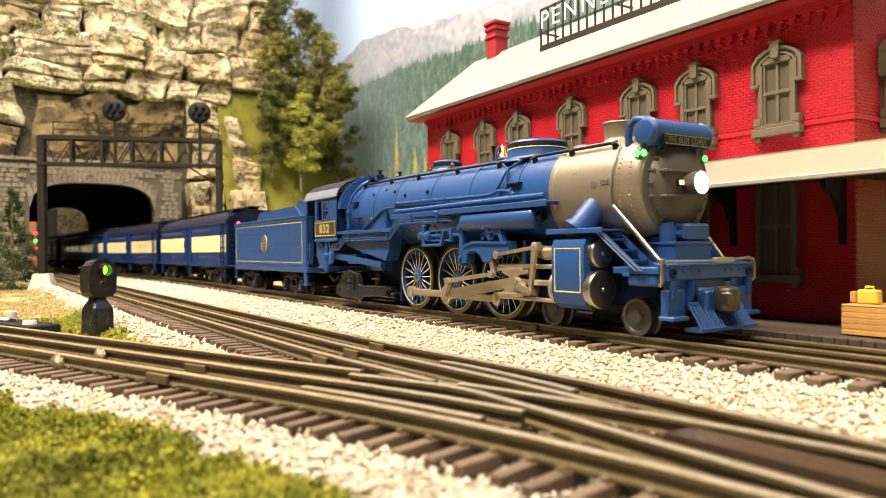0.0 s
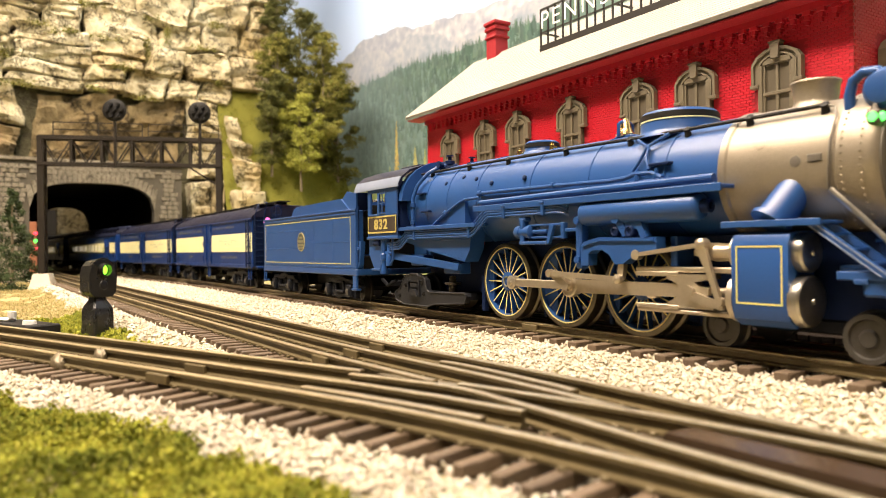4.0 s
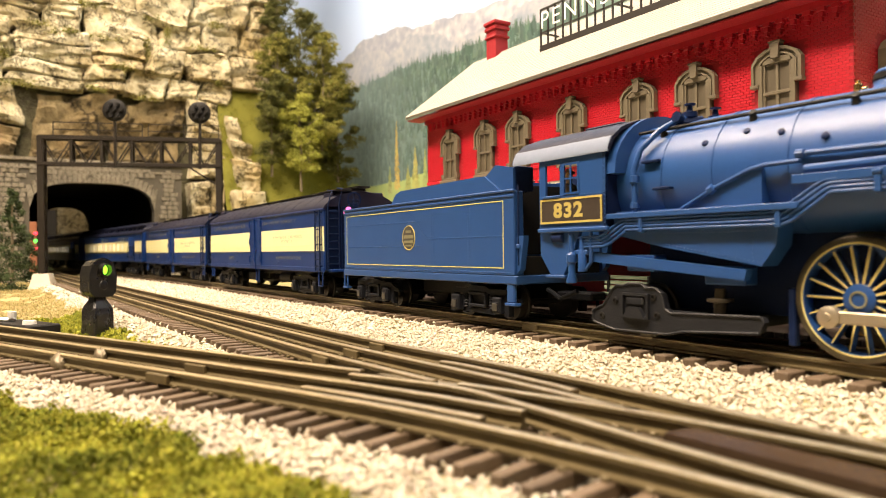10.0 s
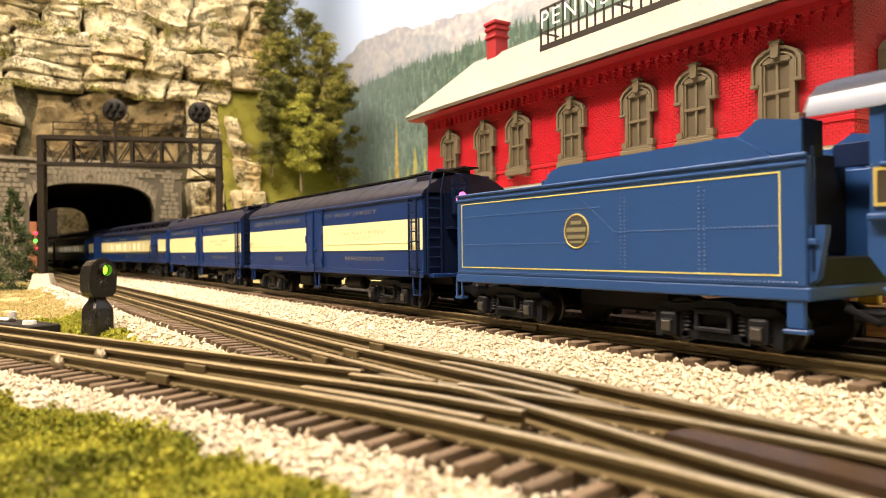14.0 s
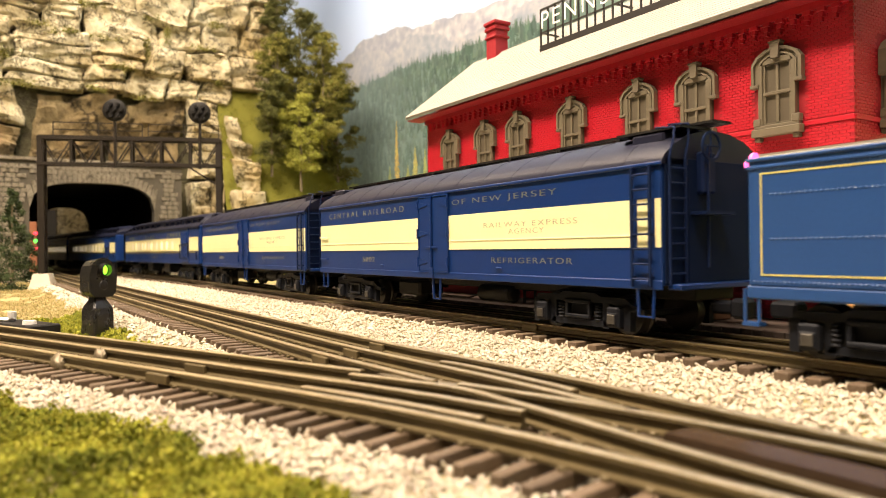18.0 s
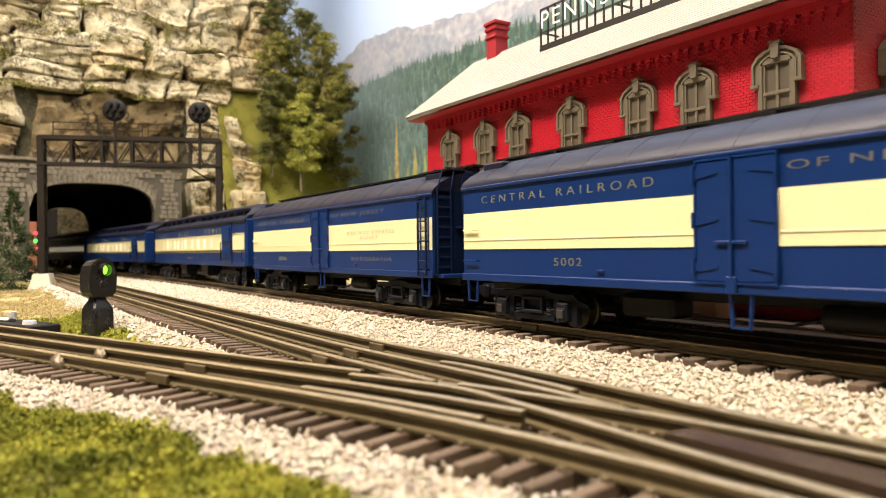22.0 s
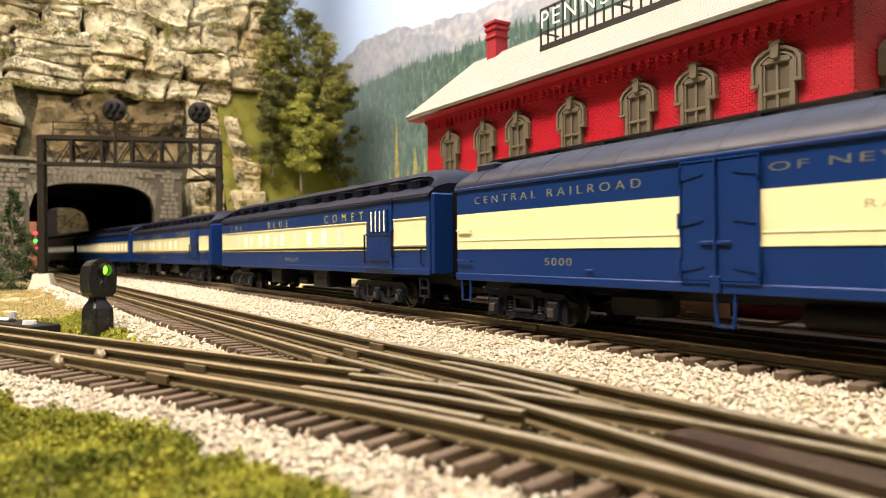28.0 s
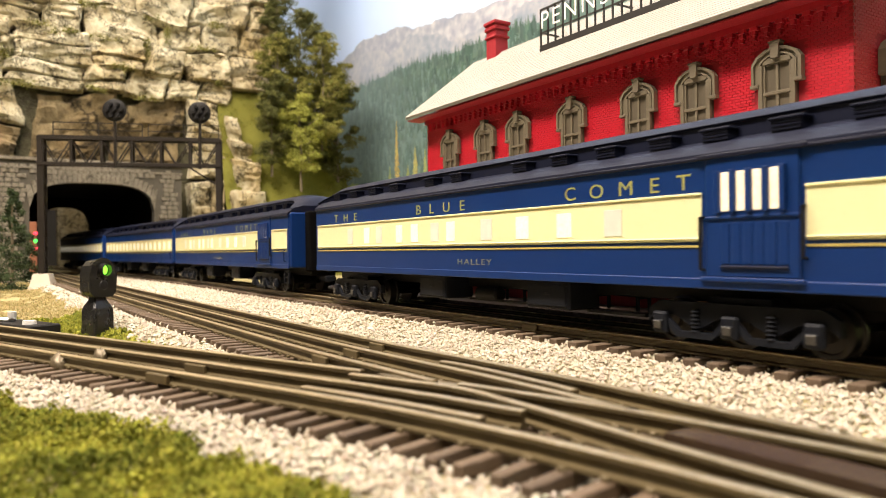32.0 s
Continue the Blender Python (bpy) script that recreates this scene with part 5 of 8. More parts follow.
    part("filler_hatch", Geo().cyl((-60, 0, 63.4), (-60, 0, 66), 8, n=24).tube([(-32, -26, 63.4), (-31, -26, 66.6), (-28, -26, 66.6), (-27.5, -26, 63.4)], 0.5, 6), NAVY, te)
    part("corner_step", Geo().tube([(-96, -30, 22), (-96, -30, 10)], 0.6, 6).tube([(-91, -30, 22), (-91, -30, 10)], 0.6, 6).box(-96.5, -90.5, -31, -27, 10, 11.2), NAVY, te)
    part("corner_step", Geo().box(86, 94, -31, -27, 8.6, 10, 0.3).box(87, 93, -30.5, -28.5, 10, 20, 0.6), NAVY, te)
    part("handrail", Geo().tube([(95.4, -29.5, 28), (95.4, -29.5, 66)], 0.5, 6), NAVY_DARK, te)
    part("drawbar", Geo().box(94, 118, -5, 5, 11, 15, 0.8).tube([(96, -12, 16), (106, -13, 12), (116, -12, 16)], 1.2, 8), TRUCK, te)
    for x in (-58, 58):
        truck_two_axle(te, x, 36, 8.6)
    part("under_tank", Geo().box(-26, 26, -9, 9, 9, 19, 1.5), BLACK, te)
    return te


def reefer_roof(x0, x1, proud=0.0):
    prof = [(-31.8, 66.6), (-31.6, 68.2), (-30.2, 70.6), (-26, 74.4), (-18, 79.0), (-9, 81.6), (0, 82.4), (9, 81.6), (18, 79.0), (26, 74.4), (30.2, 70.6), (31.6, 68.2), (31.8, 66.6)]
    g = Geo()
    n = len(prof)
    cols = []
    for x, f in ((x0, 1.0), (x1, 1.0)) if proud else ((x0, 0.90), (x0 + 5, 0.97), (x0 + 12, 1.0), (x1 - 12, 1.0), (x1 - 5, 0.97), (x1, 0.90)):
        cols.append([(x, a * (1 + proud / 32), 66.6 + (b - 66.6) * f + proud) for a, b in prof])
    g.v = [p for c in cols for p in c]
    for i in range(len(cols) - 1):
        g.f += [(i * n + k, i * n + k + 1, (i + 1) * n + k + 1, (i + 1) * n + k) for k in range(n - 1)]
        g.f.append((i * n + n - 1, i * n, (i + 1) * n, (i + 1) * n + n - 1))
    g.f += [tuple(range(n)), tuple(range((len(cols) - 1) * n, len(cols) * n))[::-1]]
    return g


def build_reefer(cx, number, label):
    H = 157.6
    r = thing("refrigerator_car", (cx, RAILS_MAIN, 0), label, "rail car", "refrigerator cars of the train")
    body = part("body", Geo().box(-H, H, -31, 31, 21.4, 67.2, 0.5), NAVY_CAR, r)
    part("roof", reefer_roof(-H - 1, H + 1), ROOF_GREY, r, "grey arched roof")
    part("roof_walk", Geo().box(-H - 4, H + 4, -5.5, -2.2, 83.6, 84.6).box(-H - 4, H + 4, -1.6, 1.6, 83.6, 84.6).box(-H - 4, H + 4, 2.2, 5.5, 83.6, 84.6).box(H - 30, H + 2, -22, -8, 80.6, 81.6), BLACK, r, "dark running boards on the roof")
    for i in range(9):
        part("walk_support", Geo().box(-H + 4 + i * 38, -H + 6 + i * 38, -6, 6, 81.5, 83.6), BLACK, r)
    for x in (-H + 14, H - 14):
        for y in (-16, 16):
            part("ice_hatch", Geo().box(x - 8, x + 8, y - 6, y + 6, 76, 81.0 if y > 0 else 80.2, 0.8), ROOF_GREY, r)
    for i in range(13):
        x = -H + 18 + i * (2 * H - 36) / 12
        part("roof_rib", reefer_roof(x - 0.6, x + 0.6, 0.09), ROOF_GREY, r)
    part("eave_trim", Geo().box(-H - 0.6, H + 0.6, -32.0, -30.8, 66.2, 67.6, 0.3), NAVY_CAR, body)
    part("side_sill", Geo().box(-H - 0.5, H + 0.5, -31.7, -30.6, 20.0, 23.6, 0.3), NAVY_CAR, body)
    rv = Geo()
    rivets(rv, [(-H + 2 + i * 1.8, -31.72, 22.9) for i in range(174)], 0.25)
    tagged(part("rivet_strip", rv, NAVY_CAR, body), kind="stuff")
    part("cream_stripe", Geo().box(-H + 1.0, -14.4, -31.35, -30.9, 35.8, 54.0), CREAM, body, "cream side stripe")
    part("cream_stripe", Geo().box(16.0, 144.0, -31.35, -30.9, 35.8, 54.0), CREAM, body, "cream side stripe")
    part("cream_stripe", Geo().box(146.4, 152.4, -31.35, -30.9, 35.8, 54.0), CREAM, body)
    part("cream_stripe", Geo().box(154.8, 157.4, -31.35, -30.9, 35.8, 54.0), CREAM, body)
    part("belt_rail", Geo().box(-H + 1.0, -14.4, -31.6, -31.3, 40.0, 40.7, 0.1).box(16.0, 144.0, -31.6, -31.3, 40.0, 40.7, 0.1), CREAM, body)
    doors = part("side_door", Geo().box(-13.8, -0.3, -31.9, -31, 24.0, 65.0, 0.3), NAVY_CAR, r)
    d2 = part("side_door", Geo().box(0.3, 15.4, -31.9, -31, 24.0, 65.0, 0.3), NAVY_CAR, r)
    for z in (29, 45, 61):
        part("hinge", Geo().prism([(-14.6, z - 1.8), (-14.6, z + 1.8), (-11.6, z + 1.5), (-5.0, z + 0.3), (-5.0, z - 0.3), (-11.6, z - 1.5)], -32.3, -31.9, "y").cyl((-14.6, -32.4, z - 2.8), (-14.6, -32.4, z + 2.8), 0.7, n=8), NAVY_CAR, doors, "blue strap hinge")
        part("hinge", Geo().prism([(16.0, z - 1.8), (16.0, z + 1.8), (13, z + 1.5), (6.4, z + 0.3), (6.4, z - 0.3), (13, z - 1.5)], -32.3, -31.9, "y").cyl((16.0, -32.4, z - 2.8), (16.0, -32.4, z + 2.8), 0.7, n=8), NAVY_CAR, d2, "blue strap hinge")
    part("door_frame", frame_line(Geo(), -14.6, 16.2, 23.2, 66.0, -31.0, 0.8, 1.2), NAVY_CAR, r)
    part("door_step", Geo().tube([(-1.6, -30.4, 21), (-0.8, -30.4, 8.6), (5.6, -30.4, 8.6), (6.4, -30.4, 21)], 0.75, 6), NAVY_CAR, r)
    part("lock_bar", Geo().tube([(0, -32.6, 26), (0, -32.6, 66)], 0.7, 8).box(-6, 6, -32.8, -32, 36.6, 37.8, 0.2).box(-2, 2, -33, -32, 20, 26, 0.4), NAVY_CAR, d2)
    lad = Geo()
    for x in (145.0, 153.6):
        lad.box(x - 0.6, x + 0.6, -33.4, -32.4, 21, 66.2, 0.15)
    for i in range(8):
        lad.cyl((144.8, -33.0, 24 + i * 5.6), (153.8, -33.0, 24 + i * 5.6), 0.4, n=6)
    for z in (24, 40, 64):
        lad.box(144.4, 145.6, -33, -31, z, z + 1).box(153.0, 154.2, -33, -31, z, z + 1)
    part("ladder", lad, NAVY_DARK, r, "dark blue side ladder")
    lad = Geo()
    for y in (-28.6, -19.6):
        lad.box(H + 1.4, H + 2.4, y - 0.5, y + 0.5, 22, 70, 0.15)
    for i in range(8):
        lad.cyl((H + 1.9, -28.8, 26 + i * 5.6), (H + 1.9, -19.4, 26 + i * 5.6), 0.4, n=6)
    lad.tube([(H + 1.9, -28.6, 69), (H + 2.6, -27.0, 76), (H + 1, -24.5, 80.5), (H - 8, -24.5, 81.4)], 0.5, 6).tube([(H + 1.9, -19.6, 69), (H + 2.6, -18.6, 76), (H + 1, -16.5, 82.5), (H - 8, -16.5, 83.4)], 0.5, 6)
    part("end_ladder", lad, NAVY_DARK, r, "dark blue end ladder")
    for z, paint in ((30.0, NAVY_CAR), (45.6, CREAM)):
        part("grab_iron", Geo().tube([(-H + 2.4, -31, z), (-H + 2.4, -32.5, z), (-H + 14, -32.5, z), (-H + 14, -31, z)], 0.42, 6), paint, r)
    for x in (-60, 60):
        part("sill_bracket", Geo().box(x - 2, x + 2, -31.9, -31.0, 26.0, 27.0, 0.2), NAVY_CAR, r)
    br = Geo().tube([(H + 4, -9, 28), (H + 4, -9, 74)], 0.6, 6).spin((H + 5.5, -9, 74), (1, 0, 0), [(-0.5, 5.4), (0.5, 5.8), (0.6, 4.8), (-0.4, 4.8)], 24, True).cyl((H + 5.3, -14, 74), (H + 5.3, -4, 74), 0.4, n=6).cyl((H + 5.3, -9, 69), (H + 5.3, -9, 79), 0.4, n=6).box(H, H + 8, -16, 2, 48, 49.2).box(H + 0.4, H + 4, -12, -4, 56, 72, 0.8)
    part("brake_wheel", br, NAVY_DARK, r)
    part("end_sheet", Geo().box(-H - 1.2, -H - 0.4, -29.5, 29.5, 22, 69, 0.2), NAVY_DARK, r)
    # end sheets carry the end's shade in their colour
    part("end_sheet", Geo().box(H + 0.4, H + 1.0, -30, -30.0 + 12.5, 22, 69, 0.2), END_SHADE, r, "navy end sheet coloured nearly black as the shaded end")
    part("end_sheet", Geo().box(H + 0.4, H + 1.2, -17, 30, 22, 69, 0.2), END_SHADE, r, "navy end sheet coloured nearly black as the shaded end")
    part("end_platform", Geo().box(H, H + 6, -28, 28, 20.0, 22.2, 0.4), NAVY_CAR, r)
    for x in (-H + 4, H - 12):
        part("stirrup_step", Geo().tube([(x, -30.6, 21), (x + 0.6, -30.6, 9.6), (x + 7.4, -30.6, 9.6), (x + 8, -30.6, 21)], 0.7, 6), NAVY_CAR, r)
    lettering("CENTRAL RAILROAD", -141, -33, 60.4, 3.5, -31.0, TARNISH, r, bold=-0.012, gap=1.6)
    lettering("OF NEW JERSEY", 19, 101, 60.4, 3.6, -31.0, DIM_PRINT, r)
    lettering("RAILWAY EXPRESS", 48, 114, 47.6, 2.5, -31.35, OCHRE_PRINT, r, bold=-0.016)
    lettering("AGENCY", 67.7, 92.8, 44.2, 2.4, -31.35, OCHRE_PRINT, r, bold=-0.016)
    lettering("REFRIGERATOR", 53.5, 110.5, 30.4, 2.6, -31.0, DIM_PRINT, r)
    lettering(number, -88, -71, 30.0, 3.4, -31.0, TARNISH, r, "number")
    part("underframe", Geo().box(-H, H, -12, 12, 15, 21.4, 0.5).box(-60, -34, -20, -6, 8, 17, 1.5), BLACK, r)
    part("air_tank", Geo().spin((20, -12, 12.5), (1, 0, 0), [(0, 3.0), (1, 4.4), (27, 4.4), (28, 3.0)], 18).tube([(-30, -14, 9), (10, -14, 9), (20, -12, 12)], 0.6, 6), BLACK, r)
    part("coupler", Geo().box(H, H + 14, -4, 4, 10, 15, 1.0).box(H + 10, H + 17, -6, 2, 8.6, 16.4, 1.4), TRUCK, r)
    part("coupler", Geo().box(-H - 14, -H, -4, 4, 10, 15, 1.0), TRUCK, r)
    for x in (-108, 109):
        truck_two_axle(r, x, 43, 8.2)
    return r


def build_passenger(cx, name, label, baggage=True, title=True):
    H = 209.0
    c = thing(name, (cx, RAILS_MAIN, 0), label, "rail car", "passenger cars of the train")
    body = part("body", Geo().box(-H, H, -31, 31, 22.0, 66.8, 0.5), NAVY_CAR, c)
    # lower roof and clerestory with rounded ends
    low = [(-32.0, 66.4), (-31.8, 67.8), (-27, 71.6), (-19, 74.0), (19, 74.0), (27, 71.6), (31.8, 67.8), (32.0, 66.4)]
    up = [(-19, 73.6), (-19, 79.2), (-20, 79.8), (-17, 82.4), (-8, 84.6), (0, 85.2), (8, 84.6), (17, 82.4), (20, 79.8), (19, 79.2), (19, 73.6)]
    part("roof", Geo().prism(low, -H - 1, H + 1, "x"), ROOF_NAVY, c, "dark grey-blue roof")
    g, n = Geo(), len(up)
    cols = [(-H - 0.5, 0.10, 1.02), (-H + 3, 0.45, 1.0), (-H + 8, 0.72, 0.96), (-H + 16, 0.93, 0.98), (-H + 26, 1.0, 1.0), (H - 26, 1.0, 1.0), (H - 16, 0.93, 0.98), (H - 8, 0.72, 0.96), (H - 3, 0.45, 1.0), (H + 0.5, 0.10, 1.02)]
    for x, f, w in cols:
        wide = w + (1 - f) * 0.55
        g.v += [(x, a * wide, 69.5 + (b - 69.5) * f + (1 - f) * (1 - abs(a) / 32) * 2) for a, b in up]
    for i in range(len(cols) - 1):
        g.f += [(i * n + k, i * n + k + 1, (i + 1) * n + k + 1, (i + 1) * n + k) for k in range(n - 1)]
    g.f += [tuple(range(n)), tuple(range((len(cols) - 1) * n, len(cols) * n))[::-1]]
    part("clerestory", g, ROOF_NAVY, c, "dark clerestory roof")
    for i, x in enumerate((-186, -158, -130, -100, -58, -30, 24, 52, 80, 108, 132, 158, 184)):
        v = Geo().prism([(x - 5, 72.6), (x - 5, 76.6), (x + 5, 76.6), (x + 5, 72.6)], -24.5, -19, "y")
        for k in range(3):
            v.box(x - 5.3, x + 5.3, -24.9, -24.4, 73.2 + k * 1.2, 73.7 + k * 1.2)
        v.box(x - 6, x + 6, -25.4, -18.8, 76.6, 77.4, 0.2)
        part("roof_vent", v, ROOF_NAVY, c)
    part("eave_trim", Geo().box(-H - 0.6, H + 0.6, -32.2, -30.8, 65.6, 66.8, 0.3), ROOF_NAVY, body)
    part("side_sill", Geo().box(-H - 0.3, H + 0.3, -31.6, -30.6, 21.4, 25.0, 0.3), NAVY_CAR, body)
    pieces("end_wall", [Geo().box(H + 0.1, H + 3, -30.4, 30.4, 22, 68, 1.0), Geo().box(-H - 3, -H - 0.1, -30.4, 30.4, 22, 68, 1.0)], NAVY_CAR, c)
    pieces("vestibule_diaphragm", [Geo().box(H + 3, H + 13, -18, 18, 19, 69, 1.2), Geo().box(-H - 13, -H - 3, -18, 18, 19, 69, 1.2)], FELT, c, "black folded diaphragm")
    segs = [(-206.5, 131.0), (168.0, 205.5)] if baggage else [(-206.5, 205.5)]
    for a, b in segs:
        part("cream_stripe", Geo().box(a, b, -31.35, -30.9, 37.6, 54.4), CREAM, body, "cream window band")
        part("gold_line", Geo().box(a, b, -31.3, -30.9, 35.6, 36.4), GOLD, body, "thin gold line")
        part("belt_rail", Geo().box(a, b, -31.9, -30.9, 53.8, 54.6, 0.15).box(a, b, -31.9, -30.9, 38.4, 39.0, 0.15), CREAM, body)
    wins = [(-150, 7), (-125, 7), (-108, 7), (-82, 7), (-64, 7), (-42, 7.5), (-26, 7.5), (6, 8.5), (34, 8.5), (62, 8.5), (90, 8.5)]
    if not baggage:
        wins = [(-190 + i * 24, 8) for i in range(17)]
    for x, w in wins:
        part("window", Geo().box(x - w / 2 - 0.4, x + w / 2 + 0.4, -31.6, -31.2, 40.4, 50.8, 0.1), WINDOW_GLOW if (int(x) % 3) else WINDOW_PALE, body, "softly lit frosted window")
    if baggage:
        d = part("baggage_door", Geo().box(133, 166.4, -32.0, -30.8, 25.6, 66.0, 0.4).box(133, 166.4, -32.5, -31.8, 45.0, 46.0, 0.2), NAVY_CAR, c, "sliding blue baggage door with barred window")
        for i in range(6):
            part("door_panel", Geo().box(139.4 + i * 4.1, 142.2 + i * 4.1, -32.3, -31.9, 30.0, 43.6, 0.15), NAVY_CAR, d)
        for i in range(4):
            part("door_pane", Geo().box(139.3 + i * 5.8, 143.2 + i * 5.8, -32.35, -31.9, 47.6, 60.6, 0.15), WINDOW_GLOW, d, "lit white window pane")
        for i in range(5):
            part("window_bar", Geo().box(137.3 + i * 5.8, 139.2 + i * 5.8, -33.6, -31.9, 47.0, 61.2, 0.15), NAVY_CAR, d)
        part("door_rail", Geo().box(130, 169, -33.0, -31.4, 65.6, 67.2, 0.3), ROOF_NAVY, d)
        part("door_rail", Geo().box(139, 163, -32.7, -31.8, 28.4, 29.4, 0.2), ROOF_NAVY, d)
        part("door_sill", Geo().box(131, 168, -32.6, -30.8, 24.0, 25.6, 0.3), NAVY_CAR, d)
        part("grab_iron", Geo().tube([(131.6, -31, 46), (131.6, -33, 46), (131.6, -33, 28), (131.6, -31, 28)], 0.6, 6), BLACK, c, "black grab iron")
        part("grab_iron", Geo().tube([(167.8, -31, 48), (167.8, -33, 48), (167.8, -33, 32), (167.8, -31, 32)], 0.6, 6), BLACK, c, "black grab iron")
    part("grab_iron", Geo().tube([(202, -31, 37), (202, -32.6, 36), (202, -32.6, 28), (202, -31, 27)], 0.45, 6), NAVY_DARK, c)
    if title:
        lettering("THE", -176.6, -140, 58.6, 5.0, -31.0, LETTER_GOLD, c, bold=0.0, gap=2.6)
        lettering("BLUE", -62, -13, 58.8, 5.4, -31.0, LETTER_GOLD, c, bold=0.0, gap=2.6)
        lettering("COMET", 62.5, 126.4, 58.8, 5.6, -31.0, LETTER_GOLD, c, bold=0.0, gap=2.4)
        lettering("HALLEY", -20, 9.6, 29.4, 2.8, -31.0, TARNISH, c)
    part("underframe", Geo().box(-H, H, -11, 11, 15, 22.0, 0.5), BLACK, c)
    for a, b in ((-66, -38), (31, 60)):
        bx = part("battery_box", Geo().box(a, b, -27, -8, 8.6, 21.6, 0.8), TRUCK, c, "charcoal battery box")
        part("box_door", Geo().box(a + 2, b - 2, -27.5, -26.8, 10, 19.4, 0.3).box((a + b) / 2 - 2, (a + b) / 2 + 2, -28.0, -27.2, 15, 16, 0.2), TRUCK, bx)
    part("brake_gear", Geo().tube([(-30, -16, 9), (26, -16, 9)], 0.7, 6).spin((-24, -14, 12), (1, 0, 0), [(0, 3), (1, 4), (18, 4), (19, 3)], 16), BLACK, c)
    part("brake_beam", Geo().box(64, 96, -20, -14, 8, 9.4, 0.2), BLACK, c)
    part("end_step", frame_line(Geo(), 196, 206, 8.6, 19.6, -28.8, 1.1, 1.4).box(196, 206, -30, -28.8, 13.4, 14.6), TRUCK, c)
    part("coupler", Geo().box(H, H + 14, -4, 4, 10, 15, 1.0), TRUCK, c)
    part("coupler", Geo().box(-H - 14, -H, -4, 4, 10, 15, 1.0), TRUCK, c)
    for x in (-152, 139):
        truck_three_axle(c, x, 58)
    return c


LOCO, DRIVERS, RODS = build_locomotive()
TENDER = build_tender()
REEFERS = [build_reefer(-896.5, "5002", "blue model refrigerator car with cream stripe and grey roof"),
           build_reefer(-1242.0, "5000", "blue model refrigerator car with cream stripe, second behind tender")]
COACHES = [build_passenger(-1636, "combine_car", "dark blue model combine car with lit cream window band")]
_second = copy_thing(COACHES[0], pose(-2.114, RAILS_MAIN * S, 0))
COACHES.append(_second)
_third = build_passenger(-2554, "coach", "dark blue model coach with lit cream window band", False, False)
COACHES += [_third, copy_thing(_third, pose(-2.994, RAILS_MAIN * S, 0))]

TRAVEL = [(0, 0), (1, 21), (2, 42.6), (3, 64.4), (6, 138.7), (7, 166.7), (8, 195.8), (9, 226.3), (10, 258.5), (11, 291.5), (12, 325.5), (13, 361.3), (14, 398.7), (17, 522.7), (18, 567.5), (19, 612.8), (20, 658.5), (21, 705.5), (22, 754.5), (23, 804.8), (24, 858), (25, 913), (28, 1094), (29, 1157.8), (30, 1221.6), (31, 1286), (32, 1351)]


def travelled(t):
    """Millimetres that the train has gone by t seconds, smoothly through the table."""
    ts, ds = [a for a, _ in TRAVEL], [b for _, b in TRAVEL]
    i = min(max(0, sum(1 for a in ts if a <= t) - 1), len(ts) - 2)

    def slope(k):
        if k == 0:
            return (ds[1] - ds[0]) / (ts[1] - ts[0])
        if k == len(ts) - 1:
            return (ds[-1] - ds[-2]) / (ts[-1] - ts[-2])
        return (ds[k + 1] - ds[k - 1]) / (ts[k + 1] - ts[k - 1])
    h = ts[i + 1] - ts[i]
    u = (t - ts[i]) / h
    return (ds[i] * (1 + 2 * u) * (1 - u) ** 2 + slope(i) * h * u * (1 - u) ** 2 + ds[i + 1] * u * u * (3 - 2 * u) + slope(i + 1) * h * u * u * (u - 1))


def motions():
    ticks = [i * 0.5 for i in range(65)]
    for car, c, half in [(LOCO, LOCO_C, 80), (TENDER, -610, 58)] + [(r, x, 108) for r, x in zip(REEFERS, (-896.5, -1242.0))] + [(p, x, 145) for p, x in zip(COACHES, (-1636, -2114, -2554, -2994))]:
        rows = []
        for t in ticks:
            x = c + travelled(t)
            ya, yb = main_y(x - half), main_y(x + half)
            rows.append((t, pose(x * S, (ya + yb) / 2 * S, 0, 0, 0, math.degrees(math.atan2(yb - ya, 2 * half)))))
        walk(car, rows)
    R, crank, z0 = 19.4, 8.8, 19.4
    fine = [i * 0.25 for i in range(129)]
    turn = {t: radians(262) - travelled(t) / R for t in fine}
    for i, w in enumerate(DRIVERS):
        x, side = (-26.5, 16.8, 59.8)[i // 2], (-1, 1)[i % 2]
        lag = 0 if side < 0 else math.pi / 2
        walk(w, [(t, pose(x * S, side * 17.2 * S, R * S, 0, -math.degrees(turn[t] + lag), 0)) for t in fine])
    for side in (-1, 1):
        lag = 0 if side < 0 else math.pi / 2
        rows = {k: [] for k in ("side", "main", "cross", "ecc", "link", "comb")}
        for t in fine:
            a = turn[t] + lag
            px, pz = crank * math.cos(a), z0 + crank * math.sin(a)
            rows["side"].append((t, pose(px * S, 0, pz * S)))
            run = math.sqrt(62.0 ** 2 - (pz - 20) ** 2)
            head = 16.8 + px + run
            rows["main"].append((t, pose((16.8 + px) * S, 0, pz * S, 0, -math.degrees(math.atan2(20 - pz, run)), 0)))
            rows["cross"].append((t, pose(head * S, 0, 20 * S)))
            e = a + radians(92)
            ex, ez = 16.8 + 5.4 * math.cos(e), z0 + 5.4 * math.sin(e)
            lx, lz = ex + 40.0, 23.4
            rows["ecc"].append((t, pose(ex * S, 0, ez * S, 0, -math.degrees(math.atan2(lz - ez, lx - ex)), 0)))
            rows["link"].append((t, pose(57 * S, 0, 36 * S, 0, -math.degrees(math.atan2(lx - 57, 12.6)), 0)))
            rows["comb"].append((t, pose(95.2 * S, 0, 36.6 * S, 0, -math.degrees(math.asin((head + 15 - 95.2) / 21)), 0)))
        for k, r in rows.items():
            walk(RODS[k, side], r)


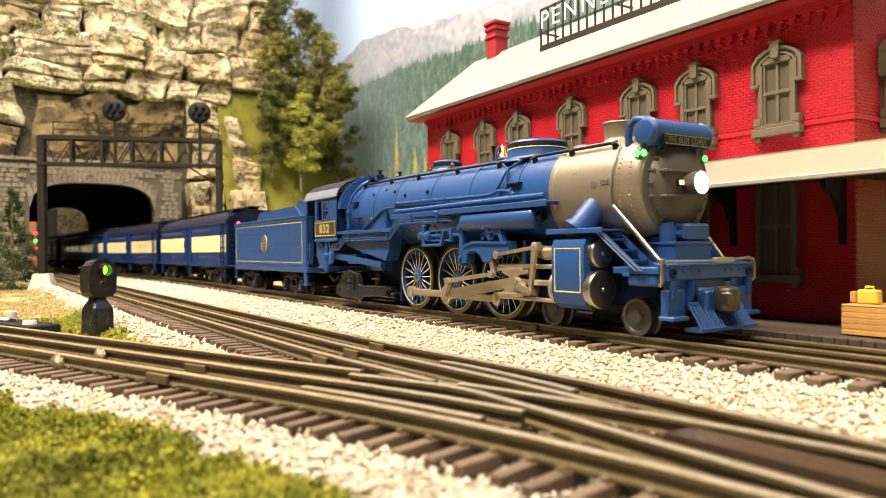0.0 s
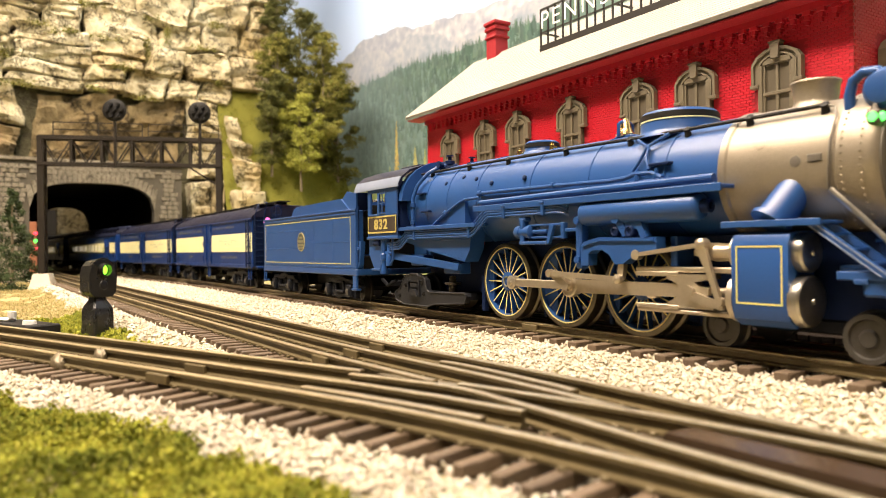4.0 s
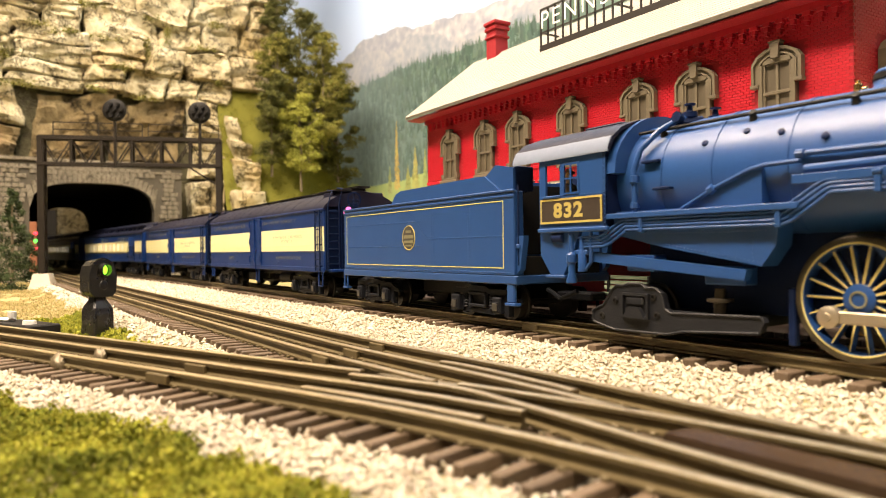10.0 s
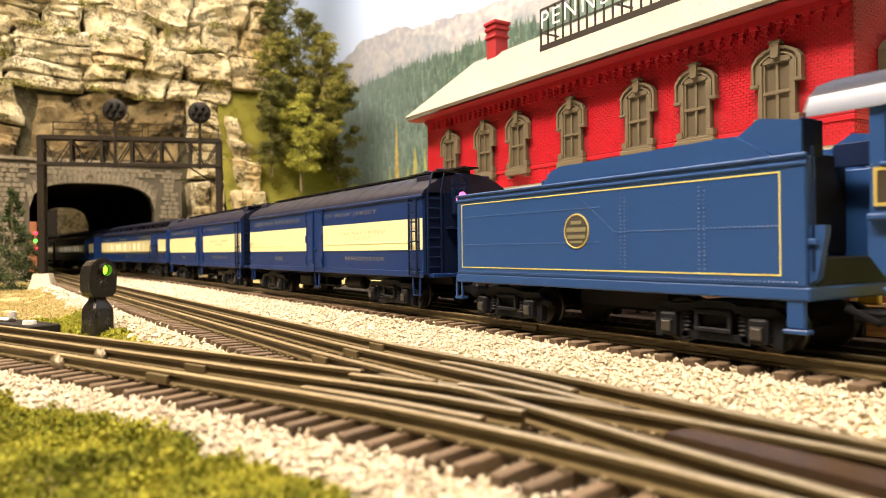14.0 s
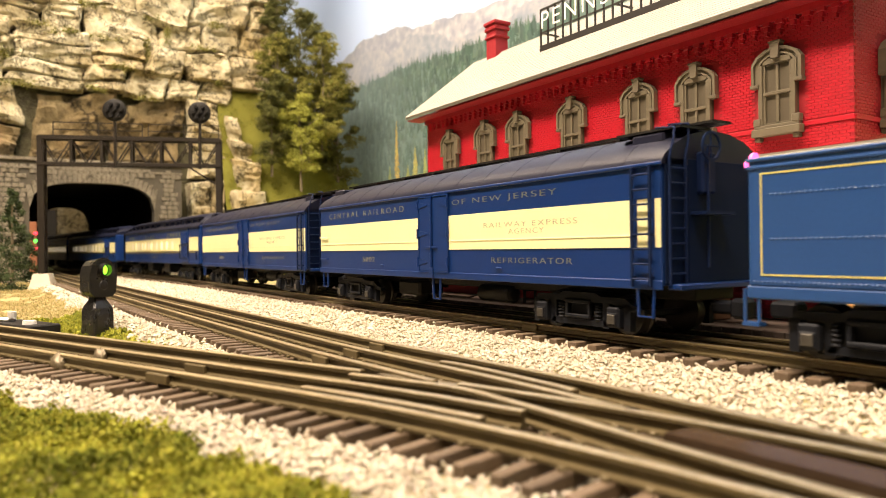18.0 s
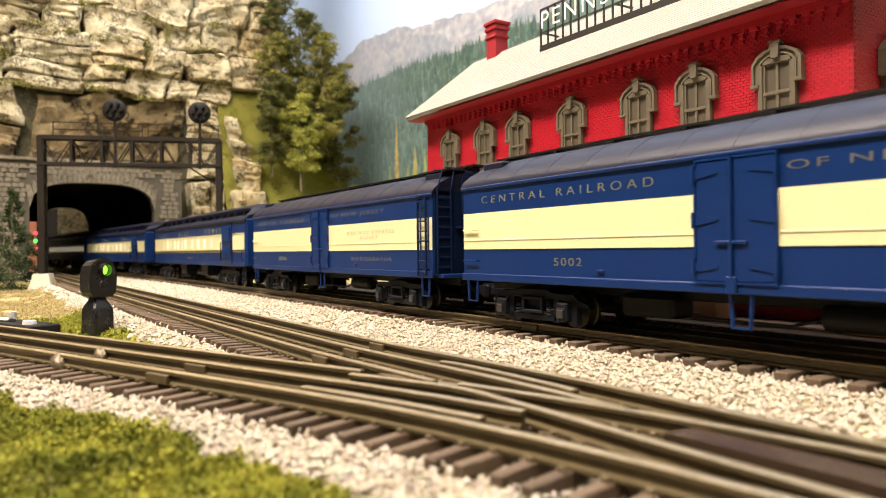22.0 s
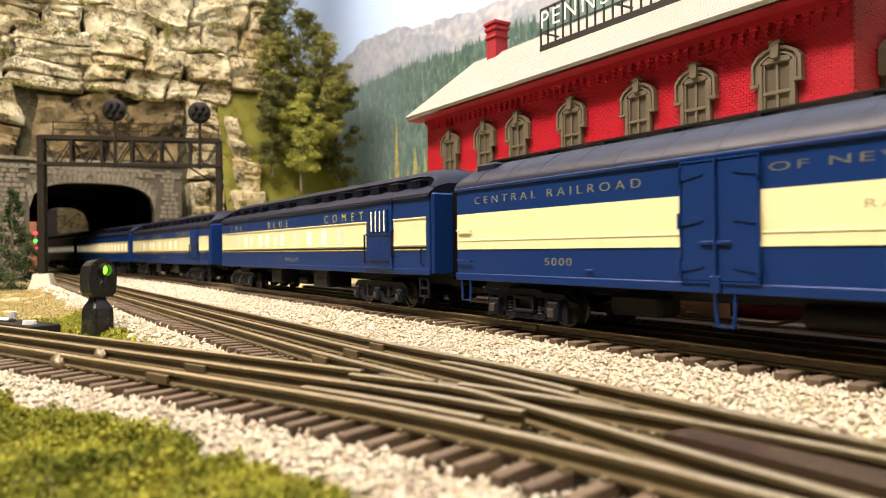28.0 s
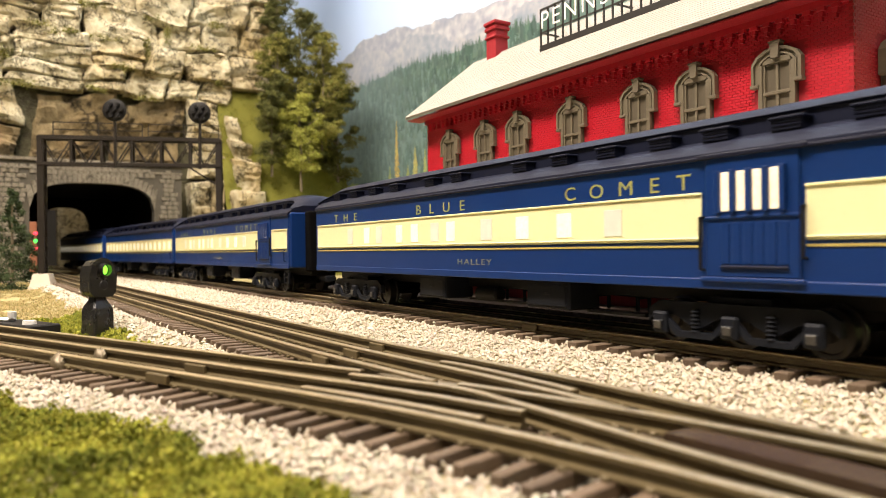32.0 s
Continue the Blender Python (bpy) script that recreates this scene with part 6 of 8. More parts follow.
# ---- the station ----
def brick_material(name, a, b, rough=0.45):
    m = material(name, a, rough, 0, b, 400, 60, 0.9, 0.12, 1500, vary=0.10)
    return m


RED = brick_material("red_painted_brick", (0.42, 0.008, 0.021), (0.35, 0.0065, 0.017))
RED_JOINT = material("red_painted_joint", (0.30, 0.006, 0.015), 0.6, 0, (0.25, 0.005, 0.012), 500, 60, 0.9, 0.2, 1500)
OLIVE = material("olive_grey_trim", (0.125, 0.105, 0.070), 0.55, 0, (0.10, 0.083, 0.055), 500, 80, 0.9, 0.12, 1500)
OLIVE_DARK = material("olive_grey_sash_panel", (0.085, 0.070, 0.047), 0.5, 0, (0.070, 0.057, 0.038), 500, 80, 0.9, 0.1, 1500)
ROOF_PALE = material("pale_cream_roof", (0.29, 0.275, 0.245), 0.65, 0, (0.255, 0.241, 0.214), 700, 14, 0.9, 0.25, 1800)
FASCIA = material("cream_fascia", (0.54, 0.49, 0.395), 0.55, 0, (0.48, 0.43, 0.345), 500, 30, 0.9, 0.1, 1500)
# soffit colour taken almost to black to deepen the shade below it
UNDER_SHADE = material("shade_dark_soffit", (0.020, 0.014, 0.012), 0.7, 0, (0.015, 0.011, 0.009))
PLATFORM = material("brown_platform", (0.050, 0.032, 0.025), 0.75, 0, (0.036, 0.023, 0.018), 500, 80, 0.9, 0.4, 1200)
SIGN_BLACK = material("sign_black", (0.018, 0.016, 0.015), 0.5)
SIGN_WHITE = material("sign_white", (0.82, 0.80, 0.76), 0.5)
CRATE = material("honey_wood", (0.50, 0.27, 0.08), 0.6, 0, (0.40, 0.20, 0.055), 400, 60, 0.9, 0.25, 900, vary=0.1)
YELLOW = material("yellow_case_paint", (0.72, 0.50, 0.07), 0.55, 0, (0.62, 0.42, 0.05))
BENCH_GREEN = material("green_grey_wood", (0.16, 0.19, 0.13), 0.6, 0, (0.12, 0.15, 0.10), 400, 60, 0.9, 0.2, 900)
WALL_Y, EAST, WEST, TOP = 328.0, -163.0, -529.0, 152.0


def window_upper(parent, x, z0=88.0, turn=None):
    """A narrow sash window with a hooded arch, keystone and bracketed sill; x, z0 is the bottom middle of the sill."""
    y = 0.0
    hood = [(-13.0, 28.5), (-13.0, 39.0), (-10.5, 42.4), (-6, 45.0), (0, 46.2), (6, 45.0), (10.5, 42.4), (13.0, 39.0), (13.0, 28.5), (9.4, 28.5), (9.4, 37.0), (7.4, 39.6), (4, 41.6), (0, 42.3), (-4, 41.6), (-7.4, 39.6), (-9.4, 37.0), (-9.4, 28.5)]
    w = part("window", Geo().box(-9.6, 9.6, y - 0.4, y + 1.4, 6.0, 40.0), OLIVE_DARK, parent, at=(x, WALL_Y - 1.0, z0))
    n = len(hood) // 2

    def band(k0, k1, out):
        mixp = lambda p, q, k: (p[0] + (q[0] - p[0]) * k, p[1] + (q[1] - p[1]) * k)
        pairs = [(hood[i], hood[len(hood) - 1 - i]) for i in range(n)]
        return Geo().prism([mixp(o, i, k0) for o, i in pairs] + [mixp(o, i, k1) for o, i in pairs][::-1], -out, 0.5, "y")
    hd = part("window_hood", band(0.0, 0.38, 2.9), OLIVE, w)
    part("hood_panel", band(0.38, 0.72, 1.7), OLIVE, hd)
    part("hood_moulding", band(0.72, 1.0, 2.3), OLIVE, hd)
    for k in (-1, 1):
        part("hood_foot", Geo().box(*sorted((k * 9.0, k * 13.6)), -3.2, 0.5, 27.0, 28.8, 0.3), OLIVE, hd)
    part("keystone", Geo().prism([(-1.9, 40.2), (1.9, 40.2), (2.6, 48.4), (-2.6, 48.4)], -3.9, 0.4, "y").box(-3.2, 3.2, -4.2, 0.4, 47.4, 48.6, 0.3), OLIVE, hd)
    part("window_frame", Geo().box(-9.6, -7.4, -2.4, 0.2, 7.5, 38.0, 0.2).box(7.4, 9.6, -2.4, 0.2, 7.5, 38.0, 0.2).box(-7.4, 7.4, -2.0, 0.2, 38.0, 41.0, 0.2), OLIVE, w)
    part("sash", Geo().box(-7.4, -6.2, -1.5, 0, 7.5, 38.5).box(6.2, 7.4, -1.5, 0, 7.5, 38.5).box(-0.7, 0.7, -1.4, 0, 7.5, 39.5).box(-7.4, 7.4, -1.8, 0, 22.6, 24.2, 0.2).box(-7.4, 7.4, -1.4, 0, 7.5, 9.0).box(-6.2, 6.2, -1.3, 0, 37.6, 39.6), OLIVE, w)
    part("window_sill", Geo().box(-12.6, 12.6, -4.2, 0.5, 2.2, 6.2, 0.4).box(-11.6, 11.6, -3.0, 0.5, 6.2, 7.8, 0.3).box(-12.0, -8.0, -3.2, 0.5, 7.6, 11.4, 0.3).box(8.0, 12.0, -3.2, 0.5, 7.6, 11.4, 0.3).box(-11.4, -8.4, -3.0, 0.5, 0.0, 2.3, 0.4).box(8.4, 11.4, -3.0, 0.5, 0.0, 2.3, 0.4), OLIVE, w)
    return w


def window_tall(parent, x):
    """A tall ground-floor window under the canopy."""
    w = part("window", Geo().box(-9, 9, -0.6, 1.4, 6, 56), OLIVE_DARK, parent, at=(x, WALL_Y - 1.0, 15.6))
    part("window_frame", Geo().box(-10.5, -8, -2.6, 0.2, 6, 57, 0.2).box(8, 10.5, -2.6, 0.2, 6, 57, 0.2).box(-10.5, 10.5, -2.8, 0.2, 56, 60, 0.3).box(-0.8, 0.8, -1.6, 0, 6, 56).box(-8, 8, -2.0, 0, 29, 31), OLIVE, w)
    part("window_sill", Geo().box(-13, 13, -4.2, 0.5, 2.2, 6.2, 0.4).box(-12, -8.4, -3.2, 0.5, 6, 10, 0.3).box(8.4, 12, -3.2, 0.5, 6, 10, 0.3).box(-11.4, -8.4, -3.0, 0.5, 0.0, 2.3, 0.3).box(8.4, 11.4, -3.0, 0.5, 0.0, 2.3, 0.3), OLIVE, w)
    return w


st = thing("station_building", (0, 0, 0), "two-storey red brick station with pale cream roof and olive windows", "building")
front = part("front_wall", Geo().box(WEST, EAST, WALL_Y, WALL_Y + 6, -6, TOP), RED_JOINT, st, "painted red brick wall")
gable = part("gable_wall", Geo().box(EAST - 6, EAST, WALL_Y + 6, 448, -6, TOP).prism([(328, TOP), (388, 208), (448, TOP)], EAST - 6, EAST - 0.5, "x"), RED_JOINT, st)
part("gable_wall", Geo().box(WEST, WEST + 6, WALL_Y + 6, 448, -6, TOP).prism([(328, TOP), (388, 208), (448, TOP)], WEST + 0.5, WEST + 6, "x"), RED_JOINT, st)
part("rear_wall", Geo().box(WEST + 6, EAST - 6, 442, 448, -6, TOP), RED_JOINT, st)
UPPER_X = (-198.2, -245.4, -286.0, -343.2, -399.5, -440.2, -489.3)
for _x in UPPER_X:
    window_upper(st, _x)
for _x in (-199.5, -247.7, -346.3, -403.0, -444.0):
    window_tall(st, _x)
_gw = window_upper(st, 0)
_gw.matrix_basis = pose((EAST + 1.0) * S, 362 * S, 88 * S, 0, 0, 90)
part("string_course", Geo().box(WEST - 0.6, EAST + 0.6, WALL_Y - 0.9, WALL_Y, 93.0, 95.2, 0.2), RED, st)
part("string_course", Geo().box(EAST, EAST + 0.9, WALL_Y, 448, 93.0, 95.2, 0.2), RED, st)
part("frieze", Geo().box(WEST - 0.8, EAST + 0.8, WALL_Y - 2.6, WALL_Y, 146.6, TOP, 0.2), RED, st)
corbel = Geo().box(-1.9, 1.9, -2.2, 1.0, 4.6, 6.8, 0.2).box(-1.3, 1.0, -1.8, 1.0, 2.2, 4.8, 0.2).box(-1.1, 0.2, -1.3, 1.0, 0.2, 2.4, 0.15)
corbel_mesh = mesh_of("corbel", corbel, RED)
for i in range(53):
    part("corbel", corbel_mesh, RED, st, at=(WEST + 6 + i * 6.8, WALL_Y - 1.0, 140.2))

# main roof: thick gabled sheets with rakes and eaves, rows of faint shingles
def roof_slab(name, y0, z0, y1, z1, t, parent):
    g = Geo().prism([(y0, z0), (y1, z1), (y1, z1 + t), (y0 - 1.0, z0 + t)], WEST - 12, EAST + 12, "x")
    return part(name, g, ROOF_PALE, parent, "pale cream shingled roof")


front_roof = roof_slab("roof", 313.0, 151.6, 388.4, 211.0, 2.0, st)
for i in range(26):
    f = i / 26
    y, z = 312.0 + 76 * f, 153.9 + 59.2 * f
    part("shingle", Geo().prism([(y, z - 0.3), (y + 3.2, z + 2.3), (y + 3.2, z + 2.45), (y - 0.05, z + 0.12)], WEST - 12, EAST + 12, "x"), ROOF_PALE, front_roof)
part("roof", Geo().prism([(388.4, 211.0), (463, 151.6), (464, 153.6), (388.4, 213.0)], WEST - 12, EAST + 12, "x"), ROOF_PALE, st)
part("soffit", Geo().box(WEST - 11, EAST + 11, 314, WALL_Y, 150.2, 151.2).box(WEST - 11, EAST + 11, 448, 462, 150.2, 151.2), RED_JOINT, st, "red painted soffit")
part("roof_ridge", Geo().cyl((WEST - 12, 388.4, 212.2), (EAST + 12, 388.4, 212.2), 1.4, n=10), ROOF_PALE, st)
ch = part("chimney", Geo().box(-511, -497, 381, 395, 200, 233, 0.4), RED_JOINT, st, "red brick chimney")
part("chimney_cap", Geo().box(-512.4, -495.6, 379.6, 396.4, 233, 236, 0.5).box(-513, -495, 379, 397, 238, 241, 0.5).box(-511.6, -496.4, 380.4, 395.6, 236, 238, 0.2).box(-512.2, -495.8, 379.8, 396.2, 226, 228, 0.4), RED_JOINT, ch)

# rooftop sign: an iron lattice with white letters
sg = thing("rooftop_sign", (0, 0, 0), "black iron rooftop sign frame with tall white letters", "sign")
fr = Geo().box(-404, -250, 351.8, 353.4, 184.6, 189.5).box(-404, -250, 352, 353.2, 198.5, 199.6).box(-404, -250, 352, 353.2, 216, 217.4)
for i in range(20):
    fr.box(-404 + i * 8.1, -403 + i * 8.1, 352, 353.2, 184, 217)
part("sign_frame", fr, SIGN_BLACK, sg)
part("sign_brace", Geo().box(-404, -402.6, 353, 372, 199, 200).box(-330, -328.6, 353, 372, 199, 200).box(-404, -250, 351.6, 355, 184.2, 187.0), SIGN_BLACK, sg)
lettering("PENNS", -402, -334, 208.2, 12.5, 351.9, SIGN_WHITE, sg)

# canopy round the ground floor
cn = thing("station_canopy", (0, 0, 0), "cream-edged platform canopy along the red station", "canopy")
part("canopy_roof", Geo().prism([(283.4, 74.6), (WALL_Y, 79.5), (WALL_Y, 81.0), (283.0, 76.0)], WEST - 30, EAST + 44, "x").box(EAST, EAST + 44, WALL_Y, 470, 76.5, 78), FASCIA, cn)
part("fascia", Geo().box(WEST - 30, EAST + 45, 283.2, 285.2, 64.8, 75.4, 0.3).box(EAST + 43, EAST + 45, 285.2, 470, 64.8, 75.4, 0.3), FASCIA, cn, "wide cream fascia board")
part("gutter", Geo().box(WEST - 30, EAST + 45.5, 282.2, 284.0, 63.0, 65.2, 0.4), material("grey_gutter", (0.30, 0.28, 0.24), 0.5), cn)
# ceiling coloured near black for the shade under the canopy
part("canopy_ceiling", Geo().box(WEST - 29, EAST + 43, 285.2, WALL_Y - 0.2, 66.0, 68.0).box(EAST + 0.3, EAST + 43, WALL_Y, 470, 66.0, 68.0), UNDER_SHADE, cn)
bk = Geo().prism([(-1.6, 66), (-20, 66), (-19, 62), (-10, 57), (-4.5, 48), (-3.8, 36), (-1.2, 36)], -1.3, 1.3, "x")
bk_mesh = mesh_of("bracket", bk, BLACK)
for _x in (EAST - 5, -224, -268, -318, -374, -424, -468, -524):
    part("bracket", bk_mesh, BLACK, cn, at=(_x, WALL_Y + 1.4, 0))

# platform
solo("platform", Geo().box(-700, 260, 276, 560, -12, -0.4, 0.6), PLATFORM, "brown brick station platform", "platform", kind="structure")
edge = Geo()
for i in range(190):
    x = -690 + i * 5
    edge.box(x + 0.2, x + 4.8, 274.6, 279.2, -5.0, 0.0, 0.3)
tagged(solo("platform_edge_bricks", edge, PLATFORM, "row of brown edge bricks on platform", "kerb"), kind="stuff")


def crate(x, y):
    c = thing("wooden_crate", (x, y, 0), "honey-coloured slatted wooden crate on the platform", "crate")
    part("crate_core", Geo().box(-16, 16, -7, 7, 0.2, 10.0), CRATE, c)
    m = mesh_of("slat", Geo().box(-17.4, 17.4, -8.4, -7, 0, 2.1, 0.2), CRATE)
    m2 = mesh_of("slat", Geo().box(-18.2, -17.0, -8, 8, 0, 2.1, 0.2), CRATE)
    for i in range(5):
        part("slat", m, CRATE, c, at=(0, 0, 0.2 + i * 2.25))
        part("slat", m2, CRATE, c, at=(0, 0, 0.2 + i * 2.25))
    part("lid", Geo().box(-18, 18, -8.5, 8.5, 11.4, 12.2, 0.3), CRATE, c)
    return c


crate(-130.5, 295)
sc = thing("suitcase", (-141.0, 294, 12.2), "small yellow suitcase on the wooden crate", "suitcase")
part("case", Geo().box(-4.0, 4.0, -2.0, 2.0, 0, 5.8, 0.6), YELLOW, sc)
part("case_handle", Geo().tube([(-1.6, 0, 5.7), (-1.5, 0, 6.9), (1.5, 0, 6.9), (1.6, 0, 5.7)], 0.45, 6), YELLOW, sc)
sc = thing("suitcase", (-148.2, 297, 12.2), "small brown leather-look suitcase beside a yellow one", "suitcase")
part("case", Geo().box(-1.3, 1.3, -1.8, 1.8, 0, 4.6, 0.5), CRATE, sc)


def bench(x, y):
    b = thing("bench", (x, y, 0), "green slatted platform bench with dark iron legs", "bench", "benches on the platform")
    m = mesh_of("slat", Geo().box(-19, 19, -1.1, 1.1, 0, 0.9, 0.2), BENCH_GREEN)
    for i in range(4):
        part("slat", m, BENCH_GREEN, b, at=(0, -5 + i * 2.7, 9.0))
    for i in range(3):
        s = part("slat", m, BENCH_GREEN, b)
        s.matrix_basis = pose(0, (5.2 + i * 0.5) * S, (12.5 + i * 3.0) * S, 80, 0, 0)
    for x2 in (-15, 15):
        part("leg", Geo().box(x2 - 0.8, x2 + 0.8, -6, 5, 7.6, 8.9, 0.2).box(x2 - 0.8, x2 + 0.8, -5.5, -4, 0, 8, 0.2).box(x2 - 0.8, x2 + 0.8, 3.6, 5.2, 0, 20, 0.2), BLACK, b)
    return b


bench(-276, 300)
bench(-372, 300)
rd = thing("carton", (-226, 302, 0), "brown cardboard carton with pale print on platform", "box")
part("box_body", Geo().box(-13, 13, -6, 6, 0, 11, 0.4), material("brown_card", (0.20, 0.10, 0.05), 0.8, 0, (0.16, 0.08, 0.04)), rd)
part("white_parcel", Geo().box(-4, 0.5, -5, 3, 11, 14, 0.3), SIGN_WHITE, rd)
part("white_parcel", Geo().box(2.5, 9.5, -5, 3, 11, 14.4, 0.3), SIGN_WHITE, rd)
part("print_bar", Geo().box(-4, 4, -6.2, -5.9, 2.6, 3.2), FASCIA, rd)
part("print_bar", Geo().box(-11, -6, -6.2, -5.9, 5.0, 5.6), FASCIA, rd)


# ---- scenery at the tunnel end ----
def hazed(nt, co, tone, haze, strength=0.5):
    """Painted mist on the mural: paler towards its western end."""
    sep = nt.nodes.new("ShaderNodeSeparateXYZ")
    nt.links.new(co.outputs["Object"], sep.inputs[0])
    far = nt.nodes.new("ShaderNodeMapRange")
    far.inputs["From Min"].default_value, far.inputs["From Max"].default_value = -1.15, -1.75
    far.inputs["To Min"].default_value, far.inputs["To Max"].default_value = 0.03, strength
    nt.links.new(sep.outputs[0], far.inputs["Value"])
    mist = nt.nodes.new("ShaderNodeMix")
    mist.data_type = "RGBA"
    mist.inputs["B"].default_value = (*haze, 1)
    nt.links.new(far.outputs[0], mist.inputs["Factor"])
    nt.links.new(tone, mist.inputs["A"])
    return mist.outputs["Result"]


def rock_material(name, light, mid, dark, scale=14.0, relief=1.0, cracks=0.0, haze=None):
    m = bpy.data.materials.new(name)
    m.use_nodes = True
    nt = m.node_tree
    bs = nt.nodes["Principled BSDF"]
    bs.inputs["Roughness"].default_value = 0.9
    bs.inputs["Specular IOR Level"].default_value = 0.2
    co = nt.nodes.new("ShaderNodeTexCoord")

    def nz(sc, det, dist=0.0):
        t = nt.nodes.new("ShaderNodeTexNoise")
        t.inputs["Scale"].default_value, t.inputs["Detail"].default_value, t.inputs["Distortion"].default_value = sc, det, dist
        nt.links.new(co.outputs["Object"], t.inputs["Vector"])
        return t
    a, b, c = nz(scale, 6, 0.6), nz(scale * 7, 7), nz(scale * 30, 6)
    ramp = nt.nodes.new("ShaderNodeValToRGB")
    ramp.color_ramp.elements[0].position, ramp.color_ramp.elements[0].color = 0.34, (*dark, 1)
    ramp.color_ramp.elements[1].position, ramp.color_ramp.elements[1].color = 0.62, (*light, 1)
    e = ramp.color_ramp.elements.new(0.46)
    e.color = (*mid, 1)
    mx = nt.nodes.new("ShaderNodeMix")
    mx.inputs["Factor"].default_value = 0.5
    nt.links.new(a.outputs[0], mx.inputs["A"])
    nt.links.new(b.outputs[0], mx.inputs["B"])
    nt.links.new(mx.outputs["Result"], ramp.inputs[0])
    tone = ramp.outputs[0]
    if cracks:
        # a net of fine fractures, bent by the broad noise, and rusty stains
        bend = nt.nodes.new("ShaderNodeVectorMath")
        bend.operation = "MULTIPLY_ADD"
        bend.inputs[1].default_value = (0.05, 0.05, 0.05)
        nt.links.new(b.outputs[1], bend.inputs[0])
        nt.links.new(co.outputs["Object"], bend.inputs[2])
        vor = nt.nodes.new("ShaderNodeTexVoronoi")
        vor.feature = "DISTANCE_TO_EDGE"
        vor.inputs["Scale"].default_value = cracks
        nt.links.new(bend.outputs[0], vor.inputs["Vector"])
        edge = nt.nodes.new("ShaderNodeMapRange")
        edge.inputs["From Min"].default_value, edge.inputs["From Max"].default_value = 0.0, 0.06
        edge.inputs["To Min"].default_value = 0.14
        nt.links.new(vor.outputs["Distance"], edge.inputs["Value"])
        stain = nz(5.5, 4, 1.0)
        sr = nt.nodes.new("ShaderNodeValToRGB")
        sr.color_ramp.elements[0].position, sr.color_ramp.elements[0].color = 0.38, (0.70, 0.61, 0.46, 1)
        sr.color_ramp.elements[1].position, sr.color_ramp.elements[1].color = 0.60, (1, 1, 1, 1)
        nt.links.new(stain.outputs[0], sr.inputs[0])
        for other in (edge.outputs[0], sr.outputs[0]):
            mul = nt.nodes.new("ShaderNodeMix")
            mul.data_type, mul.blend_type = "RGBA", "MULTIPLY"
            mul.inputs["Factor"].default_value = 1.0
            nt.links.new(tone, mul.inputs["A"])
            nt.links.new(other, mul.inputs["B"])
            tone = mul.outputs["Result"]
    if haze:
        tone = hazed(nt, co, tone, haze)
    nt.links.new(tone, bs.inputs["Base Color"])
    bp = nt.nodes.new("ShaderNodeBump")
    bp.inputs["Strength"].default_value, bp.inputs["Distance"].default_value = relief, 0.007
    m2 = nt.nodes.new("ShaderNodeMix")
    m2.inputs["Factor"].default_value = 0.45
    nt.links.new(b.outputs[0], m2.inputs["A"])
    nt.links.new(c.outputs[0], m2.inputs["B"])
    nt.links.new(m2.outputs["Result"], bp.inputs["Height"])
    nt.links.new(bp.outputs[0], bs.inputs["Normal"])
    return m


ROCK = rock_material("cream_rock", (0.62, 0.585, 0.44), (0.46, 0.415, 0.285), (0.14, 0.115, 0.062), cracks=22.0)
ROCK_BROWN = rock_material("brown_rock", (0.25, 0.19, 0.105), (0.155, 0.12, 0.066), (0.055, 0.042, 0.022), cracks=12.0)
ROCK_SLAB = rock_material("stained_slab_rock", (0.21, 0.165, 0.092), (0.135, 0.105, 0.056), (0.055, 0.042, 0.022), 9.0, cracks=7.0)
# rock colour darkened to stand for the shade inside the cracks
ROCK_SHADE = rock_material("crevice_shade_rock", (0.09, 0.085, 0.05), (0.055, 0.05, 0.03), (0.025, 0.023, 0.015))
STONE_GREY = rock_material("portal_stone", (0.29, 0.26, 0.205), (0.195, 0.175, 0.137), (0.085, 0.075, 0.056), 40)
MORTAR = material("portal_mortar", (0.085, 0.075, 0.058), 0.95, 0, (0.06, 0.053, 0.04), 200, 40, 0.9, 0.5, 400)
# near-black colour that holds the tunnel's shade
TUNNEL_SHADE = material("tunnel_lining", (0.008, 0.0075, 0.007), 0.95, 0, (0.012, 0.011, 0.010), 60, 12, 0.9, 0.6, 200, spec=0.05)
BRIDGE_IRON = material("signal_bridge_brown", (0.013, 0.010, 0.008), 0.55, 0, (0.022, 0.017, 0.013), 300, 60, 0.9, 0.15, 1000, spec=0.2)
CONCRETE = material("pale_concrete", (0.60, 0.54, 0.44), 0.85, 0, (0.50, 0.45, 0.36), 300, 60, 0.9, 0.3, 800)
HILL = material("hill_turf", (0.17, 0.165, 0.022), 0.95, 0, (0.115, 0.12, 0.016), 260, 16, 0.8, 0.8, 500)
BARK = material("tree_bark", (0.16, 0.13, 0.085), 0.85, 0, (0.10, 0.08, 0.05), 300, 60, 0.9, 0.5, 600)


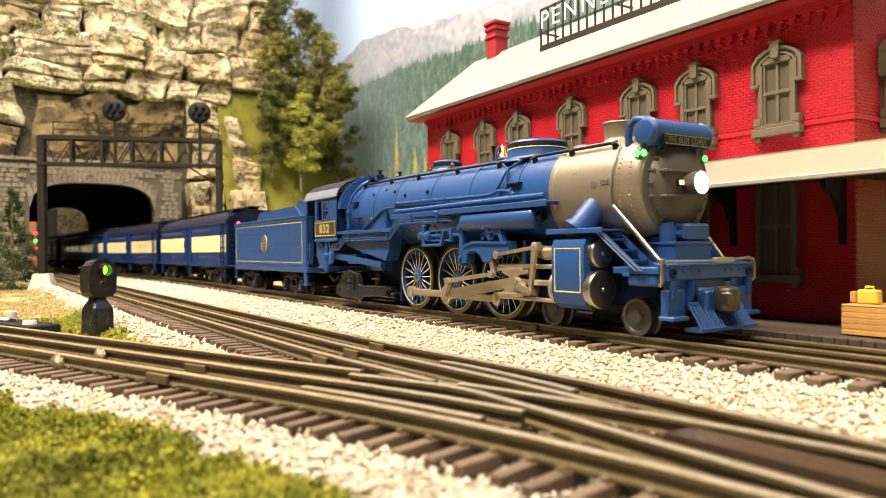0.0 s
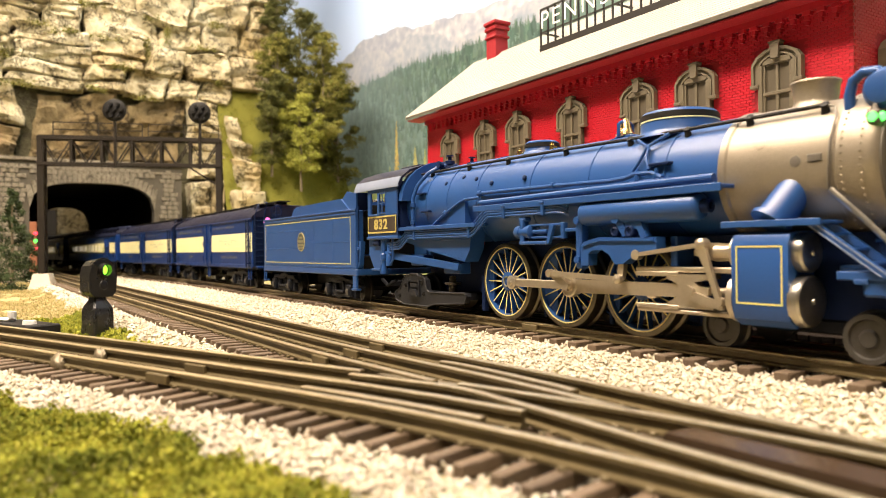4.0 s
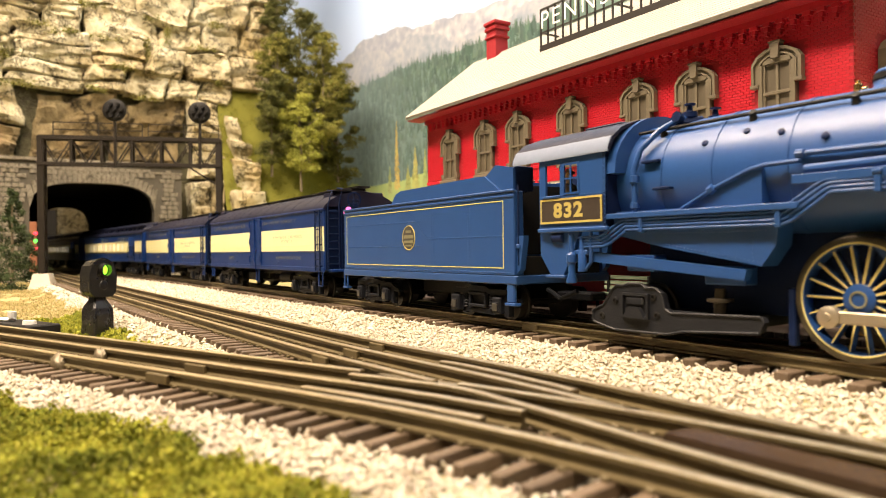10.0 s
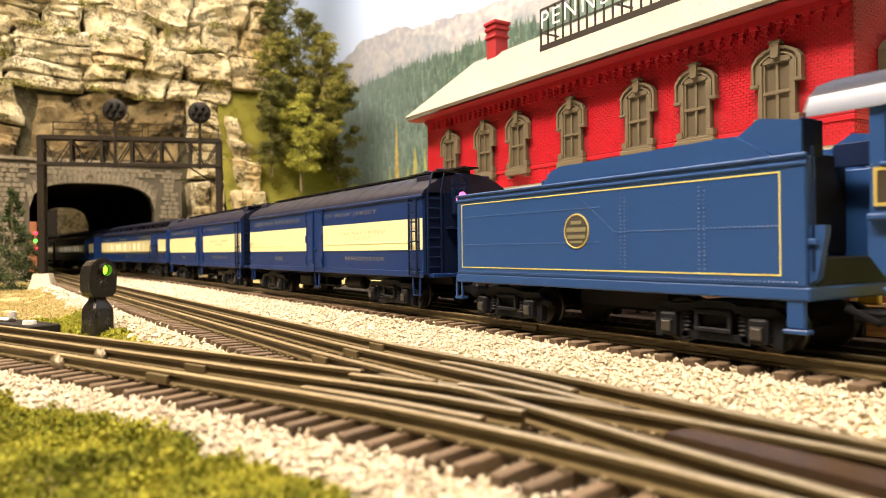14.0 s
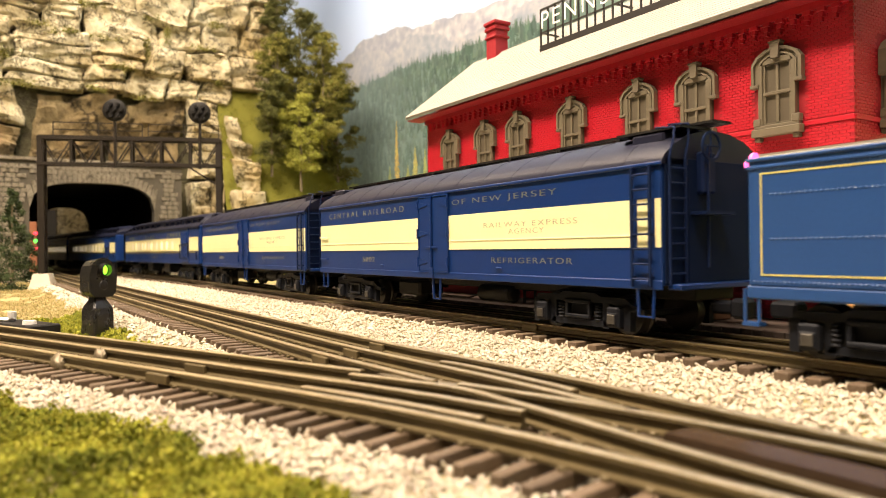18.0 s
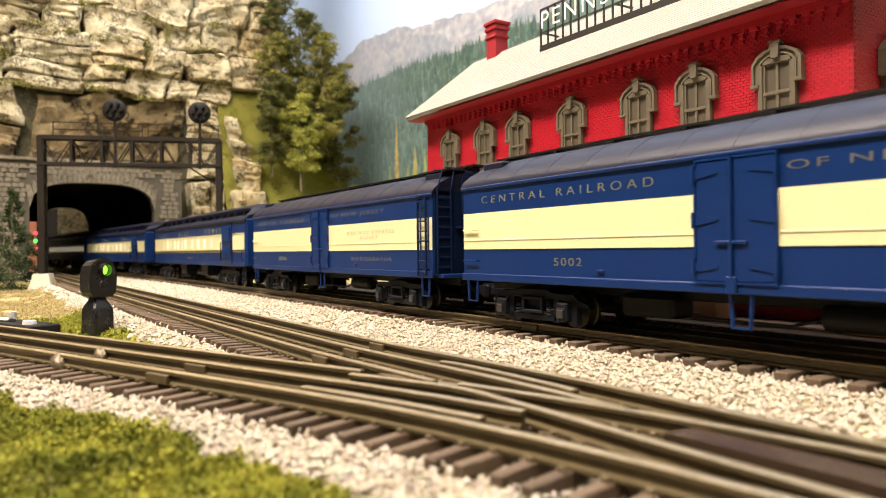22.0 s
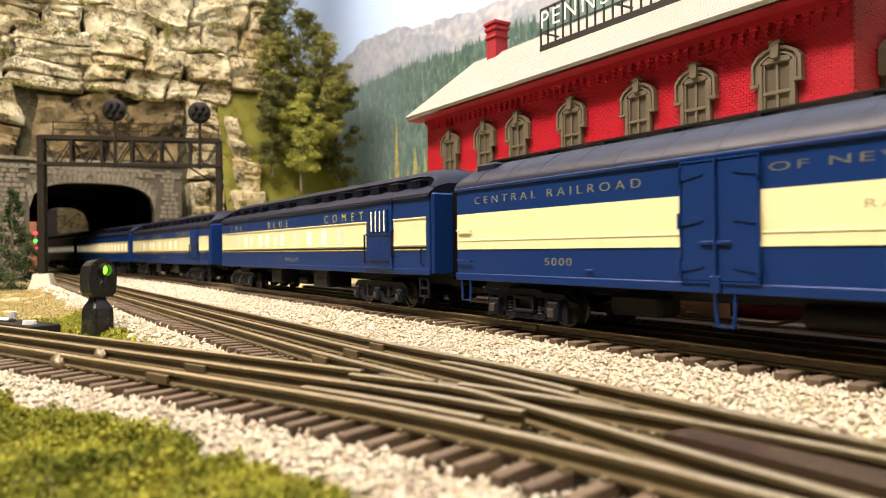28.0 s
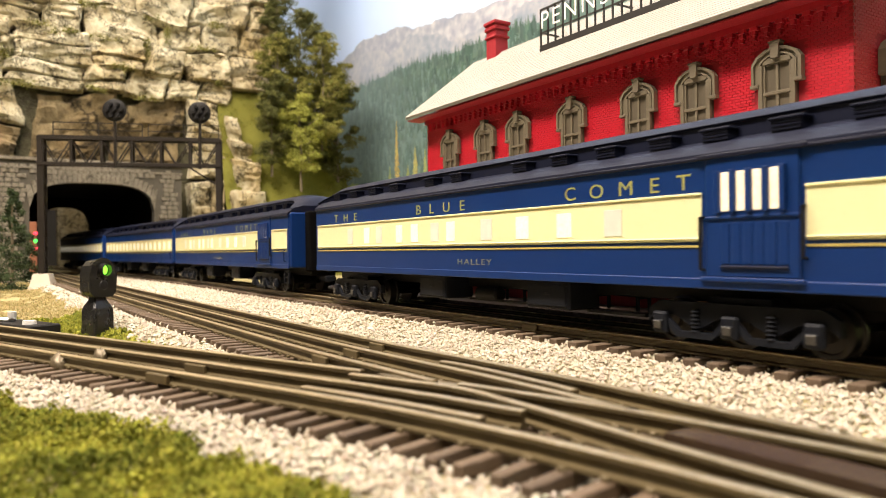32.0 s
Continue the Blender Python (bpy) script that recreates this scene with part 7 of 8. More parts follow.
def rock_block(g, x, y0, y1, z0, z1, deep, rng, n=12):
    """One weathered block of a rock face that looks towards +x: a split, stepped and chipped front."""
    wy, wz = y1 - y0, z1 - z0
    seed = rng.uniform(0, 500)
    shear = rng.uniform(-0.22, 0.22) * wz
    tilt, yaw = rng.uniform(-0.25, 0.30), rng.uniform(-0.25, 0.25)
    base = len(g.v)
    c0, c1, c2, c3 = [rng.uniform(-0.11, 0.11) for _ in range(4)]
    for i in range(n + 1):
        for j in range(n + 1):
            u, v = i / n, j / n
            rim = min(1.0, 0.58 + min(u, 1 - u, v, 1 - v) * n * 0.42)
            wob = 0.055 * noise.noise(Vector((u * 3, v * 3, seed))) + 0.03 * noise.noise(Vector((u * 9, v * 9, seed)))
            y = y0 + wy * (u + wob + c0 * (v - 0.5) * (1 - u) + c1 * (v - 0.5) * u) + shear * (v - 0.5)
            wob = 0.055 * noise.noise(Vector((u * 3, v * 3, seed + 40))) + 0.03 * noise.noise(Vector((u * 9, v * 9, seed + 40)))
            z = z0 + wz * (v + wob + c2 * (u - 0.5) * v + c3 * (u - 0.5) * (1 - v))
            p = Vector((y * 0.022, z * 0.030, seed))
            big = noise.noise(p) + 0.5 * noise.noise(p * 2.7) + 0.28 * noise.noise(p * 6.1) + 0.16 * noise.noise(p * 13.0)
            ledge = math.floor(2.6 * noise.noise(Vector((y * 0.012, z * 0.035, seed + 9))) + 0.5) * 5.0
            warp = Vector((y * 0.0075, z * 0.0075, 17))
            g.v.append((x + rim * (deep * 0.80 + 7.5 * big + ledge) + deep * (tilt * (v - 0.5) + yaw * (u - 0.5)), y + 15 * noise.noise(warp), z + 22 * noise.noise(warp + Vector((9, 4, 31)))))
    m = n + 1
    for i in range(n):
        for j in range(n):
            a = base + i * m + j
            g.f.append((a, a + m, a + m + 1, a + 1))
    ring = [base + i * m for i in range(m)] + [base + n * m + j for j in range(1, m)] + [base + i * m + n for i in range(n - 1, -1, -1)] + [base + j for j in range(n - 1, 0, -1)]
    b2 = len(g.v)
    g.v += [(x - 22, g.v[k][1], g.v[k][2]) for k in ring]
    k = len(ring)
    g.f += [(ring[i], ring[(i + 1) % k], b2 + (i + 1) % k, b2 + i) for i in range(k)]


cliff = thing("cliff", (0, 0, 0), "tall cream rock cliff of cracked blocks above the tunnel", "cliff")
# the core's dark colour deepens the shade between the blocks
part("cliff_core", Geo().box(-1600, -1506, -700, 545, 180, 900).box(-1600, -1506, 318, 480, -20, 178), ROCK_SHADE, cliff, "rock core coloured dark as shade behind the cracks")
rng_c = random.Random(11)


def rock_course(z0, z1, y0, y1, xface, deep, mat, wmin=50, wmax=120, gap=1.5):
    y = y0
    while y < y1 - 12:
        w = rng_c.uniform(wmin, wmax)
        if y + w > y1 - 25:
            w = y1 - y
        g = Geo()
        lift, drop = rng_c.uniform(-10, 4), rng_c.uniform(-4, 9)
        if w > 75 and rng_c.random() < 0.45:
            m = rng_c.uniform(0.35, 0.65)
            zz = z0 + (z1 - z0) * m
            rock_block(g, xface, y, y + w - gap, z0 + lift, zz - 0.6, deep * rng_c.uniform(0.85, 1.1), rng_c, 11)
            part("rock_block", g, mat, cliff, smooth=28)
            g = Geo()
            rock_block(g, xface, y, y + w - gap, zz + 0.6, z1 - gap + drop, deep * rng_c.uniform(0.85, 1.1), rng_c, 11)
        else:
            rock_block(g, xface, y, y + w - gap, z0 + lift, z1 - gap + drop, deep * rng_c.uniform(0.8, 1.15), rng_c, 14)
        part("rock_block", g, mat, cliff, smooth=28)
        y += w


for z0, z1, mat, x, deep in ((345, 392, ROCK, -1500, 26), (392, 452, ROCK, -1496, 30), (452, 505, ROCK, -1498, 24), (505, 580, ROCK, -1494, 32), (580, 640, ROCK, -1498, 26), (640, 720, ROCK, -1494, 30), (720, 800, ROCK, -1496, 28), (800, 880, ROCK, -1496, 28)):
    rock_course(z0, z1, -240, (440 if z0 < 380 else 535), x, deep, mat, 55, 135)
# broad stained slabs above the portal, with a dark crack at each end
for y0, y1, z0, z1, deep, mat in ((-240, -96, 208, 342, 24, ROCK), (-92, 40, 208, 276, 26, ROCK_BROWN), (-92, 44, 278, 344, 28, ROCK), (62, 204, 206, 340, 12, ROCK_SLAB), (205, 334, 206, 338, 10, ROCK_SLAB), (66, 180, 206, 236, 18, ROCK_BROWN)):
    g = Geo()
    rock_block(g, -1500, y0, y1, z0, z1, deep, rng_c, 16)
    part("rock_block", g, mat, cliff, smooth=28)
for z0, z1 in ((-18, 60), (60, 118), (118, 175), (175, 232), (232, 290), (290, 345)):
    rock_course(z0, z1, 346, 410, -1486, 24, ROCK, 30, 60)
for z0, z1, y1, face in ((-18, 80, 494, -1396), (80, 150, 486, -1424), (150, 215, 472, -1446), (215, 268, 458, -1462), (268, 320, 446, -1474)):
    g = Geo()
    rock_block(g, face, 412 + z0 * 0.03, y1, z0, z1 + 6, 22, rng_c, 14)
    part("rock_block", g, ROCK, cliff, smooth=28)

# mossy scrub in the cracks of the rock
def flecks(name, spots, mat, parent, per, size, seed, label=""):
    rng = random.Random(seed)
    g = Geo()
    for cx, cy, cz, rx, ry, rz in spots:
        for _ in range(per):
            a, b, c = rng.gauss(0, 0.5), rng.gauss(0, 0.5), rng.gauss(0, 0.5)
            q = math.sqrt(a * a + b * b + c * c)
            if q > 1:
                a, b, c = a / q, b / q, c / q
            p = Vector((cx + a * rx, cy + b * ry, cz + c * rz))
            d1 = Vector((rng.uniform(-1, 1), rng.uniform(-1, 1), rng.uniform(-1, 1))) * size
            d2 = Vector((rng.uniform(-1, 1), rng.uniform(-1, 1), rng.uniform(-1, 1))) * size
            n = len(g.v)
            g.v += [tuple(p), tuple(p + d1), tuple(p + d1 * 0.4 + d2), tuple(p + d2 * 0.6)]
            g.f.append((n, n + 1, n + 2, n + 3))
    return tagged(part(name, g, mat, parent, label, smooth=0), kind="stuff")


MOSS_LEAF = island_material("moss_flecks", [(0.10, 0.11, 0.02), (0.20, 0.20, 0.04), (0.28, 0.26, 0.07), (0.13, 0.13, 0.03)])
rng_m = random.Random(8)
flecks("moss_tuft", [(-1468 + rng_m.uniform(-8, 8), rng_m.uniform(-60, 420), rng_m.choice((345, 392, 452, 505, 580, 640)) + rng_m.uniform(-6, 8), 8, rng_m.uniform(12, 38), 7) for _ in range(34)]
       + [(-1470, 262, 440, 8, 8, 26), (-1466, 300, 470, 8, 8, 18), (-1470, 20, 395, 10, 30, 12), (-1474, 416, 300, 10, 10, 60), (-1474, 414, 200, 10, 10, 60)], MOSS_LEAF, cliff, 150, 3.2, 4)

# tunnel portal of cut stone
portal = thing("tunnel_portal", (0, 0, 0), "grey cut-stone tunnel portal with a wide arched opening", "tunnel portal")
OPEN_L, OPEN_R, SPRING, CROWN, PX = 58.0, 264.0, 118.0, 165.0, -1420.0


def arch_z(y):
    """Height of the opening's flat-arched top at y."""
    m, h = (OPEN_L + OPEN_R) / 2, (OPEN_R - OPEN_L) / 2
    q = min(1.0, abs(y - m) / h)
    return SPRING + (CROWN - SPRING) * (1 - q ** 3.2) ** (1 / 2.2)


wall = Geo().box(PX - 26, PX, -420, OPEN_L, -20, 200).box(PX - 26, PX, OPEN_R, 314, -20, 200)
ys = [OPEN_L + (OPEN_R - OPEN_L) * i / 40 for i in range(41)]
for a, b in zip(ys, ys[1:]):
    wall.prism([(a, arch_z(a)), (b, arch_z(b)), (b, 200), (a, 200)], PX - 26, PX, "x")
part("portal_wall", wall, MORTAR, portal)
part("portal_coping", Geo().box(PX - 30, PX + 5, -420, 317, 200, 206, 1.0).box(PX - 28, PX + 3, -420, 316, 186, 190, 0.8), STONE_GREY, portal)
vous = 27
for i in range(vous):
    y0, y1 = OPEN_L + (OPEN_R - OPEN_L) * i / vous, OPEN_L + (OPEN_R - OPEN_L) * (i + 1) / vous
    fan = ((i + 0.5) / vous - 0.5) * 12
    up = 16 + (5 if i == vous // 2 else 0)
    part("voussoir", Geo().prism([(y0 + 0.4, arch_z(y0) - 0.5), (y1 - 0.4, arch_z(y1) - 0.5), (y1 - 0.4 + fan, max(arch_z(y1), arch_z(y0)) + up), (y0 + 0.4 + fan, max(arch_z(y0), arch_z(y1)) + up)], PX - 2, PX + 3.4, "x"), STONE_GREY, portal)
rng_p = random.Random(6)
stone_meshes = [mesh_of("stone", Geo().box(0, 2.6, 0.6, w - 0.6, 0.6, 7.9, 0.7), STONE_GREY) for w in (12, 16, 20)]
for r in range(25):
    z = -18 + r * 8.5
    if z + 8.5 > 200:
        break
    for a, b in ((-40, OPEN_L), (OPEN_R, 314)):
        y = a - (rng_p.uniform(0, 8))
        while y < b - 8:
            k = rng_p.randrange(3)
            w = (12, 16, 20)[k]
            if y >= a and y + w <= b + 1:
                o = part("stone", stone_meshes[k], STONE_GREY, portal, at=(PX + rng_p.uniform(-0.6, 0.4), y, z))
            y += w
    if z > CROWN + 12:
        y = OPEN_L
        while y < OPEN_R - 12:
            k = rng_p.randrange(3)
            part("stone", stone_meshes[k], STONE_GREY, portal, at=(PX + rng_p.uniform(-0.6, 0.4), y, z))
            y += (12, 16, 20)[k]

# tunnel lining and far mouth, the tunnel's darkness put into their colour
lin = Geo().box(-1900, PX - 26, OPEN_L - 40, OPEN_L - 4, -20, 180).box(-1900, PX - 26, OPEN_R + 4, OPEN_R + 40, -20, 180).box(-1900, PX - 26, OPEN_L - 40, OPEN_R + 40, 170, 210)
solo("tunnel_lining", lin, TUNNEL_SHADE, "tunnel lining coloured near black for its shade", "tunnel", kind="structure")
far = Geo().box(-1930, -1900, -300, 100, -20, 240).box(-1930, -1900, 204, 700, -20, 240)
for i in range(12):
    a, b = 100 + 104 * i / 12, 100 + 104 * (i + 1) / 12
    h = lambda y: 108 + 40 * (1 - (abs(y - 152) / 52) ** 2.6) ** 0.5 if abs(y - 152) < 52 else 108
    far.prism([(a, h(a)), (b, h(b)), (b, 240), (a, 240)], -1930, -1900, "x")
solo("tunnel_far_mouth", far, TUNNEL_SHADE, "inner wall with a second arched mouth, coloured near black for shade", "tunnel", kind="structure")
solo("back_rock_wall", Geo().box(-2440, -2400, 170, 700, -20, 500).box(-2440, -2400, -500, 40, -20, 500).box(-2440, -2400, 40, 170, 170, 500), ROCK, "pale rock wall behind the tunnel", "rock wall", kind="structure")

# signal bridge
GL, GR = Vector((-1103, 60.5, 0)), Vector((-1020, 278, 0))
gd = (GR - GL).normalized()
gn = Vector((gd.y, -gd.x, 0))
turn_g = Matrix(((gd.x, -gn.x, 0, GL.x), (gd.y, -gn.y, 0, GL.y), (0, 0, 1, 0), (0, 0, 0, 1)))
span = (GR - GL).length
gb = thing("signal_bridge", (0, 0, 0), "dark brown steel signal bridge spanning both tracks", "signal bridge")


def bars(g, pts, w=1.4):
    for a, b in pts:
        g.cyl(a, b, w, n=4)
    return g


BZ0, BZ1, DEEP = 159.5, 195.0, 14.0
for y in (-DEEP / 2, DEEP / 2):
    for z in (BZ0, BZ1):
        part("chord", Geo().box(-4, span + 4, y - 1.8, y + 1.8, z - 2.2, z + 2.2, 0.3).moved(turn_g), BRIDGE_IRON, gb)
    for i in range(6):
        a, b = span * i / 6, span * (i + 1) / 6
        part("truss_post", Geo().box(a - 1.6, a + 1.6, y - 1.4, y + 1.4, BZ0, BZ1).moved(turn_g), BRIDGE_IRON, gb)
        m = (a + b) / 2
        part("truss_diagonal", bars(Geo(), [((a, y, BZ1 - 2), (m, y, BZ0 + 1)), ((m, y, BZ0 + 1), (b, y, BZ1 - 2))], 1.0).moved(turn_g), BRIDGE_IRON, gb)
part("walkway", Geo().box(-2, span + 2, -9, 9, BZ1 + 2.2, BZ1 + 3.6).moved(turn_g), BRIDGE_IRON, gb)
for a, b in ((12, 128), (136, 232)):
    part("walkway_railing", bars(Geo(), [((a, 8, 197), (a, 8, 219)), ((b, 8, 197), (b, 8, 219)), (((a + b) / 2, 8, 197), ((a + b) / 2, 8, 219)), ((a, 8, 219), (b, 8, 219)), ((a, 8, 209), (b, 8, 209))], 0.8).moved(turn_g), BRIDGE_IRON, gb)
for x in (0, span):
    for k in (-1, 1):
        part("column_leg", Geo().box(x - 4.2, x + 4.2, k * 6 - 1.3, k * 6 + 1.3, -6, BZ1, 0.3).moved(turn_g), BRIDGE_IRON, gb)
    lace = []
    for i in range(9):
        z = 2 + i * 20
        lace += [((x - 4, -6, z), (x - 4, 6, z + 20)), ((x + 4, 6, z), (x + 4, -6, z + 20))]
    part("column_lacing", bars(Geo(), lace, 0.9).moved(turn_g), BRIDGE_IRON, gb)
part("column_brace", bars(Geo(), [((span - 2, 0, 132), (span - 44, 0, BZ0))], 1.6).moved(turn_g), BRIDGE_IRON, gb)
for x in (0, span):
    base = Geo()
    for z0, z1, w0, w1 in ((-24, -8, 14.5, 14.5), (-8, 9, 13.5, 9.5)):
        base.add([(x + a * w, b * w, z) for z, w in ((z0, w0), (z1, w1)) for a, b in ((-1, -1), (1, -1), (1, 1), (-1, 1))], [(0, 3, 2, 1), (4, 5, 6, 7), (0, 1, 5, 4), (1, 2, 6, 5), (2, 3, 7, 6), (3, 0, 4, 7)])
    part("footing", base.moved(turn_g), CONCRETE, gb, "pale concrete footing")
for x in (96, 208):
    hd = part("signal_mast", Geo().cyl((x, -9, 154), (x, -9, 227), 2.2, n=10).moved(turn_g), BRIDGE_IRON, gb)
    part("signal_disc", Geo().spin((x, -10, 234), (0, -1, 0), [(0, 15.5), (1.6, 15.5), (2.0, 14.8), (2.0, 0.01)], 32).moved(turn_g), BLACK, hd, "round black target signal head")
    for k in range(6):
        a = math.pi * k / 3
        part("lamp_hood", Geo().cyl((x + 9 * math.cos(a), -12, 234 + 9 * math.sin(a)), (x + 9 * math.cos(a), -17, 234 + 9 * math.sin(a)), 2.8, 2.6, 12).moved(turn_g), BLACK, hd)
    part("lamp_hood", Geo().cyl((x, -12, 234), (x, -17, 234), 2.8, 2.6, 12).moved(turn_g), BLACK, hd)

# trackside signal lamps by the portal
RED_LAMP = material("red_signal_glow", (1.0, 0.05, 0.09), 0.3, glow=2.2)
GREEN_SIG = material("green_signal_glow", (0.06, 1.0, 0.12), 0.3, glow=1.8)
ms = thing("block_signal", (-1300, 57, -16), "slim signal mast with red, green and red lamps lit", "signal")
part("mast", Geo().box(-3, 3, -4, 6, 0, 104, 0.5), material("rust_brown_board", (0.28, 0.10, 0.045), 0.7, 0, (0.22, 0.08, 0.035)), ms)
for z, m in ((85, RED_LAMP), (73, GREEN_SIG), (61, RED_LAMP)):
    part("signal_lens", Geo().spin((3, 4.0, z), (1, -0.3, 0), [(0, 3.2), (1.4, 2.4), (1.9, 0.01)], 16), m, ms, "glowing signal lens")

# green hill beside the cliff
def hill_top(y):
    return 405 - 0.06 * (y - 420) - max(0, y - 570) ** 1.97 * 0.0082


def hill_x(y, v):
    return -1500 + 130 * (1 - v) ** 1.2 - max(0, y - 560) * 0.35 + 10 * noise.noise(Vector((y * 0.012, v * 4, 2)))


g = Geo()
ny, nv = 44, 26
for i in range(ny + 1):
    y = 402 + 385 * i / ny
    for j in range(nv + 1):
        v = j / nv
        z = -20 + (max(10, hill_top(y)) + 20) * v
        g.v.append((hill_x(y, v) + 2.5 * noise.noise(Vector((y * 0.06, z * 0.06, 7))), y, z))
g.f = [(i * (nv + 1) + j, (i + 1) * (nv + 1) + j, (i + 1) * (nv + 1) + j + 1, i * (nv + 1) + j + 1) for i in range(ny) for j in range(nv)]
tagged(solo("hillside", g, HILL, "steep olive-green turf hillside beside the cliff", "hill", smooth=80), kind="structure")

rng_h = random.Random(77)
_spots = []
for _ in range(420):
    y, v = rng_h.uniform(408, 775), rng_h.uniform(0.02, 0.98)
    _spots.append((hill_x(y, v) + 1.5, y, -20 + (max(10, hill_top(y)) + 20) * v, 4, 16, 14))
_hf = flecks("hillside_turf", _spots, island_material("hillside_flecks", [(0.11, 0.12, 0.014), (0.19, 0.185, 0.026), (0.25, 0.235, 0.04), (0.15, 0.155, 0.02)], 0.95, 0.1), None, 46, 2.6, 5)
tagged(_hf, "loose olive turf fibres on the steep hillside", "turf", kind="stuff")

# trees
LEAF_LIME = island_material("lime_leaves", [(0.20, 0.23, 0.03), (0.32, 0.34, 0.06), (0.42, 0.42, 0.10), (0.26, 0.28, 0.04)], 0.8)
LEAF_OLIVE = island_material("olive_leaves", [(0.12, 0.13, 0.022), (0.22, 0.22, 0.045), (0.33, 0.31, 0.085), (0.16, 0.165, 0.03)], 0.8)
LEAF_DARK = island_material("dark_leaves", [(0.05, 0.06, 0.016), (0.10, 0.11, 0.028), (0.17, 0.17, 0.05), (0.07, 0.08, 0.02)], 0.85)
LEAF_SPRUCE = island_material("spruce_needles", [(0.03, 0.05, 0.02), (0.06, 0.09, 0.034), (0.042, 0.066, 0.026), (0.08, 0.105, 0.044)], 0.85)


def tree(x, y, z, high, wide, clear, leaf, label, seed, leaves=230, size=3.4):
    """A tapered trunk with limbs and a ragged crown of leaf clumps; clear: share of the height without leaves."""
    rng = random.Random(seed)
    wide *= 1.32
    t = thing("tree", (x, y, z), label, "tree", "trees on the hillside")
    lean = rng.uniform(-0.04, 0.04)
    pts = [(lean * high * k + rng.uniform(-1, 1), rng.uniform(-1.5, 1.5), high * k) for k in (0, 0.2, 0.4, 0.6, 0.8, 0.95)]
    g = Geo()
    for i, (a, b) in enumerate(zip(pts, pts[1:])):
        g.cyl(a, b, 3.0 * (1 - i * 0.17), 3.0 * (1 - (i + 1) * 0.17), 8)
    part("trunk", g, BARK, t)
    spots = []
    for i in range(22):
        f = clear + (1 - clear) * (i + 0.5) / 22
        a = rng.uniform(0, 6.283)
        g_ = (f - clear) / (1 - clear)
        reach = wide * 0.5 * (0.30 + 0.80 * math.sin(math.pi * min(0.97, g_ * 0.85 + 0.12))) * rng.uniform(0.6, 1.05)
        end = Vector((math.cos(a) * reach * 0.8 + lean * high * f, math.sin(a) * reach, high * min(1.0, f + rng.uniform(-0.02, 0.05))))
        st_ = Vector((lean * high * f, 0, high * max(clear * 0.8, f - 0.10)))
        part("limb", Geo().cyl(st_, end, 1.2, 0.4, 6), BARK, t)
        for k in range(5):
            q = rng.uniform(0.25, 1.1)
            c = st_.lerp(end, q) + Vector((rng.gauss(0, 1), rng.gauss(0, 1), rng.gauss(0, 0.7))) * wide * 0.09
            r = wide * rng.uniform(0.07, 0.15)
            spots.append((c.x, c.y, c.z, r * 1.0, r * 1.15, r * 0.62))
    flecks("crown", spots, leaf, t, leaves // 2, size * 1.15, seed)
    return t


tree(-1380, 545, 160, 200, 72, 0.25, LEAF_LIME, "lime-green deciduous model tree with open crown", 21, 330, 2.6)
tree(-1395, 600, 250, 250, 84, 0.12, LEAF_OLIVE, "tall olive-green model tree on the hillside", 22, 360, 2.8)
tree(-1440, 565, 300, 270, 86, 0.05, LEAF_DARK, "dark green model tree behind lighter ones", 23, 360, 2.8)
tree(-1405, 492, 190, 200, 56, 0.22, LEAF_DARK, "dark green ragged model tree by the cliff", 24, 330, 2.8)
tree(-1450, 522, 330, 290, 56, 0.05, LEAF_DARK, "tall dark slim model tree on the cliff edge", 25, 300, 2.8)
tree(-1455, 662, 190, 240, 74, 0.04, LEAF_DARK, "dark green model tree low on the slope", 29, 330, 2.8)
tree(-1440, 632, 270, 190, 62, 0.15, LEAF_OLIVE, "olive model tree in shade of the slope", 26, 300, 2.8)
tree(-1425, 512, 330, 150, 66, 0.08, LEAF_OLIVE, "olive-green shrubby model tree by the cliff", 27, 320, 2.8)
tree(-1410, 575, 220, 200, 66, 0.10, LEAF_OLIVE, "olive-green bushy model tree among the others", 28, 320, 2.8)


def spruce(x, y, z, high, wide, seed, label):
    rng = random.Random(seed)
    t = thing("spruce_tree", (x, y, z), label, "tree", "spruces by the tunnel")
    part("trunk", Geo().cyl((0, 0, 0), (0, 0, high * 0.97), 3.4, 0.5, 8), BARK, t)
    spots = []
    for i in range(18):
        f = 0.06 + 0.92 * i / 18
        r = wide * 0.5 * (1 - f) + 2
        for k in range(max(3, int(8 * (1 - f)))):
            a = rng.uniform(0, 6.283)
            q = r * rng.uniform(0.45, 1.0)
            spots.append((math.cos(a) * q, math.sin(a) * q, high * f + rng.uniform(-3, 3), r * 0.34, r * 0.34, 5.0))
    flecks("crown", spots, LEAF_SPRUCE, t, 130, 2.4, seed)
    return t


spruce(-1150, 26, -18, 152, 92, 31, "dark green model spruce beside the tunnel portal")
spruce(-1170, -30, -18, 140, 90, 32, "dark green model spruce beside the tunnel portal")

# ---- the painted backdrop: mountains and forest on the wall behind ----
MURAL_Y = 780.0
SKY = bpy.data.materials.new("mural_sky_paint")
SKY.use_nodes = True
_nt = SKY.node_tree
_co = _nt.nodes.new("ShaderNodeTexCoord")
_sep = _nt.nodes.new("ShaderNodeSeparateXYZ")
_nt.links.new(_co.outputs["Object"], _sep.inputs[0])
_rmp = _nt.nodes.new("ShaderNodeValToRGB")
_rmp.color_ramp.elements[0].position, _rmp.color_ramp.elements[0].color = 0.40, (0.57, 0.69, 0.92, 1)
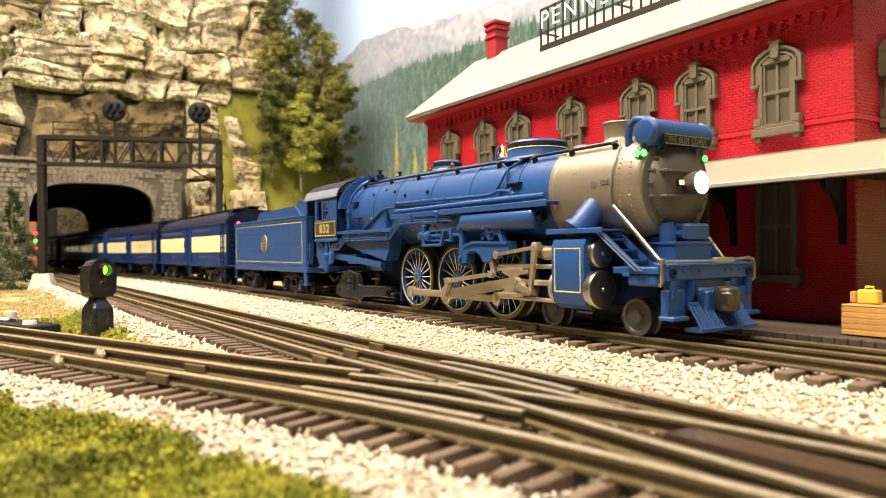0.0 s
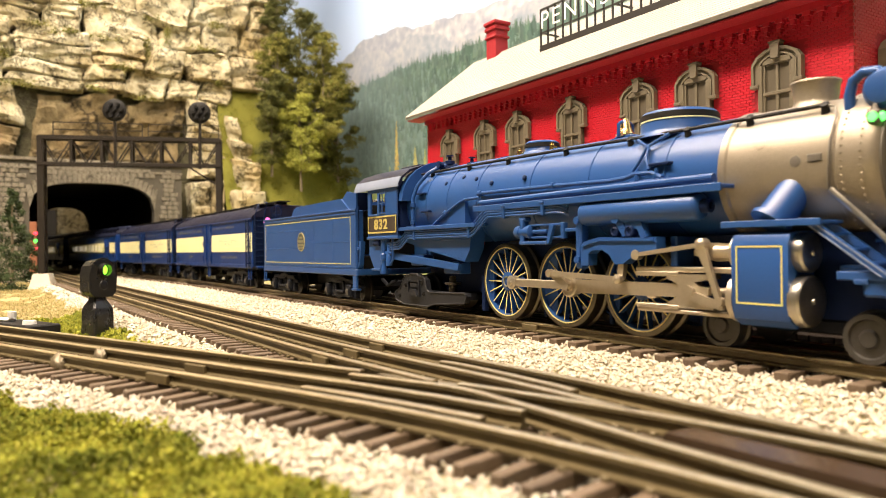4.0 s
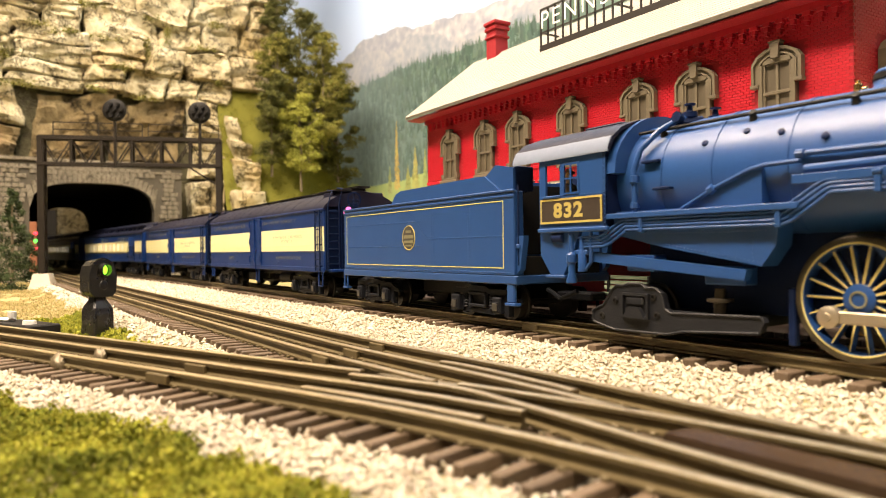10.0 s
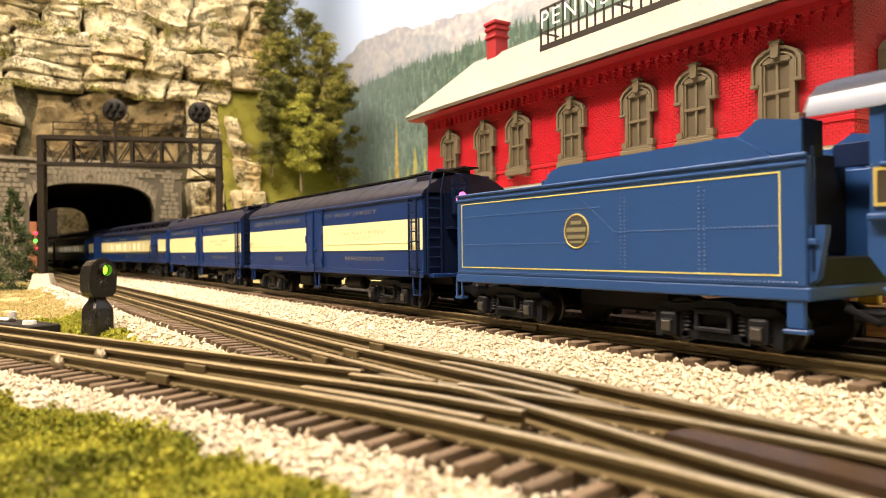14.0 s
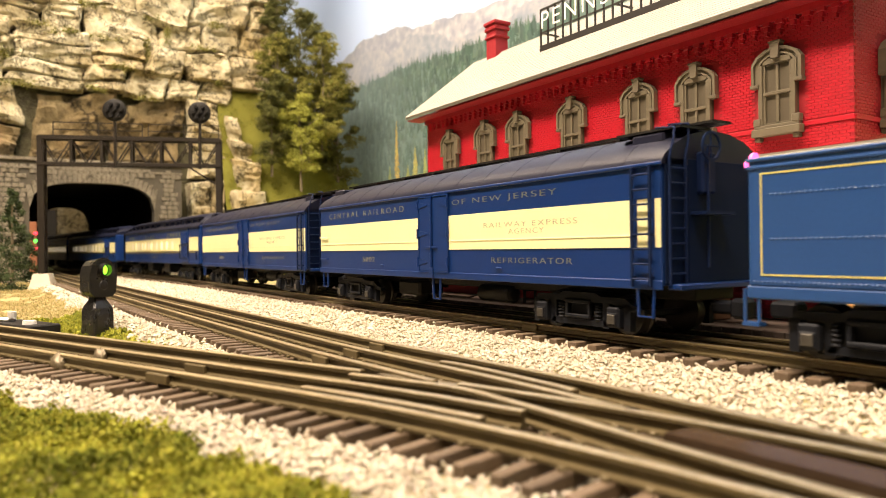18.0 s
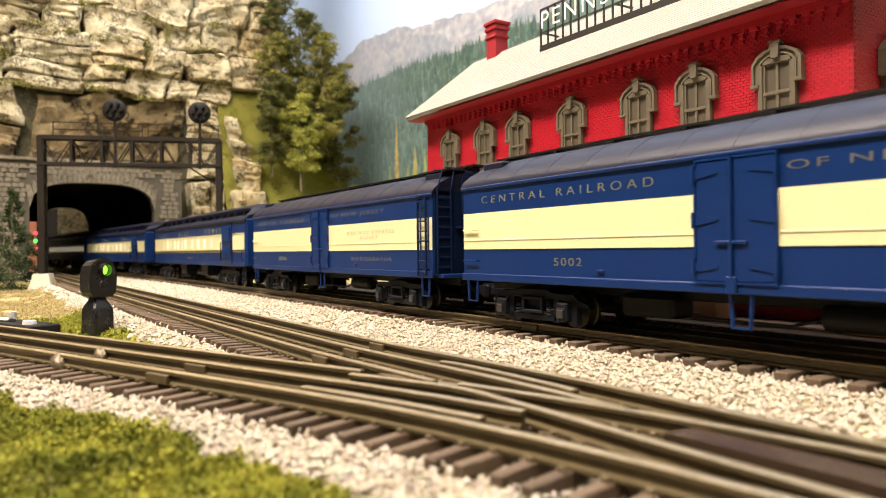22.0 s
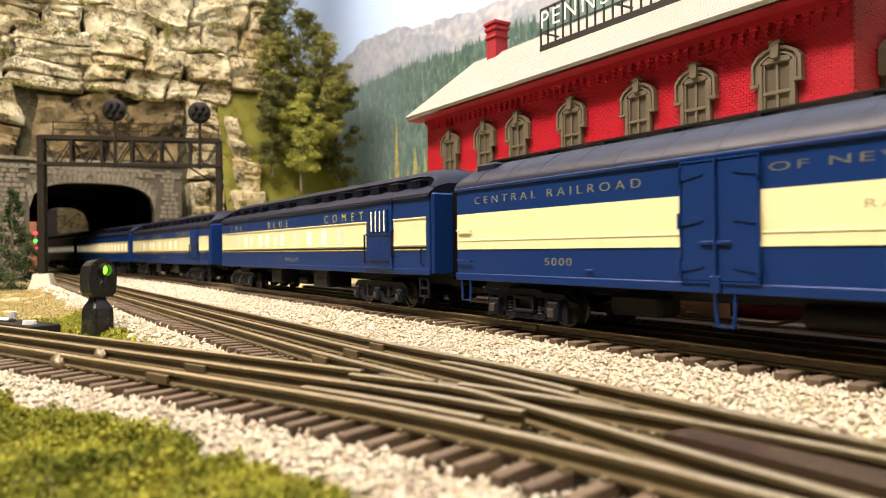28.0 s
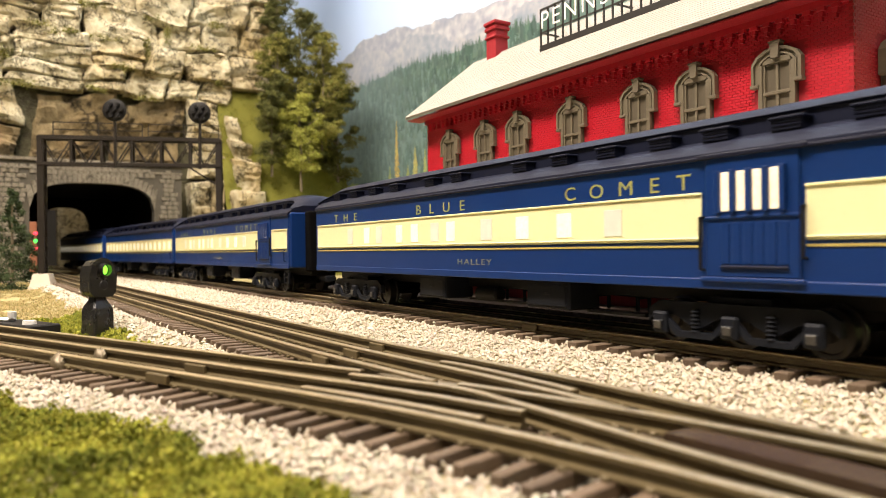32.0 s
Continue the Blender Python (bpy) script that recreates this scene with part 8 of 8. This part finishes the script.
_rmp.color_ramp.elements[1].position, _rmp.color_ramp.elements[1].color = 0.85, (0.40, 0.56, 0.86, 1)
_nz = _nt.nodes.new("ShaderNodeTexNoise")
_nz.inputs["Scale"].default_value, _nz.inputs["Detail"].default_value = 4, 5
_nt.links.new(_co.outputs["Object"], _nz.inputs["Vector"])
_ad = _nt.nodes.new("ShaderNodeMath")
_ad.operation = "MULTIPLY_ADD"
_ad.inputs[1].default_value = 0.35
_nt.links.new(_nz.outputs[0], _ad.inputs[0])
_nt.links.new(_sep.outputs[2], _ad.inputs[2])
_nt.links.new(_ad.outputs[0], _rmp.inputs[0])
_nt.links.new(_rmp.outputs[0], _nt.nodes["Principled BSDF"].inputs["Base Color"])
_nt.nodes["Principled BSDF"].inputs["Roughness"].default_value = 0.7
MOUNTAIN = rock_material("mural_mountain_paint", (0.45, 0.45, 0.49), (0.255, 0.28, 0.345), (0.18, 0.22, 0.295), 7, 0.05, haze=(0.36, 0.40, 0.48))
MOUNTAIN_LOW = rock_material("mural_slope_paint", (0.37, 0.37, 0.40), (0.24, 0.275, 0.34), (0.17, 0.22, 0.27), 9, 0.05, haze=(0.33, 0.38, 0.46))
FOREST_FAR = rock_material("mural_far_forest_paint", (0.14, 0.215, 0.20), (0.10, 0.165, 0.155), (0.07, 0.125, 0.12), 8, 0.05, haze=(0.24, 0.33, 0.36))
FOREST = island_material("mural_forest_paint", [(0.035, 0.075, 0.062), (0.075, 0.135, 0.115), (0.055, 0.105, 0.088), (0.115, 0.185, 0.15), (0.045, 0.09, 0.08)], 0.8, 0.05, 40)
_bs = FOREST.node_tree.nodes["Principled BSDF"]
_co = FOREST.node_tree.nodes.new("ShaderNodeTexCoord")
FOREST.node_tree.links.new(hazed(FOREST.node_tree, _co, _bs.inputs["Base Color"].links[0].from_socket, (0.24, 0.33, 0.36)), _bs.inputs["Base Color"])
MEADOW = material("mural_meadow_paint", (0.36, 0.42, 0.14), 0.8, 0, (0.22, 0.33, 0.15), 60, 12, 0.8)
mural = thing("backdrop", (0, 0, 0), "painted backdrop wall of blue sky, grey mountains and forest", "backdrop", kind="structure")
part("sky_panel", Geo().box(-3500, 700, MURAL_Y, MURAL_Y + 12, -20, 1400), SKY, mural, "pale blue painted sky")


def ridge(pts, x, rough, seed):
    """Height of a painted ridge at x: straight between a few points, roughened."""
    for (xa, za), (xb, zb) in zip(pts, pts[1:]):
        if xa <= x <= xb:
            z = za + (zb - za) * (x - xa) / (xb - xa)
            break
    else:
        z = pts[0][1] if x < pts[0][0] else pts[-1][1]
    return z + rough * (noise.noise(Vector((x * 0.012, seed, 0))) + 0.5 * noise.noise(Vector((x * 0.04, seed, 5))) + 0.25 * noise.noise(Vector((x * 0.12, seed, 9))))


def painted_range(name, pts, rough, seed, y, mat, label):
    g = Geo()
    n = 330
    for i in range(n + 1):
        x = -3500 + 4200 * i / n
        g.v += [(x, y, -20), (x, y, ridge(pts, x, rough, seed))]
    g.f = [(2 * i, 2 * i + 2, 2 * i + 3, 2 * i + 1) for i in range(n)]
    return part(name, g, mat, mural, label, smooth=0)


MOUNTAIN_TOP = [(-3500, 300), (-2400, 420), (-1760, 500), (-1699, 528), (-1564, 554), (-1418, 543), (-1360, 540), (-1315, 520), (-1201, 506), (-1064, 488), (-916, 482), (-500, 560), (700, 500)]
FOREST_TOP = [(-3500, 300), (-1800, 330), (-1680, 430), (-1621, 445), (-1390, 443), (-1244, 434), (-1158, 427), (-1062, 427), (-900, 418), (-700, 440), (700, 480)]
painted_range("painted_mountain", MOUNTAIN_TOP, 12, 3.0, MURAL_Y - 1, MOUNTAIN, "grey painted mountains with snow streaks")
painted_range("painted_snow_ridge", [(x, z - 34 - 18 * math.sin(x * 0.021)) for x, z in MOUNTAIN_TOP], 20, 4.4, MURAL_Y - 1.5, MOUNTAIN_LOW, "lilac-grey painted lower slopes")
painted_range("painted_far_forest", FOREST_TOP, 10, 8.0, MURAL_Y - 2, FOREST_FAR, "hazy teal painted forest")
rng_f = random.Random(14)
g = Geo()
for i in range(3400):
    x = rng_f.uniform(-1900, -800)
    zt = ridge(FOREST_TOP, x, 10, 8.0)
    z = zt - rng_f.random() ** 1.4 * 250 - 10
    h = rng_f.uniform(14, 30)
    w = h * rng_f.uniform(0.16, 0.24)
    y = MURAL_Y - 2.3 - 0.9 * i / 3400
    n = len(g.v)
    g.v += [(x - w, y, z), (x + w, y, z), (x + w * 0.62, y, z + h * 0.34), (x + w * 0.72, y, z + h * 0.36), (x + w * 0.3, y, z + h * 0.68), (x, y, z + h), (x - w * 0.3, y, z + h * 0.68), (x - w * 0.72, y, z + h * 0.36), (x - w * 0.62, y, z + h * 0.34)]
    g.f.append(tuple(range(n, n + 9)))
tagged(part("painted_firs", g, FOREST, mural, "painted fir trees on the slopes", smooth=0), kind="stuff")
painted_range("painted_meadow", [(-3500, 120), (-1600, 200), (-1500, 190), (-1250, 196), (700, 160)], 14, 5.0, MURAL_Y - 3.6, MEADOW, "yellow-green painted meadow")
_lr = random.Random(40)
for _x, _z, _h, _w, _c in ((-1385, 175, 152, 13, (0.46, 0.38, 0.14)), (-1303, 170, 86, 17, (0.36, 0.38, 0.14)), (-1335, 168, 52, 13, (0.30, 0.34, 0.13)), (-1418, 168, 60, 10, (0.30, 0.36, 0.16)), (-1262, 168, 80, 12, (0.30, 0.36, 0.15))):
    g = Geo()
    for _k in range(70):
        _f = _k / 70
        _r = _w * (1 - _f) ** 0.8 + 1
        _cx = _x + _lr.uniform(-1, 1) * _r * 0.7
        _cz, _a = _z + _h * _f, _r * _lr.uniform(0.3, 0.6)
        _n = len(g.v)
        _y = MURAL_Y - 3.8 - 0.006 * _k
        g.v += [(_cx - _a, _y, _cz - 2), (_cx + _a, _y, _cz - 3), (_cx + _a * 0.4, _y, _cz + 4), (_cx, _y, _cz + 9), (_cx - _a * 0.5, _y, _cz + 4)]
        g.f.append(tuple(range(_n, _n + 5)))
    part("painted_larch", g, island_material("mural_larch_paint", [tuple(q * m for q in _c) for m in (0.7, 0.95, 1.2, 0.85)], 0.8, 0.05, 60), mural, "painted golden larch", smooth=0)

# room around the layout
WALL_PAINT = material("room_wall_paint", (0.06, 0.056, 0.05), 0.85, 0, (0.052, 0.048, 0.043), 20, 3, 0.9)
solo("wall_south", Geo().box(-3500, 1500, -1500, -1440, -1000, 1400), WALL_PAINT, "plain dim room wall", "wall", kind="structure")
solo("wall_east", Geo().box(1500, 1560, -1500, 900, -1000, 1400), WALL_PAINT, "plain dim room wall", "wall", kind="structure")
solo("wall_west", Geo().box(-3600, -3500, -1500, 900, -1000, 1400), WALL_PAINT, "plain dim room wall", "wall", kind="structure")
solo("wall_north", Geo().box(700, 1500, 792, 850, -1000, 1400), WALL_PAINT, "plain dim room wall", "wall", kind="structure")
solo("ceiling", Geo().box(-3600, 1560, -1500, 900, 1400, 1440), WALL_PAINT, "plain dim room ceiling", "ceiling", kind="structure")
solo("floor", Geo().box(-3600, 1560, -1500, 900, -1040, -1000), PLATFORM, "plain dark room floor", "floor", kind="structure")

# ---- small things beside the track ----
SIGNAL_BLACK = material("glossy_signal_black", (0.010, 0.010, 0.010), 0.28, 0, (0.018, 0.017, 0.016), 500, 90, 0.9, 0.25, 900)
dw = thing("dwarf_signal", (-464, 53.6, -15), "squat black dwarf signal with a lit green lens", "signal", turn=24)
_b = Geo()
_lv = ((0, 8.4, 8.2), (2.0, 8.4, 8.2), (2.2, 7.7, 7.6), (17.0, 7.5, 7.3), (19.0, 6.9, 6.7), (23.0, 4.3, 4.6), (25.0, 4.0, 4.4))
for _z, _a, _w in _lv:
    _b.v += [(-_a, -_w + 1, _z), (-_a + 1, -_w, _z), (_a - 1, -_w, _z), (_a, -_w + 1, _z), (_a, _w - 1, _z), (_a - 1, _w, _z), (-_a + 1, _w, _z), (-_a, _w - 1, _z)]
for _k in range(len(_lv) - 1):
    _b.f += [(_k * 8 + i, _k * 8 + (i + 1) % 8, _k * 8 + 8 + (i + 1) % 8, _k * 8 + 8 + i) for i in range(8)]
_b.f += [tuple(range(8))[::-1], tuple(range(48, 56))]
part("base", _b, SIGNAL_BLACK, dw)
part("neck", Geo().box(-3.8, 3.8, -4.2, 4.2, 24.6, 28.5, 0.8), SIGNAL_BLACK, dw)
part("cast_panel", Geo().box(7.4, 8.0, -5.2, 5.2, 4, 15.6, 0.3).box(7.9, 8.5, -1.4, 1.4, 7.6, 10.4, 0.5).box(7.9, 8.4, 1.6, 4.2, 11.4, 12.2, 0.2).box(7.9, 8.4, 2.0, 4.2, 5.4, 6.2, 0.2).box(7.9, 8.4, -4.4, -1.0, 14.0, 14.6, 0.2), SIGNAL_BLACK, dw)
hd = part("lamp_head", Geo().prism([(-7.8, 28), (-5.4, 25.4), (5.4, 25.4), (7.8, 28), (8.2, 38), (6.6, 43.6), (3, 46.4), (0, 47.2), (-3, 46.4), (-6.6, 43.6), (-8.2, 38)], -7, 6, "x"), SIGNAL_BLACK, dw)
part("face_plate", Geo().prism([(-9.2, 28), (-6.4, 25), (6.4, 25), (9.2, 28), (9.8, 38), (7.8, 44.4), (3.6, 47.6), (0, 48.4), (-3.6, 47.6), (-7.8, 44.4), (-9.8, 38)], 6, 7.2, "x"), SIGNAL_BLACK, hd)
part("lamp_visor", Geo().spin((7.2, 0, 41.2), (1, 0, -0.05), [(0, 3.9), (4.8, 3.8), (4.8, 3.3), (0, 3.4)], 24, True), SIGNAL_BLACK, hd)
part("lamp_lens", Geo().spin((7.2, 0, 41.2), (1, 0, 0), [(0, 3.1), (1.0, 2.4), (1.4, 0.01)], 20), material("green_dwarf_glow", (0.25, 1.0, 0.05), 0.3, glow=3.0), hd, "glowing green lens")
part("lower_lens", Geo().spin((7.2, 0, 32.0), (1, 0, 0), [(0, 3.0), (0.8, 2.5), (1.1, 0.01)], 20), DARK_GLASS, hd, "unlit dark lens")
part("rear_cap", Geo().cyl((-7, 0, 36), (-9, 0, 36), 6.5, 5.5, 20), SIGNAL_BLACK, hd)
dw.scale = (0.90, 0.88, 1.0)

sm = thing("switch_machine", (-452, 15, -9), "flat black switch machine with pale bolts beside the track", "switch machine", turn=21)
part("case", Geo().box(-24, 24, -9, 9, 0, 7.0, 0.7), BLACK, sm)
part("lever", Geo().box(-30, -14, -3, 3, 7, 8.6, 0.8).cyl((-14, 0, 9), (-14, 0, 12.4), 2.2, n=14), SIGN_WHITE, sm, "pale lever plate")
part("cap", Geo().cyl((12, -2, 7), (12, -2, 9), 3.6, 3.2, 18), SIGN_WHITE, sm)

# bricks of the station's front wall: single ones at the near corner, the rest joined
def lay_bricks():
    holes = [(x, 15.6, 76, 13.5) for x in (-199.5, -247.7, -346.3, -403.0, -444.0)] + [(x, 89, 134, 12.6) for x in UPPER_X]
    brick = mesh_of("brick", Geo().box(0, 3.05, -0.26, 0.3, 0, 1.36, 0.09), RED, 0)
    rng = random.Random(2)
    rest = Geo()
    h = 1.5
    for r in range(103):
        z = -3 + r * h
        if 92.4 < z + 0.8 < 95.6 or z > 146.5:
            continue
        x = EAST - 3.22 + (1.61 if r % 2 else 0)
        while x > WEST:
            if x + 3.05 <= EAST + 0.2 and not any(abs(x + 1.5 - a) < w + 1.5 and b - 1.5 < z < c for a, b, c, w in holes):
                if x > -183 and 72 < z < 150:
                    ob = new("brick", brick)
                    ob.parent, ob.location = front, (x * S, WALL_Y * S, z * S)
                elif z > 60 or x > -260:
                    j = rng.uniform(-0.05, 0.05)
                    rest.add([(x, WALL_Y, z), (x + 3.05, WALL_Y, z), (x + 3.05, WALL_Y, z + 1.36), (x, WALL_Y, z + 1.36),
                              (x + 0.12, WALL_Y - 0.26 + j, z + 0.12), (x + 2.95, WALL_Y - 0.26 + j, z + 0.12), (x + 2.95, WALL_Y - 0.26 + j, z + 1.27), (x + 0.12, WALL_Y - 0.26 + j, z + 1.27)],
                             [(4, 5, 6, 7), (0, 1, 5, 4), (1, 2, 6, 5), (2, 3, 7, 6), (3, 0, 4, 7)])
            x -= 3.22
    tagged(part("brick_facing", rest, RED, front, "rows of red painted bricks", smooth=0), kind="stuff")
    side = Geo()
    for r in range(103):
        z = -3 + r * h
        y = WALL_Y + (1.61 if r % 2 else 0)
        while y < 400:
            if not (abs(y + 2.5 - 362) < 13 and 88 < z < 134):
                side.add([(EAST, y, z), (EAST, y + 3.05, z), (EAST, y + 3.05, z + 1.36), (EAST, y, z + 1.36), (EAST + 0.3, y + 0.12, z + 0.12), (EAST + 0.3, y + 2.95, z + 0.12), (EAST + 0.3, y + 2.95, z + 1.27), (EAST + 0.3, y + 0.12, z + 1.27)],
                         [(4, 5, 6, 7), (0, 1, 5, 4), (1, 2, 6, 5), (2, 3, 7, 6), (3, 0, 4, 7)])
            y += 3.22
    tagged(part("brick_facing", side, RED, gable, "rows of red painted bricks", smooth=0), kind="stuff")


lay_bricks()


# ---- loose ground cover, then the tracks ----
scatter("ballast", "stone", -330, 40, -20, 276, 0.66, 1.08, BALLAST, "loose cream and white ballast stones around the tracks", "ballast", 1, 2.0, 0.85)
scatter("ballast", "stone", -760, -330, -130, 276, 0.24, 1.5, BALLAST, "loose cream and white ballast stones around the tracks", "ballast", 2, 2.0, 0.85)
scatter("ballast", "stone", -1420, -760, 30, 300, 0.06, 2.6, BALLAST, "loose cream ballast stones near the tunnel", "ballast", 3, 1.5)
scatter("ballast", "stone", -330, 20, -60, 90, 0.5, 1.15, BALLAST, "loose cream stones heaped beside the tie ends", "ballast", 8, 2.0, 0.85, pick=lambda x, y: 32 < spur_y(x) - y < 50)


def turf_clumps(x0, x1, y0, y1, count, seed):
    """Ragged tufts of foam, some tall, some sunk, with dark hollows between them."""
    rng = random.Random(seed)
    g = Geo()
    for _ in range(count):
        x, y = rng.uniform(x0, x1), rng.uniform(y0, y1)
        if cover(x, y) != "turf" or y > spur_y(x):
            continue
        tall = noise.noise(Vector((x * 0.05, y * 0.05, 21)))
        if tall < -0.25:
            continue
        r = rng.uniform(1.6, 4.4) * (1.0 + 0.5 * tall)
        z = ground_z(x, y) + r * 0.35
        for _k in range(int(46 * r / 2.4)):
            a, b = rng.uniform(0, 6.283), math.acos(rng.uniform(-0.35, 1))
            q = r * rng.uniform(0.75, 1.12)
            p = Vector((x + q * math.sin(b) * math.cos(a), y + q * math.sin(b) * math.sin(a), z + q * math.cos(b) * 0.9))
            e = [Vector((rng.uniform(-1, 1), rng.uniform(-1, 1), rng.uniform(-1, 1))) * rng.uniform(0.35, 0.85) for _j in range(3)]
            n = len(g.v)
            g.v += [tuple(p + e[0]), tuple(p + e[1]), tuple(p + e[2]), tuple(p - (e[0] + e[1] + e[2]) * 0.5)]
            g.f += [(n, n + 1, n + 2), (n, n + 2, n + 3), (n, n + 3, n + 1)]
    return solo("turf", g, TURF, "ragged tufts of yellow-green foam turf", "turf", kind="stuff", smooth=0)


scatter("turf", "turf", -330, -50, -50, 90, 2.6, 0.85, TURF, "clumps of yellow-green foam turf", "turf", 4, 1.6, shape="fleck", pick=lambda x, y: y < spur_y(x))
turf_clumps(-330, -50, -60, 90, 2400, 7)
scatter("turf", "turf", -700, -330, -90, 120, 0.7, 1.2, TURF, "clumps of yellow-green foam turf", "turf", 5, 2.6, shape="fleck", pick=lambda x, y: y > spur_y(x) - 60)
scatter("dry_grass", "field", -1420, -620, -60, 110, 0.30, 1.1, island_material("dry_grass_flecks", [(0.46, 0.36, 0.17), (0.54, 0.44, 0.22), (0.42, 0.34, 0.15), (0.37, 0.32, 0.12)]), "short tan dry grass on the field", "dry grass", 6, 2.0, shape="fleck")

track("track_main", main_y, "three-rail track on dark wooden ties, train runs on it", [(-17, 260, -3400), (0, 260, -3400), (17, 260, -3400)], 200, -1300)
GAUGE = 16.0
second = track("track_second", side_y, "three-rail track beside the main track on dark ties", [(GAUGE, 260, -3400), (0, -106, -3400), (-GAUGE, -164, -3400)], 200, -1300, 9.2, 1.5, 28)
spur = track("track_spur", spur_y, "three-rail track curving away from a turnout", [(-GAUGE, -10, -900), (0, -121, -900), (GAUGE, -184, -900), (GAUGE, -4, -151), (-10.8, -124, -181)], -64, -700, 8.4, 1.5, 29)


def bent_rail(tr, pts):
    """A short rail of the turnout through a few points, rounded between them."""
    path = []
    for i in range(len(pts) - 1):
        a, b = pts[max(0, i - 1)], pts[min(len(pts) - 1, i + 2)]
        p, q = pts[i], pts[i + 1]
        for k in range(6):
            u = k / 6
            path.append(tuple(0.5 * (2 * p[c] + (q[c] - a[c]) * u + (2 * a[c] - 5 * p[c] + 4 * q[c] - b[c]) * u * u + (3 * p[c] - a[c] - 3 * q[c] + b[c]) * u ** 3) for c in (0, 1)) + (0.0,))
    path.append((*pts[-1], 0.0))
    r = part("rail", Geo().sweep(RAIL_BODY, path), RAIL, tr)
    part("rail_head", Geo().sweep(RAIL_CAP, path), RAIL_TOP, r, "worn bright rail head")


# wing rail of the frog, which becomes the near rail of the second track, and its guard rail
bent_rail(second, [(-187, 88.6), (-168, 96.6), (-151, 102.6), (-130, 103.6), (-90, 103.6), (-40, 103.8), (10, 104.0)])
bent_rail(second, [(-190, 122.4), (-180, 124.2), (-160, 125.0), (-140, 125.2), (-131, 124.6)])
FROG = material("frog_casting", (0.20, 0.16, 0.10), 0.5, 0.3, (0.12, 0.095, 0.06), 400, 60, 0.9, 0.3, 900)
solo("frog_point", Geo().prism([(-168, 101.6), (-148, 106.4), (-146, 108.6), (-150, 109.6), (-166, 105.6), (-186, 97.6), (-186, 96.4)], -4.0, -0.9, "z"), FROG, "cast brown frog between the crossing rails", "rail frog")
for _x, _y, _w in ((-287, 20.5, 6.5), (-292, 34.5, 5.5)):
    _g = Geo().spin((_x, _y, -5.2), (0, 0, 1), [(0, _w), (1.6, _w * 1.02), (3.4, _w * 0.86), (4.8, _w * 0.55), (5.4, _w * 0.2), (5.5, 0.01)], 22)
    _g.v = [(x + 1.1 * noise.noise(Vector((x * 0.3, y * 0.3, z * 0.3))), _y + (y - _y) * 0.42 + 0.8 * noise.noise(Vector((x * 0.35, y * 0.35, z * 0.3 + 7))), z + 1.2 * noise.noise(Vector((x * 0.4, y * 0.4, 3)))) for x, y, z in _g.v]
    solo("ballast_lump", _g, FROG, "grey-brown clump of glued stone against the rail", "stone clump", "stone clumps at the rail", smooth=50)


PLATE = material("brown_guard_plate", (0.055, 0.035, 0.022), 0.2, 0, (0.035, 0.023, 0.015), 300, 40, 0.9, 0.1, 900)
solo("switch_plate", Geo().prism([(-93.0, 112.4), (-92.0, 120.4), (-62, 122.2), (70, 123.6), (70, 114.6), (-60, 113.6)], -3.6, -1.0, "z"), PLATE, "glossy dark brown plate between the rails", "track plate")


def rail_joiner(fy, dy, x):
    """A small fishplate on the camera's side of a rail joint."""
    k = (fy(x + 1) - fy(x - 1)) / 2
    j = tagged(new("rail_joiner", JOINER), "short brown rail joiner clipped to the rail", "rail joiner", "rail joiners")
    j.matrix_basis = pose((x - dy * k) * S, (fy(x) + dy) * S, 0, 0, 0, math.degrees(math.atan(k)))


JOINER = mesh_of("rail_joiner", Geo().box(-5.5, 5.5, -2.0, -0.5, -3.9, -0.9, 0.3).box(-5.5, 5.5, 0.5, 2.0, -3.9, -0.9, 0.3), RAIL)
for _f, _d, _x in ((spur_y, -16, -233), (spur_y, 0, -238), (spur_y, 16, -247), (spur_y, 16, -393), (side_y, -16, -230), (side_y, 0, -237), (side_y, 16, -246), (main_y, -17, -262), (main_y, 17, -262), (main_y, 0, -262)):
    rail_joiner(_f, _d, _x)
motions()
